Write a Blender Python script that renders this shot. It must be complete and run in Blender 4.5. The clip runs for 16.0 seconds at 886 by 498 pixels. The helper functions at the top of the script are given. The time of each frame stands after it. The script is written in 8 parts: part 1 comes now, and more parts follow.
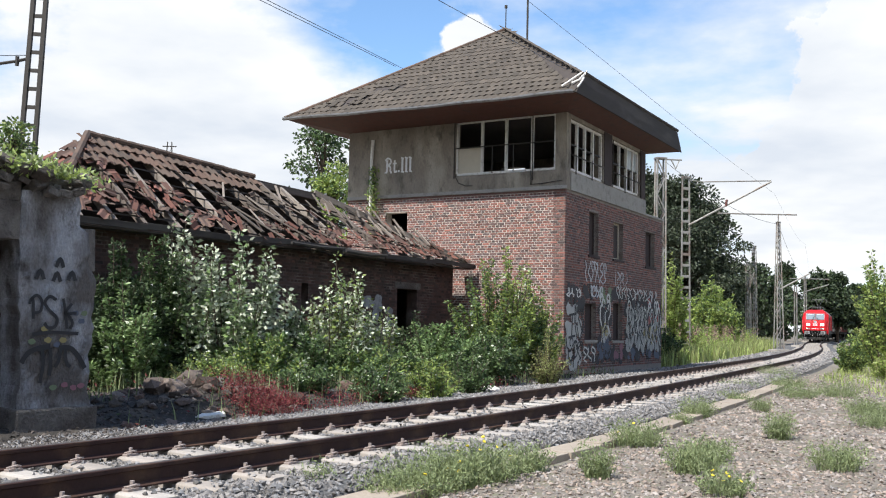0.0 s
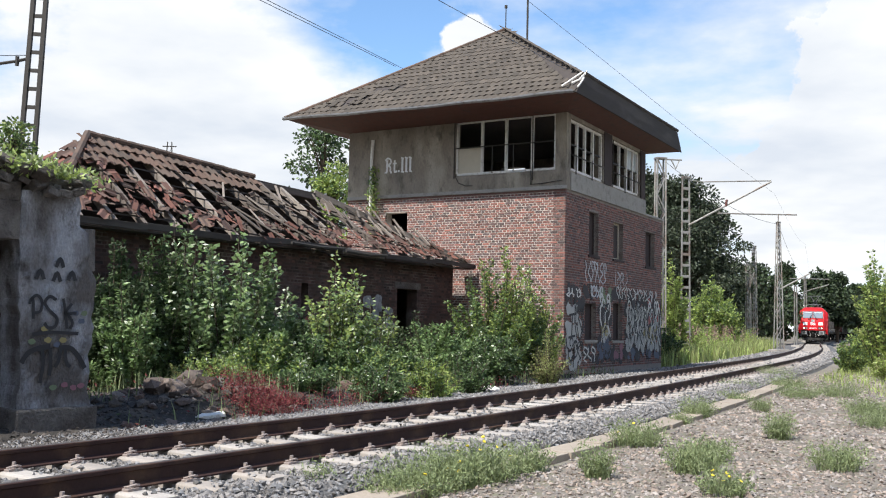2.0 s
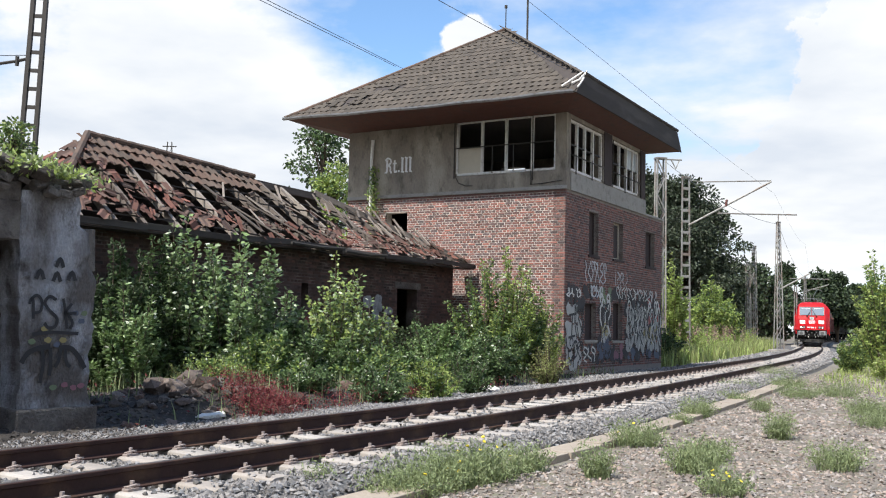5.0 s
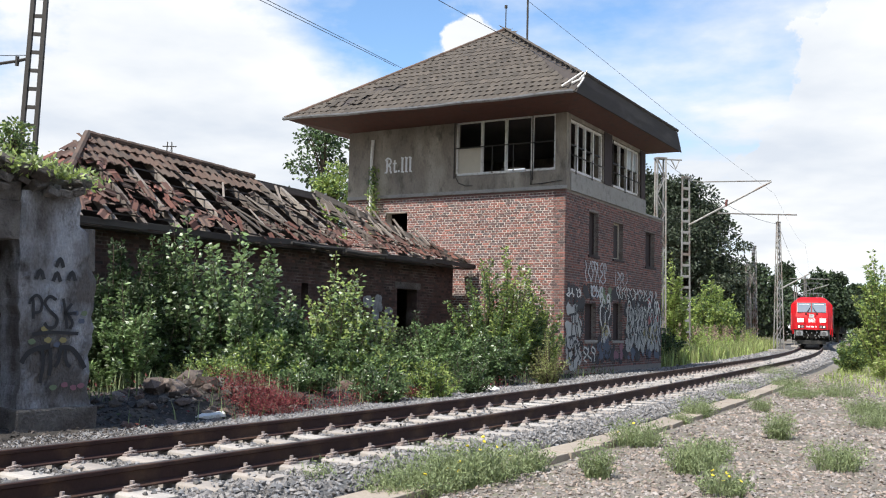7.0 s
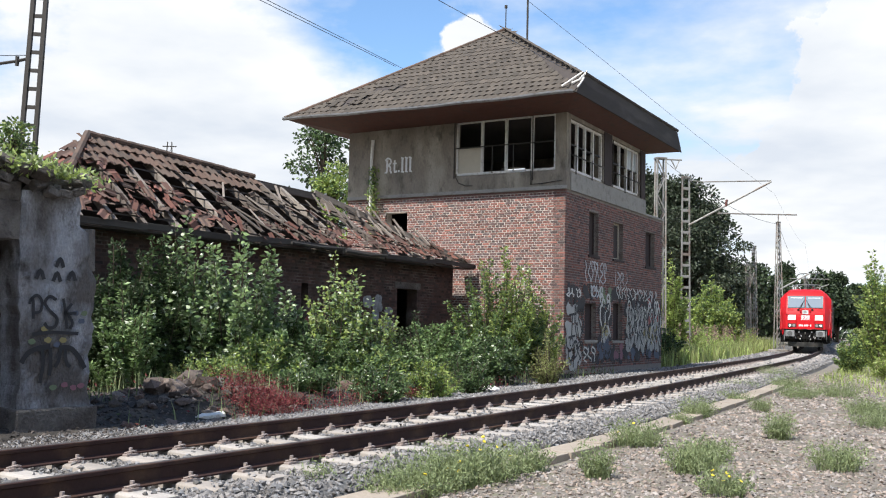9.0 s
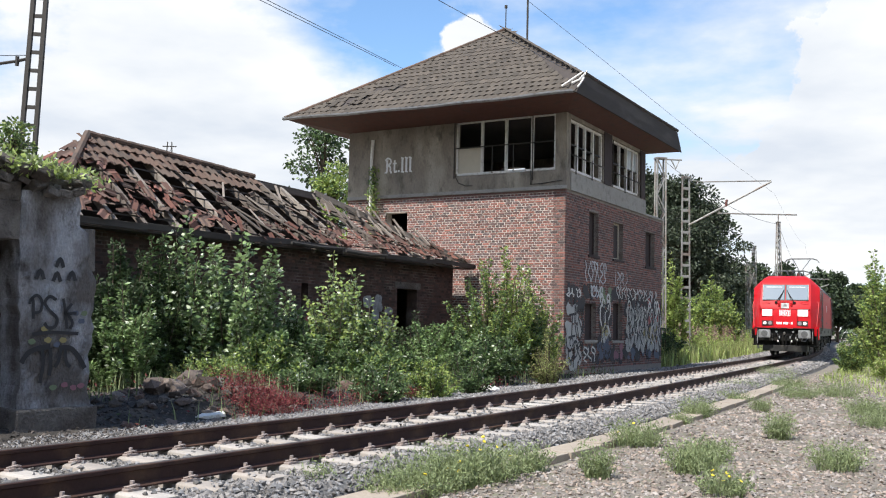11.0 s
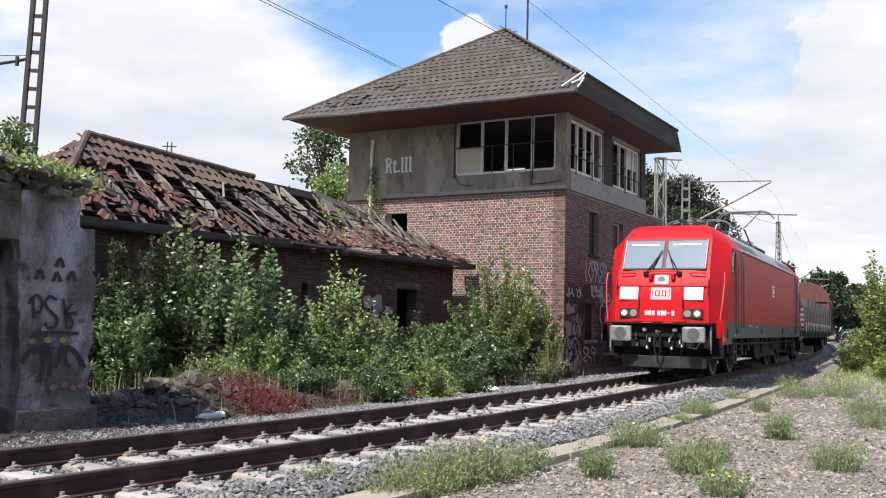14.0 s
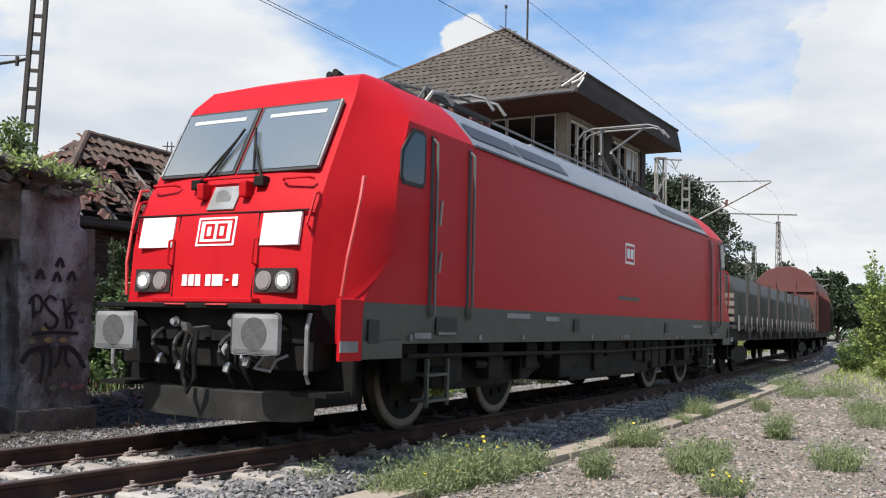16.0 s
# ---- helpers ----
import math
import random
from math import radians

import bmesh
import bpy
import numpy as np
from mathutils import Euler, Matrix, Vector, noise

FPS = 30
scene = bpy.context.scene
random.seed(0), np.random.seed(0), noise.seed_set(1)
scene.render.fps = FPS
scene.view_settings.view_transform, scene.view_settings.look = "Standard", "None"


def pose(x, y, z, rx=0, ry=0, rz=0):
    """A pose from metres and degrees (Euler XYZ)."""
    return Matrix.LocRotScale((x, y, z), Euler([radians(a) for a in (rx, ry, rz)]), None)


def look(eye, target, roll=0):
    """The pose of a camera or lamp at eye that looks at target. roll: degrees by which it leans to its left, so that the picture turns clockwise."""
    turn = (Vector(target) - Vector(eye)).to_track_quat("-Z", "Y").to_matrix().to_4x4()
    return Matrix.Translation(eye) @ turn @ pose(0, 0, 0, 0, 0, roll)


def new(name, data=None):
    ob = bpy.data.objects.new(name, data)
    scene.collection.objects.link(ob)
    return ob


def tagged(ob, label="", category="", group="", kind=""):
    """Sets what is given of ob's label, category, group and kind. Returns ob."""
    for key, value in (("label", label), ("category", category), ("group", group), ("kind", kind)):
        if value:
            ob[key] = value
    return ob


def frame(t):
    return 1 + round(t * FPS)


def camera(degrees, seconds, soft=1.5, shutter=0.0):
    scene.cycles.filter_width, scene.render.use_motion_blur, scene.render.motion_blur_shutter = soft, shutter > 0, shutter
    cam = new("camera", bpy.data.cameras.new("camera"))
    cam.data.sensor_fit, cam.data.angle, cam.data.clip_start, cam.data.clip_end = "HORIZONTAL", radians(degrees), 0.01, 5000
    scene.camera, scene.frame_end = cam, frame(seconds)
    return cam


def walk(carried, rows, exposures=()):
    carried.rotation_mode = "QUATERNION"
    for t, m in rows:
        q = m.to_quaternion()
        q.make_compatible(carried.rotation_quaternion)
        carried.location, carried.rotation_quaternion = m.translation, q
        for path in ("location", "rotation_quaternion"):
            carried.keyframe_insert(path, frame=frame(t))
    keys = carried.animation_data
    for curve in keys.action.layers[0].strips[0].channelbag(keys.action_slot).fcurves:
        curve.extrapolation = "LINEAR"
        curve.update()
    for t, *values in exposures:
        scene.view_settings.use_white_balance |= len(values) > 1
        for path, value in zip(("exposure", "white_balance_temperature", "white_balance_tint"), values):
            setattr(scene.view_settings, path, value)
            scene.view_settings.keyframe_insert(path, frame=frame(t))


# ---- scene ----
# camera: stands still on the gravel beside the line
cam = camera(50.23, 16.0, soft=1.1)
EYE = (0.0, 0.0, 1.186)
PITCH = radians(4.47)
VIEW = look(EYE, (0.0, math.cos(PITCH) * 10, EYE[2] + math.sin(PITCH) * 10), 1.338)
walk(cam, [(0.0, VIEW), (16.0, VIEW)], exposures=[(0.0, 0.47, 6420, 9), (13.0, 0.47, 6420, 9), (16.0, 0.25, 6420, 9)])

# world: summer sky with broken cumulus, and the sun behind the camera
TO_SUN = Vector((-0.462, -0.528, 1.0)).normalized()
world = bpy.data.worlds.new("sky")
scene.world = world
world.use_nodes = True


CLOUD_SHIFT = (3.1, 0.4, 0.75)
CLOUDS = (((0.445, 0.875, 0.20), 0.135, 0.5), ((0.36, 0.922, 0.15), 0.075, 0.5), ((0.028, 0.959, 0.282), 0.04, 0.45), ((-0.07, 0.945, 0.32), 0.13, -0.11), ((0.21, 0.94, 0.27), 0.17, 0.02), ((-0.329, 0.917, 0.227), 0.16, 0.12), ((-0.2, 0.954, 0.221), 0.10, 0.14))


def build_sky():
    nt = world.node_tree
    nt.nodes.clear()
    N, K = nt.nodes.new, nt.links.new
    out, bg = N("ShaderNodeOutputWorld"), N("ShaderNodeBackground")
    sky = N("ShaderNodeTexSky")
    sky.sky_type, sky.sun_disc = "NISHITA", False
    sky.sun_elevation = math.asin(TO_SUN.z)
    sky.sun_rotation = math.atan2(TO_SUN.x, TO_SUN.y)
    sky.air_density, sky.dust_density, sky.ozone_density = 1.0, 0.4, 1.6
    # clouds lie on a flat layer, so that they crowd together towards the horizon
    tc, xyz = N("ShaderNodeTexCoord"), N("ShaderNodeSeparateXYZ")
    K(tc.outputs["Generated"], xyz.inputs[0])
    def calc(op, a, b):
        nd = N("ShaderNodeMath")
        nd.operation = op
        for k, v in enumerate((a, b)):
            if isinstance(v, float):
                nd.inputs[k].default_value = v
            else:
                K(v, nd.inputs[k])
        return nd.outputs[0]
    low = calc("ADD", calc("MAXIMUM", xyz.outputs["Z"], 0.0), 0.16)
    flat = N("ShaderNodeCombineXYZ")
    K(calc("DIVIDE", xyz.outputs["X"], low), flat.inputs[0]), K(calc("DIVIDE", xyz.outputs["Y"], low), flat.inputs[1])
    mp = N("ShaderNodeMapping")
    mp.inputs["Location"].default_value = CLOUD_SHIFT
    K(flat.outputs[0], mp.inputs["Vector"])
    def noisy(vector, scale, detail, rough=0.5):
        nd = N("ShaderNodeTexNoise")
        nd.inputs["Scale"].default_value, nd.inputs["Detail"].default_value, nd.inputs["Roughness"].default_value = scale, detail, rough
        K(vector, nd.inputs["Vector"])
        return nd.outputs["Fac"]
    big, small = noisy(mp.outputs[0], 0.85, 11, 0.56), noisy(mp.outputs[0], 1.7, 8)
    edge = noisy(tc.outputs["Generated"], 9.0, 9, 0.6)
    # heaped cumulus and clear gaps: (direction, size, how much cloud)
    for centre, size, much in CLOUDS:
        far = N("ShaderNodeVectorMath")
        far.operation = "DISTANCE"
        far.inputs[1].default_value = centre
        K(tc.outputs["Generated"], far.inputs[0])
        ragged = calc("ADD", far.outputs["Value"], calc("MULTIPLY", calc("SUBTRACT", edge, 0.5), size * 1.7))
        rise = N("ShaderNodeMapRange")
        rise.interpolation_type = "SMOOTHSTEP"
        rise.inputs["From Min"].default_value, rise.inputs["From Max"].default_value = size, size * (0.72 if much > 0.3 else 0.2)
        rise.inputs["To Max"].default_value = much
        K(ragged, rise.inputs["Value"])
        big = calc("ADD", big, rise.outputs["Result"])
    cover, tone = N("ShaderNodeValToRGB"), N("ShaderNodeValToRGB")
    cover.color_ramp.elements[0].position, cover.color_ramp.elements[1].position = 0.30, 0.47
    tone.color_ramp.elements[0].position, tone.color_ramp.elements[1].position = 0.36, 0.62
    tone.color_ramp.elements[0].color, tone.color_ramp.elements[1].color = (9.0, 9.6, 10.6, 1), (12.3, 12.35, 12.4, 1)
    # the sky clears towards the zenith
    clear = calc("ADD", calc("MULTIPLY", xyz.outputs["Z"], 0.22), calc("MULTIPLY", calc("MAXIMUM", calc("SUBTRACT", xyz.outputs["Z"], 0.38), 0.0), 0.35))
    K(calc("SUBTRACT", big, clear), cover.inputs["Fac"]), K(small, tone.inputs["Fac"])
    blue = N("ShaderNodeVectorMath")
    blue.operation = "MULTIPLY"
    blue.inputs[1].default_value = (2.1, 2.4, 2.62)
    K(sky.outputs["Color"], blue.inputs[0])
    mix = N("ShaderNodeMix")
    mix.data_type = "RGBA"
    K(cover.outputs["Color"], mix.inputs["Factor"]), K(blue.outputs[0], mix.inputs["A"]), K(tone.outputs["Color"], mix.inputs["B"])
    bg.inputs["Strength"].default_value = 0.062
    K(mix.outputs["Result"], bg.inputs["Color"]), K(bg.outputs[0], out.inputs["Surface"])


build_sky()
sun = new("sun", bpy.data.lights.new("sun", "SUN"))
sun.data.energy, sun.data.angle, sun.data.color = 5.0, radians(0.6), (1.0, 0.95, 0.87)
sun.rotation_euler = TO_SUN.to_track_quat("Z", "Y").to_euler()

# ---- materials ----
def material(name, color, rough=0.8, metal=0.0, vary=0.25, scale=6.0, fine=60.0, bump=0.3, dist=0.01, second=None, stain=None, spot=0.55, isl=0.0, rnd=0.0, coat=0.0, spec=0.5, stretch=(1, 1, 1), trans=0.0, detail=5.0):
    """Base colour varied at two scales, a second colour in patches, fine relief."""
    m = bpy.data.materials.new(name)
    m.use_nodes = True
    nt = m.node_tree
    N, K = nt.nodes.new, nt.links.new
    b = nt.nodes["Principled BSDF"]
    b.inputs["Roughness"].default_value, b.inputs["Metallic"].default_value = rough, metal
    b.inputs["Coat Weight"].default_value = coat
    b.inputs["Specular IOR Level"].default_value = spec
    tc, mp = N("ShaderNodeTexCoord"), N("ShaderNodeMapping")
    mp.inputs["Scale"].default_value = stretch
    K(tc.outputs["Object"], mp.inputs["Vector"])
    n1, n2 = N("ShaderNodeTexNoise"), N("ShaderNodeTexNoise")
    for n, s, d in ((n1, scale, detail), (n2, fine, 3.0)):
        n.inputs["Scale"].default_value, n.inputs["Detail"].default_value = s, d
        n.inputs["Roughness"].default_value = 0.65
        K(mp.outputs[0], n.inputs["Vector"])
    ramp = N("ShaderNodeMapRange")
    ramp.inputs["From Min"].default_value, ramp.inputs["From Max"].default_value = 0.25, 0.75
    ramp.inputs["To Min"].default_value, ramp.inputs["To Max"].default_value = 1 - vary, 1 + vary
    add = N("ShaderNodeMath")
    add.operation = "ADD"
    half = N("ShaderNodeMath")
    half.operation = "MULTIPLY"
    half.inputs[1].default_value = 0.5
    K(n1.outputs["Fac"], add.inputs[0]), K(n2.outputs["Fac"], add.inputs[1]), K(add.outputs[0], half.inputs[0])
    K(half.outputs[0], ramp.inputs["Value"])
    value = ramp.outputs["Result"]
    if isl or rnd:
        src = N("ShaderNodeNewGeometry").outputs["Random Per Island"] if isl else N("ShaderNodeObjectInfo").outputs["Random"]
        r2 = N("ShaderNodeMapRange")
        r2.inputs["To Min"].default_value, r2.inputs["To Max"].default_value = 1 - (isl or rnd), 1 + (isl or rnd)
        K(src, r2.inputs["Value"])
        mu = N("ShaderNodeMath")
        mu.operation = "MULTIPLY"
        K(value, mu.inputs[0]), K(r2.outputs["Result"], mu.inputs[1])
        value = mu.outputs[0]
    col = N("ShaderNodeMix")
    col.data_type = "RGBA"
    col.inputs["A"].default_value = (*color, 1)
    col.inputs["B"].default_value = (*(second or color), 1)
    if second:
        if isl or rnd:
            wn = N("ShaderNodeTexWhiteNoise")
            wn.noise_dimensions = "1D"
            K(src, wn.inputs["W"])
            K(wn.outputs["Value"], col.inputs["Factor"])
        else:
            n3 = N("ShaderNodeTexNoise")
            n3.inputs["Scale"].default_value, n3.inputs["Detail"].default_value = scale * 0.45, 6
            K(mp.outputs[0], n3.inputs["Vector"])
            st = N("ShaderNodeMapRange")
            st.inputs["From Min"].default_value, st.inputs["From Max"].default_value = spot - 0.07, spot + 0.07
            K(n3.outputs["Fac"], st.inputs["Value"]), K(st.outputs["Result"], col.inputs["Factor"])
    last = col.outputs["Result"]
    if stain:
        n4 = N("ShaderNodeTexNoise")
        n4.inputs["Scale"].default_value, n4.inputs["Detail"].default_value = scale * 1.3, 8
        n4.inputs["Roughness"].default_value = 0.7
        K(mp.outputs[0], n4.inputs["Vector"])
        st = N("ShaderNodeMapRange")
        st.inputs["From Min"].default_value, st.inputs["From Max"].default_value = 0.52, 0.68
        K(n4.outputs["Fac"], st.inputs["Value"])
        c2 = N("ShaderNodeMix")
        c2.data_type = "RGBA"
        c2.inputs["B"].default_value = (*stain, 1)
        K(st.outputs["Result"], c2.inputs["Factor"]), K(last, c2.inputs["A"])
        last = c2.outputs["Result"]
    sc = N("ShaderNodeVectorMath")
    sc.operation = "SCALE"
    K(last, sc.inputs[0]), K(value, sc.inputs["Scale"])
    K(sc.outputs[0], b.inputs["Base Color"])
    if bump:
        bp = N("ShaderNodeBump")
        bp.inputs["Strength"].default_value, bp.inputs["Distance"].default_value = bump, dist
        K(half.outputs[0], bp.inputs["Height"]), K(bp.outputs[0], b.inputs["Normal"])
    if trans:
        tr, mx = N("ShaderNodeBsdfTranslucent"), N("ShaderNodeMixShader")
        mx.inputs["Fac"].default_value = trans
        K(sc.outputs[0], tr.inputs["Color"])
        K(b.outputs[0], mx.inputs[1]), K(tr.outputs[0], mx.inputs[2])
        K(mx.outputs[0], nt.nodes["Material Output"].inputs["Surface"])
    return m


def glowing(name, color, strength):
    m = bpy.data.materials.new(name)
    m.use_nodes = True
    b = m.node_tree.nodes["Principled BSDF"]
    b.inputs["Base Color"].default_value = (*color, 1)
    b.inputs["Emission Color"].default_value, b.inputs["Emission Strength"].default_value = (*color, 1), strength
    return m


def glass(name, tint=(0.9, 0.95, 0.95), rough=0.02, alpha=0.35):
    """A dusty pane: part mirror, part see-through."""
    m = bpy.data.materials.new(name)
    m.use_nodes = True
    nt = m.node_tree
    b = nt.nodes["Principled BSDF"]
    b.inputs["Base Color"].default_value = (*tint, 1)
    b.inputs["Roughness"].default_value = rough
    b.inputs["Specular IOR Level"].default_value = 0.8
    b.inputs["Alpha"].default_value = alpha
    return m


BALLAST = material("ballast_stone", (0.185, 0.185, 0.19), 0.9, vary=0.45, scale=9, fine=90, bump=0.8, dist=0.02, isl=0.5, second=(0.235, 0.215, 0.20))
BALLAST_BED = material("ballast_bed", (0.115, 0.112, 0.11), 0.95, vary=0.6, scale=14, fine=45, bump=1.0, dist=0.04)
SOIL = material("gravel_soil", (0.195, 0.168, 0.14), 0.95, vary=0.45, scale=5, fine=70, bump=0.9, dist=0.02, second=(0.19, 0.165, 0.13), stain=(0.14, 0.15, 0.075))
GRIT = material("grit_stone", (0.26, 0.24, 0.225), 0.9, vary=0.3, scale=10, fine=80, bump=0.4, isl=0.5, second=(0.27, 0.21, 0.17))
RUST = material("rusty_steel", (0.045, 0.020, 0.016), 0.8, 0.2, vary=0.4, scale=5, fine=50, bump=0.4, second=(0.085, 0.045, 0.028))
DARK_STONE = material("dark_ground_stone", (0.045, 0.041, 0.039), 0.95, vary=0.4, scale=8, fine=70, bump=0.6, isl=0.5, second=(0.085, 0.07, 0.062))
DARK_SOIL = material("dark_ground_soil", (0.03, 0.026, 0.023), 0.95, vary=0.5, scale=5, fine=60, bump=0.9, dist=0.02, second=(0.075, 0.064, 0.052))
TAIL_GLASS = material("grey_lens", (0.30, 0.27, 0.27), 0.15, vary=0.1, bump=0)
RAILTOP = material("worn_steel", (0.14, 0.12, 0.105), 0.5, 0.6, vary=0.2, scale=3, fine=40, bump=0.1)
SLEEPER = material("sleeper_concrete", (0.37, 0.34, 0.31), 0.9, vary=0.25, scale=7, fine=60, bump=0.4, second=(0.31, 0.27, 0.235), rnd=0.12)
FIXING = material("fastening_steel", (0.36, 0.30, 0.275), 0.7, 0.4, vary=0.3, scale=20)
SLAB = material("path_slab", (0.33, 0.275, 0.22), 0.92, vary=0.25, scale=5, fine=60, bump=0.4, stain=(0.28, 0.24, 0.18), rnd=0.1)
BRICK = material("clinker_brick", (0.27, 0.108, 0.084), 0.85, vary=0.3, scale=9, fine=70, bump=0.4, second=(0.105, 0.078, 0.078), rnd=0.35)
BRICK_J = material("clinker_brick_rest", (0.27, 0.108, 0.084), 0.85, vary=0.3, scale=9, fine=70, bump=0.4, second=(0.105, 0.078, 0.078), isl=0.35)
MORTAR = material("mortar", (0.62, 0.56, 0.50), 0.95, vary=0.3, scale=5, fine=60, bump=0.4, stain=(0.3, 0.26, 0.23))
# copy of the mortar, darkened for the track wall that lies in shade
MORTAR_DARK = material("shade_side_mortar", (0.27, 0.235, 0.21), 0.95, vary=0.3, scale=5, fine=60, bump=0.4, stain=(0.16, 0.13, 0.115))
WHITEWASH = material("faded_whitewash", (0.31, 0.315, 0.33), 0.9, vary=0.35, scale=7, fine=40, bump=0.3, second=(0.22, 0.22, 0.23), stain=(0.14, 0.135, 0.14))
PLASTER = material("weathered_render", (0.25, 0.215, 0.175), 0.95, vary=0.3, scale=2.2, fine=25, bump=0.7, dist=0.03, second=(0.36, 0.315, 0.255), stain=(0.13, 0.115, 0.095), stretch=(1, 1, 0.5))
BAND = material("band_concrete", (0.33, 0.31, 0.28), 0.9, vary=0.25, scale=3, fine=40, bump=0.3, stain=(0.22, 0.2, 0.18))
SOFFIT = material("stained_soffit_boards", (0.105, 0.045, 0.034), 0.8, vary=0.3, scale=4, fine=40, bump=0.3, stain=(0.06, 0.045, 0.04))
FASCIA = material("weathered_fascia", (0.040, 0.032, 0.028), 0.85, vary=0.35, scale=3, fine=50, bump=0.4, stretch=(0.4, 1, 2), second=(0.065, 0.055, 0.048))
TILE = material("concrete_roof_tile", (0.074, 0.062, 0.050), 0.9, vary=0.3, scale=5, fine=60, bump=0.4, second=(0.092, 0.075, 0.060), isl=0.2)
TILE_P = material("concrete_roof_tile_single", (0.074, 0.062, 0.050), 0.9, vary=0.3, scale=5, fine=60, bump=0.4, second=(0.092, 0.075, 0.060), rnd=0.2)
TILE_ORANGE = material("lichen_tile", (0.19, 0.085, 0.045), 0.9, vary=0.3, scale=6, fine=60, bump=0.4)
ZINC = material("gutter_zinc", (0.34, 0.345, 0.36), 0.55, 0.5, vary=0.3, scale=5, fine=40, bump=0.2, stain=(0.16, 0.14, 0.13))
WHITE = material("old_white_paint", (0.72, 0.70, 0.66), 0.6, vary=0.15, scale=8, fine=50, bump=0.3, stain=(0.45, 0.42, 0.37))
WHITE_FLAT = material("white_lettering", (0.78, 0.77, 0.74), 0.7, vary=0.1, scale=8, bump=0.1)
# near-black base puts the darkness of unlit rooms into the colour
DARK = material("unlit_interior", (0.06, 0.05, 0.046), 0.95, vary=0.4, scale=2, bump=0.2)
BOARDED = material("window_board", (0.045, 0.031, 0.029), 0.85, vary=0.3, scale=4, bump=0.3)
CREAM = material("cream_board", (0.52, 0.47, 0.37), 0.8, vary=0.12, scale=4, bump=0.2)
CLAY = material("clay_tile", (0.155, 0.062, 0.044), 0.9, vary=0.35, scale=6, fine=60, bump=0.5, second=(0.085, 0.058, 0.048), isl=0.45)
CLAY_P = material("clay_tile_single", (0.155, 0.062, 0.044), 0.9, vary=0.35, scale=6, fine=60, bump=0.5, second=(0.085, 0.06, 0.048), rnd=0.45)
OLD_TILE = material("weathered_clay_tile", (0.125, 0.078, 0.058), 0.9, vary=0.35, scale=6, fine=60, bump=0.5, second=(0.095, 0.072, 0.058), rnd=0.2)
OLD_WOOD = material("grey_rotten_wood", (0.25, 0.215, 0.185), 0.95, vary=0.4, scale=3, fine=60, bump=0.7, second=(0.10, 0.08, 0.068), stretch=(0.3, 3, 3), rnd=0.35)
RUIN_WALL = material("dark_brickwork", (0.075, 0.046, 0.039), 0.95, vary=0.4, scale=4, fine=40, bump=0.6, second=(0.15, 0.12, 0.105), stain=(0.06, 0.045, 0.04))
RUIN_BRICK = material("dark_shed_brick", (0.10, 0.052, 0.043), 0.95, vary=0.35, scale=3, fine=40, bump=0.5, second=(0.05, 0.037, 0.034), isl=0.4)
CONCRETE = material("stained_concrete", (0.155, 0.14, 0.127), 0.92, vary=0.45, scale=3.2, fine=26, bump=1.0, dist=0.06, second=(0.085, 0.072, 0.064), stain=(0.045, 0.038, 0.033))
PAINTED = material("concrete_with_worn_whitewash", (0.125, 0.112, 0.105), 0.92, vary=0.5, scale=3.4, fine=34, bump=1.0, dist=0.06, second=(0.34, 0.345, 0.37), spot=0.5, stain=(0.06, 0.053, 0.05), stretch=(1, 1, 0.6))
RUBBLE = material("broken_rubble", (0.17, 0.145, 0.125), 0.95, vary=0.4, scale=6, fine=50, bump=0.8, dist=0.02, second=(0.11, 0.065, 0.05), rnd=0.5)
GALV = material("galvanised_mast_steel", (0.34, 0.33, 0.31), 0.6, 0.5, vary=0.2, scale=4, bump=0.1, second=(0.25, 0.2, 0.17))
MAST_DARK = material("dark_mast_steel", (0.055, 0.05, 0.046), 0.7, 0.4, vary=0.2, scale=4, bump=0.1)
WIRE = material("wire", (0.10, 0.11, 0.13), 0.5, 0.6, vary=0.1, bump=0)
BARK = material("bark", (0.10, 0.075, 0.055), 0.95, vary=0.4, scale=10, fine=60, bump=0.8, stretch=(1, 1, 0.3))
LEAF = material("bush_leaf", (0.095, 0.158, 0.055), 0.38, vary=0.25, scale=2, bump=0, isl=0.4, second=(0.155, 0.225, 0.09), trans=0.3)
LEAF_PALE = material("silvery_leaf", (0.62, 0.66, 0.53), 0.6, vary=0.2, scale=3, bump=0, isl=0.3, trans=0.2)
LEAF_POPLAR = material("poplar_leaf", (0.15, 0.228, 0.08), 0.36, vary=0.25, scale=2, bump=0, isl=0.45, second=(0.24, 0.33, 0.14), trans=0.3)
LEAF_LIGHT = material("light_green_leaf", (0.29, 0.385, 0.095), 0.45, vary=0.25, scale=2, bump=0, isl=0.35, second=(0.36, 0.42, 0.14), trans=0.4)
LEAF_OAK = material("oak_leaf", (0.040, 0.056, 0.032), 0.5, vary=0.3, scale=0.8, bump=0, isl=0.5, second=(0.062, 0.08, 0.045), trans=0.2)
SEED_HEAD = material("pinkish_seed_head", (0.26, 0.15, 0.14), 0.8, vary=0.3, scale=3, bump=0, isl=0.5, second=(0.36, 0.27, 0.19), trans=0.3)
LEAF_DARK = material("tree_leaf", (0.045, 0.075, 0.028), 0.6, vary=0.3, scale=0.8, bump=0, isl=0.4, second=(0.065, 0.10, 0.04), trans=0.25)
LEAF_PINE = material("pine_needles", (0.045, 0.066, 0.036), 0.7, vary=0.3, scale=0.8, bump=0, isl=0.35, trans=0.1)
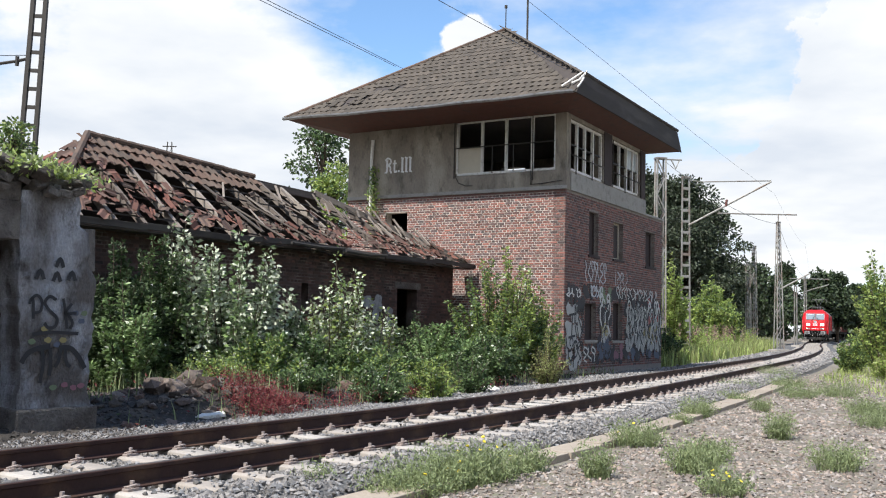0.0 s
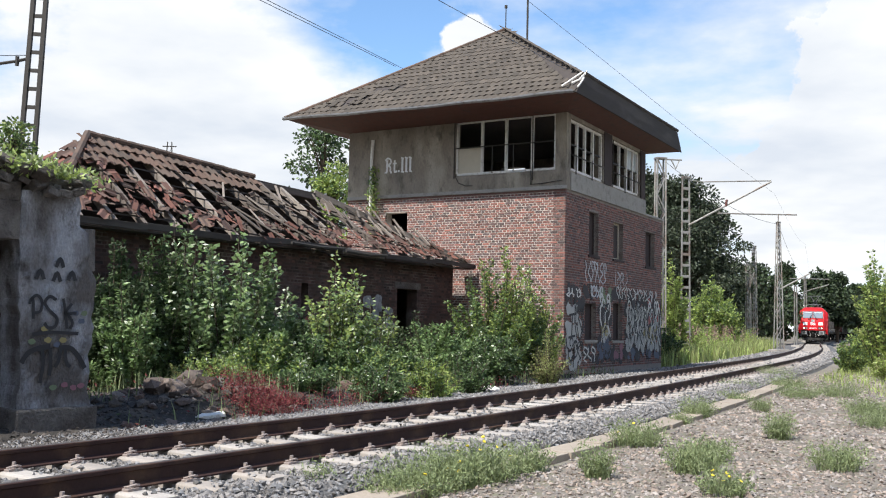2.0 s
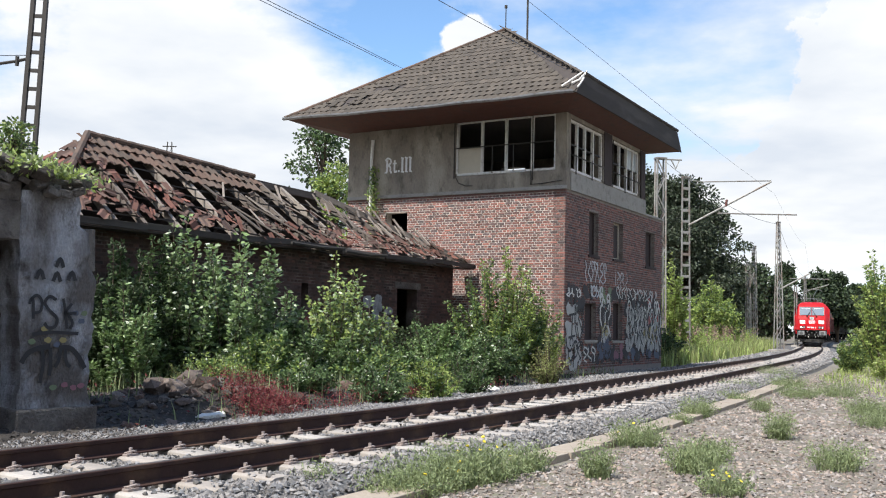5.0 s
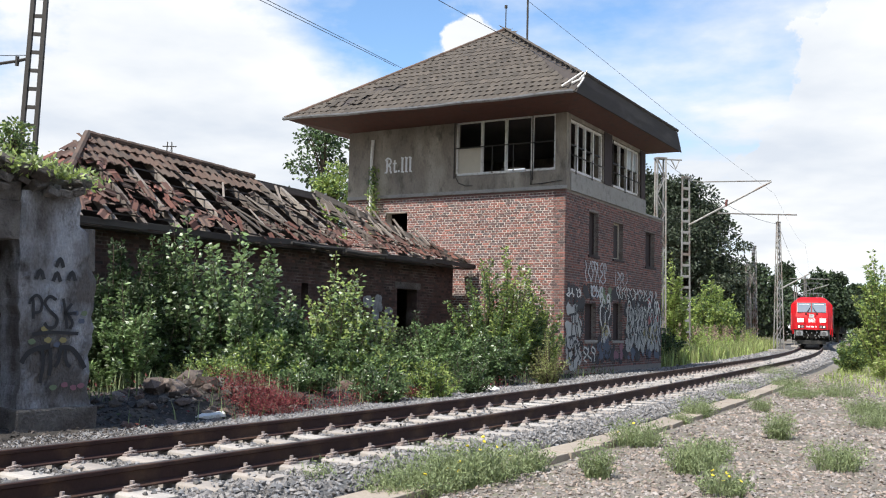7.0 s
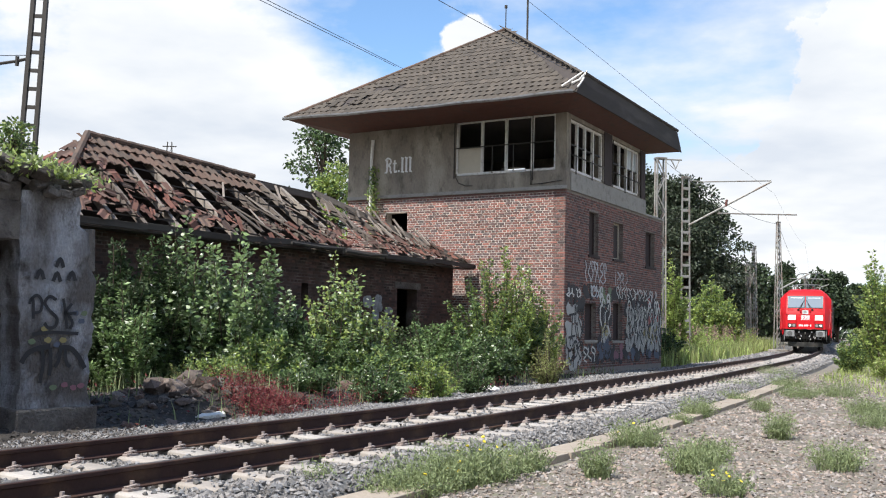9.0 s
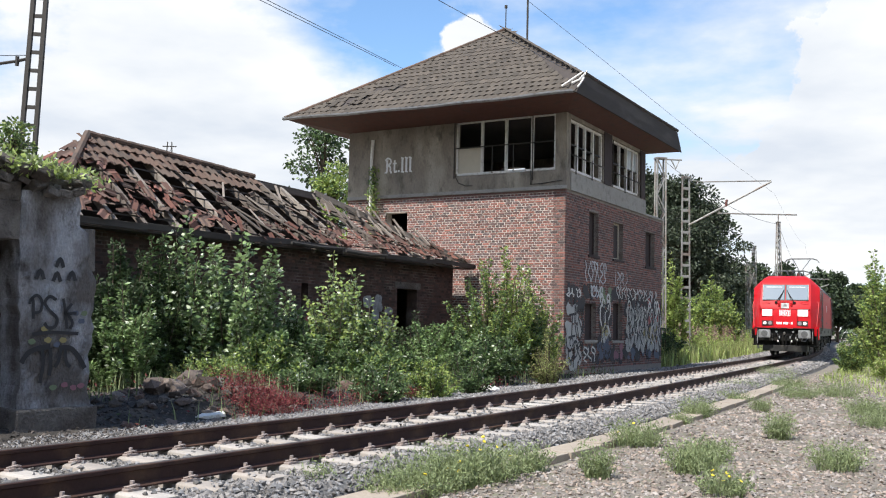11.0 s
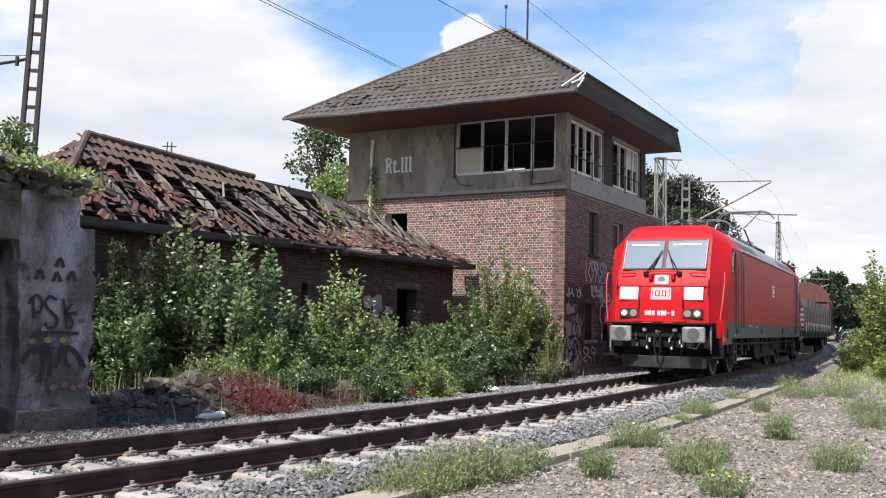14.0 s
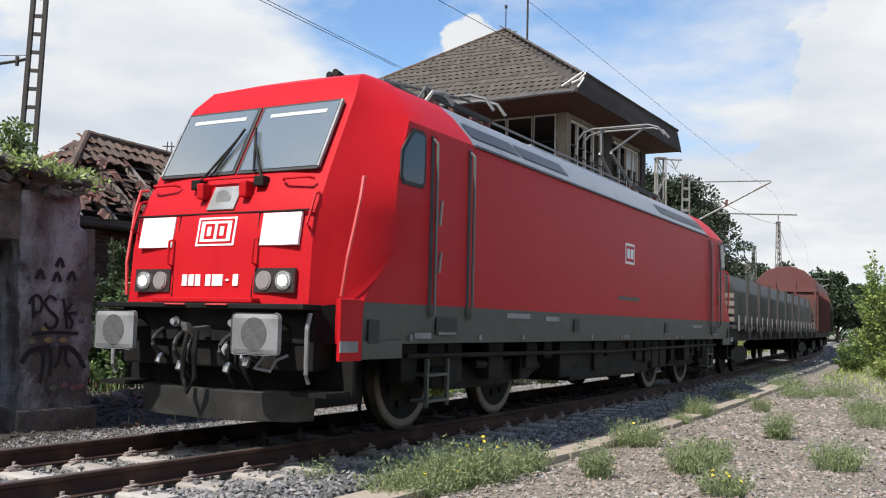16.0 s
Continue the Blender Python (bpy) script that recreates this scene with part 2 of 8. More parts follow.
GRASS = material("dry_grass", (0.25, 0.30, 0.095), 0.7, vary=0.25, scale=2, bump=0, isl=0.4, second=(0.27, 0.25, 0.12), trans=0.3)
MEADOW = material("fresh_meadow_grass", (0.31, 0.40, 0.10), 0.7, vary=0.25, scale=1.5, bump=0, isl=0.4, second=(0.36, 0.40, 0.17), trans=0.35)
WEED = material("weed_green", (0.21, 0.265, 0.115), 0.65, vary=0.2, scale=2, bump=0, isl=0.35, second=(0.27, 0.31, 0.16), trans=0.3)
RED_WEED = material("red_sorrel", (0.19, 0.026, 0.036), 0.8, vary=0.3, scale=2, bump=0, isl=0.4, second=(0.17, 0.055, 0.045), trans=0.2)
YELLOW = material("yellow_flower", (0.75, 0.60, 0.05), 0.6, vary=0.1, bump=0)
LOCO_RED = material("traffic_red_paint", (0.50, 0.012, 0.018), 0.45, vary=0.09, scale=1.2, fine=12, bump=0.015, coat=0.0, spec=0.12)
LOCO_GREY = material("dusty_grey_paint", (0.075, 0.08, 0.068), 0.6, vary=0.2, scale=2, fine=20, bump=0.05, stain=(0.10, 0.095, 0.078))
LOCO_WHITE = material("signal_white_paint", (0.85, 0.85, 0.85), 0.4, vary=0.04, scale=2, bump=0)
ROOF_ALU = material("roof_light_grey", (0.27, 0.285, 0.31), 0.45, 0.2, vary=0.1, scale=2, bump=0.05, stain=(0.21, 0.215, 0.22))
ROOF_GRILL = material("roof_grille", (0.085, 0.09, 0.10), 0.5, 0.4, vary=0.15, scale=6, bump=0.2)
BLACK = material("underframe_black", (0.011, 0.0105, 0.010), 0.75, 0.0, vary=0.4, scale=5, bump=0.3, second=(0.022, 0.019, 0.016), spec=0.2)
RUBBER = material("rubber", (0.02, 0.02, 0.02), 0.6, vary=0.2, bump=0.1)
STEEL = material("bright_steel", (0.42, 0.41, 0.39), 0.4, 0.8, vary=0.2, scale=6, bump=0.1)
BUFFER = material("buffer_plate", (0.30, 0.305, 0.31), 0.6, 0.3, vary=0.2, scale=6, fine=40, bump=0.2, second=(0.22, 0.22, 0.22), spot=0.53)
GREASE = material("dry_grease", (0.11, 0.11, 0.11), 0.6, 0.2, vary=0.4, scale=9, fine=40, bump=0.2)
TYRE = material("dull_tyre_steel", (0.15, 0.13, 0.105), 0.5, 0.6, vary=0.3, scale=6, bump=0.2)
BLIND = material("pale_sun_blind", (0.5, 0.52, 0.5), 0.6, vary=0.1, bump=0)
LAMP_GLASS = material("dark_lamp_glass", (0.05, 0.04, 0.04), 0.12, vary=0.2, bump=0)
LOCO_PINK = material("sun_faded_red_paint", (0.60, 0.07, 0.07), 0.5, vary=0.1, bump=0.05)
GUARD = material("scuffed_black_guard", (0.03, 0.029, 0.027), 0.45, vary=0.5, scale=3, bump=0.2, second=(0.075, 0.068, 0.06), spec=0.4)
LENS = material("lamp_reflector", (0.8, 0.8, 0.78), 0.15, 0.7, vary=0.05, bump=0)
LAMP_ON = glowing("lit_headlamp", (1.0, 0.93, 0.72), 5.0)
PANTO = material("pantograph_steel", (0.16, 0.155, 0.15), 0.5, 0.4, vary=0.2, scale=6, bump=0.1)
CAB_GLASS = material("cab_glass", (0.15, 0.17, 0.165), 0.03, 0.0, vary=0.05, bump=0, spec=1.0, coat=1.0)
CAB_GLASS.node_tree.nodes["Principled BSDF"].inputs["IOR"].default_value = 2.1
SIDE_GLASS = material("tinted_side_glass", (0.03, 0.035, 0.035), 0.06, 0.0, vary=0.05, bump=0, spec=0.5)
PANE = glass("dusty_pane")
WAGON_GREY = material("wagon_grey", (0.042, 0.040, 0.038), 0.75, 0.0, vary=0.25, scale=2, bump=0.2, stain=(0.075, 0.052, 0.04))
WAGON_RED = material("wagon_oxide_red", (0.13, 0.042, 0.036), 0.7, vary=0.25, scale=2, bump=0.2, stain=(0.10, 0.05, 0.045))
TARP = material("dark_tarpaulin", (0.028, 0.025, 0.022), 0.55, vary=0.3, scale=1.5, bump=0.4)
SPRAY_DARK = material("faded_dark_spray", (0.05, 0.043, 0.045), 0.75, vary=0.35, scale=5, bump=0.1)
SPRAY_PALE = material("pale_grey_spray", (0.60, 0.59, 0.56), 0.7, vary=0.3, scale=9, bump=0)
SPRAY_SILVER = material("silver_spray", (0.42, 0.41, 0.395), 0.6, vary=0.2, scale=9, bump=0.1)
SPRAY_BLACK = material("black_spray", (0.02, 0.02, 0.024), 0.6, vary=0.2, scale=9, bump=0)
SPRAY_WHITE = material("white_spray", (0.55, 0.55, 0.56), 0.7, vary=0.2, scale=9, bump=0)
SPRAY_RED = material("red_spray", (0.28, 0.075, 0.07), 0.7, vary=0.2, scale=9, bump=0)
SPRAY_BLUE = material("blue_spray", (0.10, 0.115, 0.16), 0.7, vary=0.2, scale=9, bump=0)
SPRAY_YELLOW = material("yellow_spray", (0.30, 0.25, 0.10), 0.7, vary=0.2, scale=9, bump=0)
SPRAY_PINK = material("pink_spray", (0.26, 0.12, 0.15), 0.7, vary=0.2, scale=9, bump=0)
SPRAY_GREEN = material("green_spray", (0.15, 0.19, 0.11), 0.7, vary=0.2, scale=9, bump=0)


# ---- mesh helpers ----
def finish(name, bm, mat, smooth=False):
    me = bpy.data.meshes.new(name)
    bm.normal_update()
    bm.to_mesh(me)
    bm.free()
    for m in (mat if isinstance(mat, (list, tuple)) else [mat]):
        me.materials.append(m)
    if smooth:
        for p in me.polygons:
            p.use_smooth = True
    return me


def part(name, bm, mat, parent=None, label="", smooth=False):
    """One bmesh as one mesh object under a thing or a part."""
    ob = new(name, finish(name, bm, mat, smooth))
    ob.parent = parent
    return tagged(ob, label)


def thing(name, m, label, category, group="", kind=""):
    ob = new(name)
    ob.matrix_world = m
    return tagged(ob, label, category, group, kind)


def mesh_thing(name, bm, mat, m, label, category, group="", kind="", smooth=False):
    ob = new(name, finish(name, bm, mat, smooth))
    ob.matrix_world = m
    return tagged(ob, label, category, group, kind)


def box(bm, x0, x1, y0, y1, z0, z1, bevel=0.0, m=None, mi=0):
    vs = [bm.verts.new((x, y, z)) for x in (x0, x1) for y in (y0, y1) for z in (z0, z1)]
    fs = [bm.faces.new([vs[i] for i in f]) for f in ((0, 1, 3, 2), (4, 6, 7, 5), (0, 4, 5, 1), (2, 3, 7, 6), (0, 2, 6, 4), (1, 5, 7, 3))]
    for f in fs:
        f.material_index = mi
    if m is not None:
        bmesh.ops.transform(bm, matrix=m, verts=vs)
    if bevel:
        es = list({e for f in fs for e in f.edges})
        bmesh.ops.bevel(bm, geom=es, offset=bevel, segments=2, affect="EDGES", profile=0.6)
    return bm


def boxed(*a, **k):
    return box(bmesh.new(), *a, **k)


def prism(bm, pts, axis, a, b, bevel=0.0):
    """An outline of (p, q) pairs drawn out along an axis from a to b."""
    def put(p, q, s):
        return {"x": (s, p, q), "y": (p, s, q), "z": (p, q, s)}[axis]
    v0, v1 = [bm.verts.new(put(p, q, a)) for p, q in pts], [bm.verts.new(put(p, q, b)) for p, q in pts]
    n = len(pts)
    fs = [bm.faces.new(v0), bm.faces.new(v1[::-1])]
    fs += [bm.faces.new((v0[i], v1[i], v1[(i + 1) % n], v0[(i + 1) % n])) for i in range(n)]
    bmesh.ops.recalc_face_normals(bm, faces=fs)
    if bevel:
        es = list({e for f in fs for e in f.edges})
        bmesh.ops.bevel(bm, geom=es, offset=bevel, segments=2, affect="EDGES", profile=0.6)
    return bm


def beam(bm, a, b, w, h=None, up=(0, 0, 1)):
    """A square bar from a to b."""
    a, b = Vector(a), Vector(b)
    d = b - a
    if d.length < 1e-6:
        return bm
    x = d.normalized()
    y = Vector(up).cross(x)
    y = y.normalized() if y.length > 1e-4 else Vector((1, 0, 0)).cross(x).normalized()
    z = x.cross(y)
    h = h or w
    r = Matrix((x, y, z)).transposed().to_4x4()
    return box(bm, 0, d.length, -w / 2, w / 2, -h / 2, h / 2, m=Matrix.Translation(a) @ r)


def rod(bm, pts, r, sides=6, r1=None):
    """A round bar along points, tapering to r1."""
    pts = [Vector(p) for p in pts]
    rings = []
    n = len(pts)
    for i, p in enumerate(pts):
        d = (pts[min(i + 1, n - 1)] - pts[max(i - 1, 0)]).normalized()
        s = d.cross(Vector((0.31, 0.17, 0.93)))
        s = (s if s.length > 1e-3 else d.cross(Vector((1, 0, 0)))).normalized()
        t = d.cross(s)
        rr = r + ((r1 if r1 is not None else r) - r) * i / max(1, n - 1)
        rings.append([bm.verts.new(p + (s * math.cos(k * math.tau / sides) + t * math.sin(k * math.tau / sides)) * rr) for k in range(sides)])
    for i in range(n - 1):
        for k in range(sides):
            bm.faces.new((rings[i][k], rings[i][(k + 1) % sides], rings[i + 1][(k + 1) % sides], rings[i + 1][k]))
    bm.faces.new(rings[0][::-1]), bm.faces.new(rings[-1])
    return bm


def disc(bm, c, r, axis, a, b, sides=20, r1=None):
    """A round plate or wheel from a to b along an axis; c is the middle in the other two."""
    r1 = r if r1 is None else r1
    def put(p, q, s):
        return {"x": (s, p, q), "y": (p, s, q), "z": (p, q, s)}[axis]
    ang = [k * math.tau / sides for k in range(sides)]
    v0 = [bm.verts.new(put(c[0] + r * math.cos(t), c[1] + r * math.sin(t), a)) for t in ang]
    v1 = [bm.verts.new(put(c[0] + r1 * math.cos(t), c[1] + r1 * math.sin(t), b)) for t in ang]
    fs = [bm.faces.new(v0), bm.faces.new(v1[::-1])] + [bm.faces.new((v0[i], v1[i], v1[(i + 1) % sides], v0[(i + 1) % sides])) for i in range(sides)]
    bmesh.ops.recalc_face_normals(bm, faces=fs)
    return bm


# ---- the line of the track ----
HEADS = ((-60.0, 52.0), (-10.0, 32.8), (-5.0, 32.8), (0.0, 31.87), (5.0, 28.53), (10.0, 27.41), (16.0, 26.8), (22.0, 27.04), (30.0, 26.43), (38.0, 25.3), (46.0, 24.1), (54.0, 23.15), (62.0, 22.5), (70.0, 22.0), (78.75, 21.05), (108.75, 22.8), (138.75, 25.8), (188.75, 30.0), (268.0, 33.0))
STEP = 0.25


def lay_line():
    s = np.arange(-60, 260, STEP)
    hd = np.radians(np.interp(s, [k[0] for k in HEADS], [k[1] for k in HEADS]))
    x = np.concatenate([[0], np.cumsum(np.sin(hd[:-1]) * STEP)])
    y = np.concatenate([[0], np.cumsum(np.cos(hd[:-1]) * STEP)])
    i = int(68.75 / STEP)
    return s, x - x[i] + 3.328, y - y[i] + 18.991, hd


LINE_S, LINE_X, LINE_Y, LINE_H = lay_line()


def on_line(s, side=0.0, z=0.0):
    """The place s metres along the track, side metres to its right (towards the camera)."""
    h = float(np.interp(s, LINE_S, LINE_H))
    x, y = float(np.interp(s, LINE_S, LINE_X)), float(np.interp(s, LINE_S, LINE_Y))
    return Vector((x + side * math.cos(h), y - side * math.sin(h), z))


def heading(s):
    return float(np.interp(s, LINE_S, LINE_H))


def near_line(x, y):
    """Along and across the track for a place."""
    d = (LINE_X - x) ** 2 + (LINE_Y - y) ** 2
    i = int(np.argmin(d))
    h = LINE_H[i]
    return LINE_S[i], (x - LINE_X[i]) * math.cos(h) - (y - LINE_Y[i]) * math.sin(h)


# ---- ground and track ----
def ground_z(x, y):
    s, side = near_line(x, y)
    far = min(1.0, max(0.0, (math.hypot(x, y) - 4) / 10))
    n = noise.noise((x * 0.55, y * 0.55, 0.3)) * 0.05 + noise.noise((x * 2.1, y * 2.1, 4.0)) * 0.018
    z = -0.31 + n * far
    if side < -1.2:
        k = min(1.0, (-1.2 - side) / 2.0)
        z += k * 0.10
        # rubble heap beside the concrete pier
        z += 0.34 * math.exp(-((x + 3.9) ** 2 / 1.6 + (y - 15.2) ** 2 / 3.5)) + 0.10 * math.exp(-((x + 2.2) ** 2 / 2.5 + (y - 17.6) ** 2 / 5.0))
    # dips under the ballast bed
    k = min(1.0, max(0.0, (side + 3.9) / 0.9)) * min(1.0, max(0.0, (2.6 - side) / 0.5))
    z += (min(z, -0.38) - z) * k * k * (3 - 2 * k)
    return z


def grid_lines(lo, hi, fine_lo, fine_hi, fine):
    a = list(np.arange(fine_lo, fine_hi + fine / 2, fine))
    for start, end, sign in ((fine_lo, lo, -1), (fine_hi, hi, 1)):
        v, d = start, fine
        while (v - end) * sign < 0:
            d *= 1.35
            v += sign * d
            a.append(v)
    return sorted(a)


def build_ground():
    xs, ys = grid_lines(-2500, 2500, -9, 16, 0.3), grid_lines(-2500, 2500, -1, 36, 0.3)
    verts = [(x, y, ground_z(x, y)) for y in ys for x in xs]
    n = len(xs)
    faces = [(j * n + i, j * n + i + 1, (j + 1) * n + i + 1, (j + 1) * n + i) for j in range(len(ys) - 1) for i in range(n - 1)]
    me = bpy.data.meshes.new("ground")
    me.from_pydata(verts, [], faces)
    me.materials.append(SOIL)
    tagged(new("ground", me), "dry gravelly soil with thin weeds beside the track", "ground", kind="structure")


def ribbon(bm, outline, s0, s1, step, closed=True):
    """An outline of (side, z) drawn out along the track."""
    ss = np.arange(s0, s1 + step / 2, step)
    rings = [[bm.verts.new(on_line(s, a, z)) for a, z in outline] for s in ss]
    n = len(outline)
    for i in range(len(rings) - 1):
        for k in range(n if closed else n - 1):
            bm.faces.new((rings[i][k], rings[i + 1][k], rings[i + 1][(k + 1) % n], rings[i][(k + 1) % n]))
    if closed:
        bm.faces.new(rings[0]), bm.faces.new(rings[-1][::-1])
    bmesh.ops.recalc_face_normals(bm, faces=bm.faces)
    return bm


def stones(name, places, sizes, mat, label, flat=0.75):
    """Many small broken stones, eight facets each, in one mesh."""
    rng = np.random.default_rng(len(places))
    base = np.array([(1, 0, 0), (-1, 0, 0), (0, 1, 0), (0, -1, 0), (0, 0, 1), (0, 0, -1)], float)
    n = len(places)
    v = base[None] * rng.uniform(0.55, 1.25, (n, 6, 1)) + rng.normal(0, 0.22, (n, 6, 3))
    ang = rng.uniform(0, math.tau, n)
    tilt = rng.uniform(-0.8, 0.8, n)
    c, s = np.cos(ang), np.sin(ang)
    ct, st = np.cos(tilt), np.sin(tilt)
    v = v * np.array([1.0, 0.8, flat])
    y, z = v[..., 1] * ct[:, None] - v[..., 2] * st[:, None], v[..., 1] * st[:, None] + v[..., 2] * ct[:, None]
    x = v[..., 0] * c[:, None] - y * s[:, None]
    y2 = v[..., 0] * s[:, None] + y * c[:, None]
    v = np.stack([x, y2, z], -1) * np.asarray(sizes)[:, None, None] + np.asarray(places)[:, None, :]
    f = np.array([(0, 2, 4), (2, 1, 4), (1, 3, 4), (3, 0, 4), (2, 0, 5), (1, 2, 5), (3, 1, 5), (0, 3, 5)])
    faces = (f[None] + (np.arange(n) * 6)[:, None, None]).reshape(-1, 3)
    me = bpy.data.meshes.new(name)
    me.from_pydata(v.reshape(-1, 3), [], faces)
    me.materials.append(mat)
    return tagged(new(name, me), label, "gravel", kind="stuff")


def build_track():
    bed = bmesh.new()
    ribbon(bed, [(-3.5, -0.45), (-3.1, -0.315), (-1.75, -0.205), (-0.85, -0.235), (0, -0.24), (0.85, -0.235), (1.55, -0.205), (1.8, -0.26), (2.0, -0.45)], -26, 250, 1.0)
    ob = new("ballast_bed", finish("ballast_bed", bed, BALLAST_BED))
    tagged(ob, "grey crushed-stone ballast bed of the single track", "ballast", kind="structure")
    track = thing("railway_track", Matrix.Identity(4), "single railway track with rusty rails on pale concrete sleepers", "track", kind="structure")
    for side in (-1, 1):
        c = 0.753 * side
        prof = [(c - 0.075, -0.172), (c + 0.075, -0.172), (c + 0.075, -0.158), (c + 0.012, -0.135), (c + 0.012, -0.045), (c + 0.036, -0.034), (c + 0.036, -0.006), (c + 0.028, 0.0),
                (c - 0.028, 0.0), (c - 0.036, -0.006), (c - 0.036, -0.034), (c - 0.012, -0.045), (c - 0.012, -0.135), (c - 0.075, -0.158)]
        rail = part("rail", ribbon(bmesh.new(), prof, -26, 240, 0.5), RUST, track)
        part("running_surface", ribbon(bmesh.new(), [(c - 0.026, -0.001), (c + 0.026, -0.001), (c + 0.022, 0.0022), (c - 0.022, 0.0022)], -26, 240, 0.5), RAILTOP, rail, "dull worn top of the rail head")
    bm = bmesh.new()
    prism(bm, [(-0.15, -0.36), (0.15, -0.36), (0.125, -0.19), (0.085, -0.176), (-0.085, -0.176), (-0.125, -0.19)], "y", -1.3, 1.3, 0.008)
    sleeper_me = finish("sleeper", bm, SLEEPER)
    bm = bmesh.new()
    box(bm, -0.07, 0.07, -0.035, 0.035, -0.185, -0.155, 0.006)
    rod(bm, [(-0.045, -0.03, -0.15), (-0.045, 0.03, -0.135), (0, 0.045, -0.125), (0.045, 0.03, -0.135), (0.045, -0.03, -0.15)], 0.009, 5)
    disc(bm, (0, 0.0), 0.019, "z", -0.16, -0.098, 6)
    clip_me = finish("rail_clip", bm, FIXING)
    rng = random.Random(3)
    for i, s in enumerate(np.arange(-20.16, 62, 0.62)):
        p = on_line(s)
        ob = new("sleeper", sleeper_me)
        ob.parent = track
        ob.matrix_local = Matrix.Translation(p + Vector((0, 0, rng.uniform(-0.006, 0.004)))) @ pose(0, 0, 0, 0, 0, 90 - math.degrees(heading(s)) + rng.uniform(-0.8, 0.8))
        if s < 34:
            for c in (-0.753, 0.753):
                for k in (-1, 1):
                    cl = new("rail_clip", clip_me)
                    cl.parent = ob
                    cl.matrix_local = pose(0, c + k * 0.115, 0, 0, 0, 0 if k > 0 else 180)
    bm = bmesh.new()
    for s in np.arange(62, 200, 0.62):
        m = Matrix.Translation(on_line(s)) @ pose(0, 0, 0, 0, 0, 90 - math.degrees(heading(s)))
        box(bm, -0.13, 0.13, -1.3, 1.3, -0.36, -0.178, m=m)
    tagged(part("far_sleepers", bm, SLEEPER, track), kind="stuff")
    # loose ballast stones
    rs = np.random.default_rng(5)
    pl, sz = [], []
    for s0, s1, dens, size in ((-8, 6, 620, 0.030), (6, 16, 380, 0.036), (16, 34, 150, 0.048), (34, 60, 50, 0.06)):
        n = int((s1 - s0) * 5.2 * dens)
        for s, a, r in zip(rs.uniform(s0, s1, n), rs.uniform(-3.35, 1.85, n), rs.uniform(0.6, 1.5, n)):
            if abs(abs(a) - 0.753) < 0.1:
                continue
            ph = ((s + 9.0 + 0.31) % 0.62) - 0.31
            on_sleeper = abs(ph) < 0.14 and abs(a) < 1.28
            if on_sleeper and rs.random() < 0.93:
                continue
            z = np.interp(a, (-3.4, -2.85, -1.75, -0.85, 0.85, 1.55, 1.8, 2.0), (-0.31, -0.30, -0.2, -0.225, -0.225, -0.2, -0.26, -0.33))
            p = on_line(s, a, float(z) + (0.05 if on_sleeper else rs.uniform(-0.012, 0.018)))
            pl.append(p), sz.append(size * r)
    stones("ballast_stones", pl, sz, BALLAST, "loose grey crushed ballast stones between the sleepers")
    # coarse grit on the soil on the camera's side
    pl, sz = [], []
    n = 110000
    for d, a, r in zip(rs.uniform(0, 1, n), rs.uniform(-0.62, 0.62, n), rs.uniform(0.5, 1.6, n)):
        d = 5.0 + 32 * d ** 1.6
        x, y = d * math.sin(a), d * math.cos(a)
        s, side = near_line(x, y)
        if side < 1.75 or (2.0 < side < 2.5 and rs.random() < 0.8):
            continue
        pl.append((x, y, ground_z(x, y) + 0.004)), sz.append((0.0125 + 0.0009 * d) * r * (1.6 if rs.random() < 0.08 else 1.0))
    stones("grit", pl, sz, GRIT, "small pale stones scattered over the dry soil", 0.6)
    # dark stones and brick crumbs on the shed side
    pl, sz = [], []
    for s, a, r in zip(rs.uniform(-7, 26, 34000), rs.uniform(-7.0, -3.0, 34000), rs.uniform(0.5, 1.9, 34000)):
        if rs.random() < 0.35 + (s < 8) * 0.6:
            p = on_line(s, a)
            pl.append((p.x, p.y, ground_z(p.x, p.y) + 0.004)), sz.append(0.03 * r)
    # more dark stones over the ballast shoulder, denser as s falls
    for s, a, r in zip(rs.uniform(-9, 1, 11000), rs.uniform(-3.4, -1.6, 11000), rs.uniform(0.5, 1.5, 11000)):
        if rs.random() < min(1.0, (1 - s) / 5):
            z = float(np.interp(a, (-3.4, -2.85, -1.75), (-0.31, -0.30, -0.2)))
            pl.append(on_line(s, a, z + 0.012)), sz.append(0.034 * r)
    stones("cinders", pl, sz, DARK_STONE, "dark stones and crumbs of brick before the ruins", 0.6)
    # concrete edging slabs along the bed
    edge = thing("slab_edging", Matrix.Identity(4), "row of worn sandy concrete slabs edging the ballast", "edging", kind="structure")
    s = -4.4
    while s < 21:
        l = rng.uniform(0.93, 1.02)
        if not (5.8 < s < 6.4):
            m = Matrix.Translation(on_line(s, 2.06 + rng.uniform(-0.02, 0.02), -0.3)) @ pose(0, 0, 0, rng.uniform(-1.2, 1.2), rng.uniform(-1, 1), 90 - math.degrees(heading(s)) + rng.uniform(-1, 1))
            ob = part("slab", boxed(-l / 2, l / 2, -0.2, 0.2, -0.1, 0.02, 0.01), SLAB, edge)
            ob.matrix_local = m
        s += l + 0.015


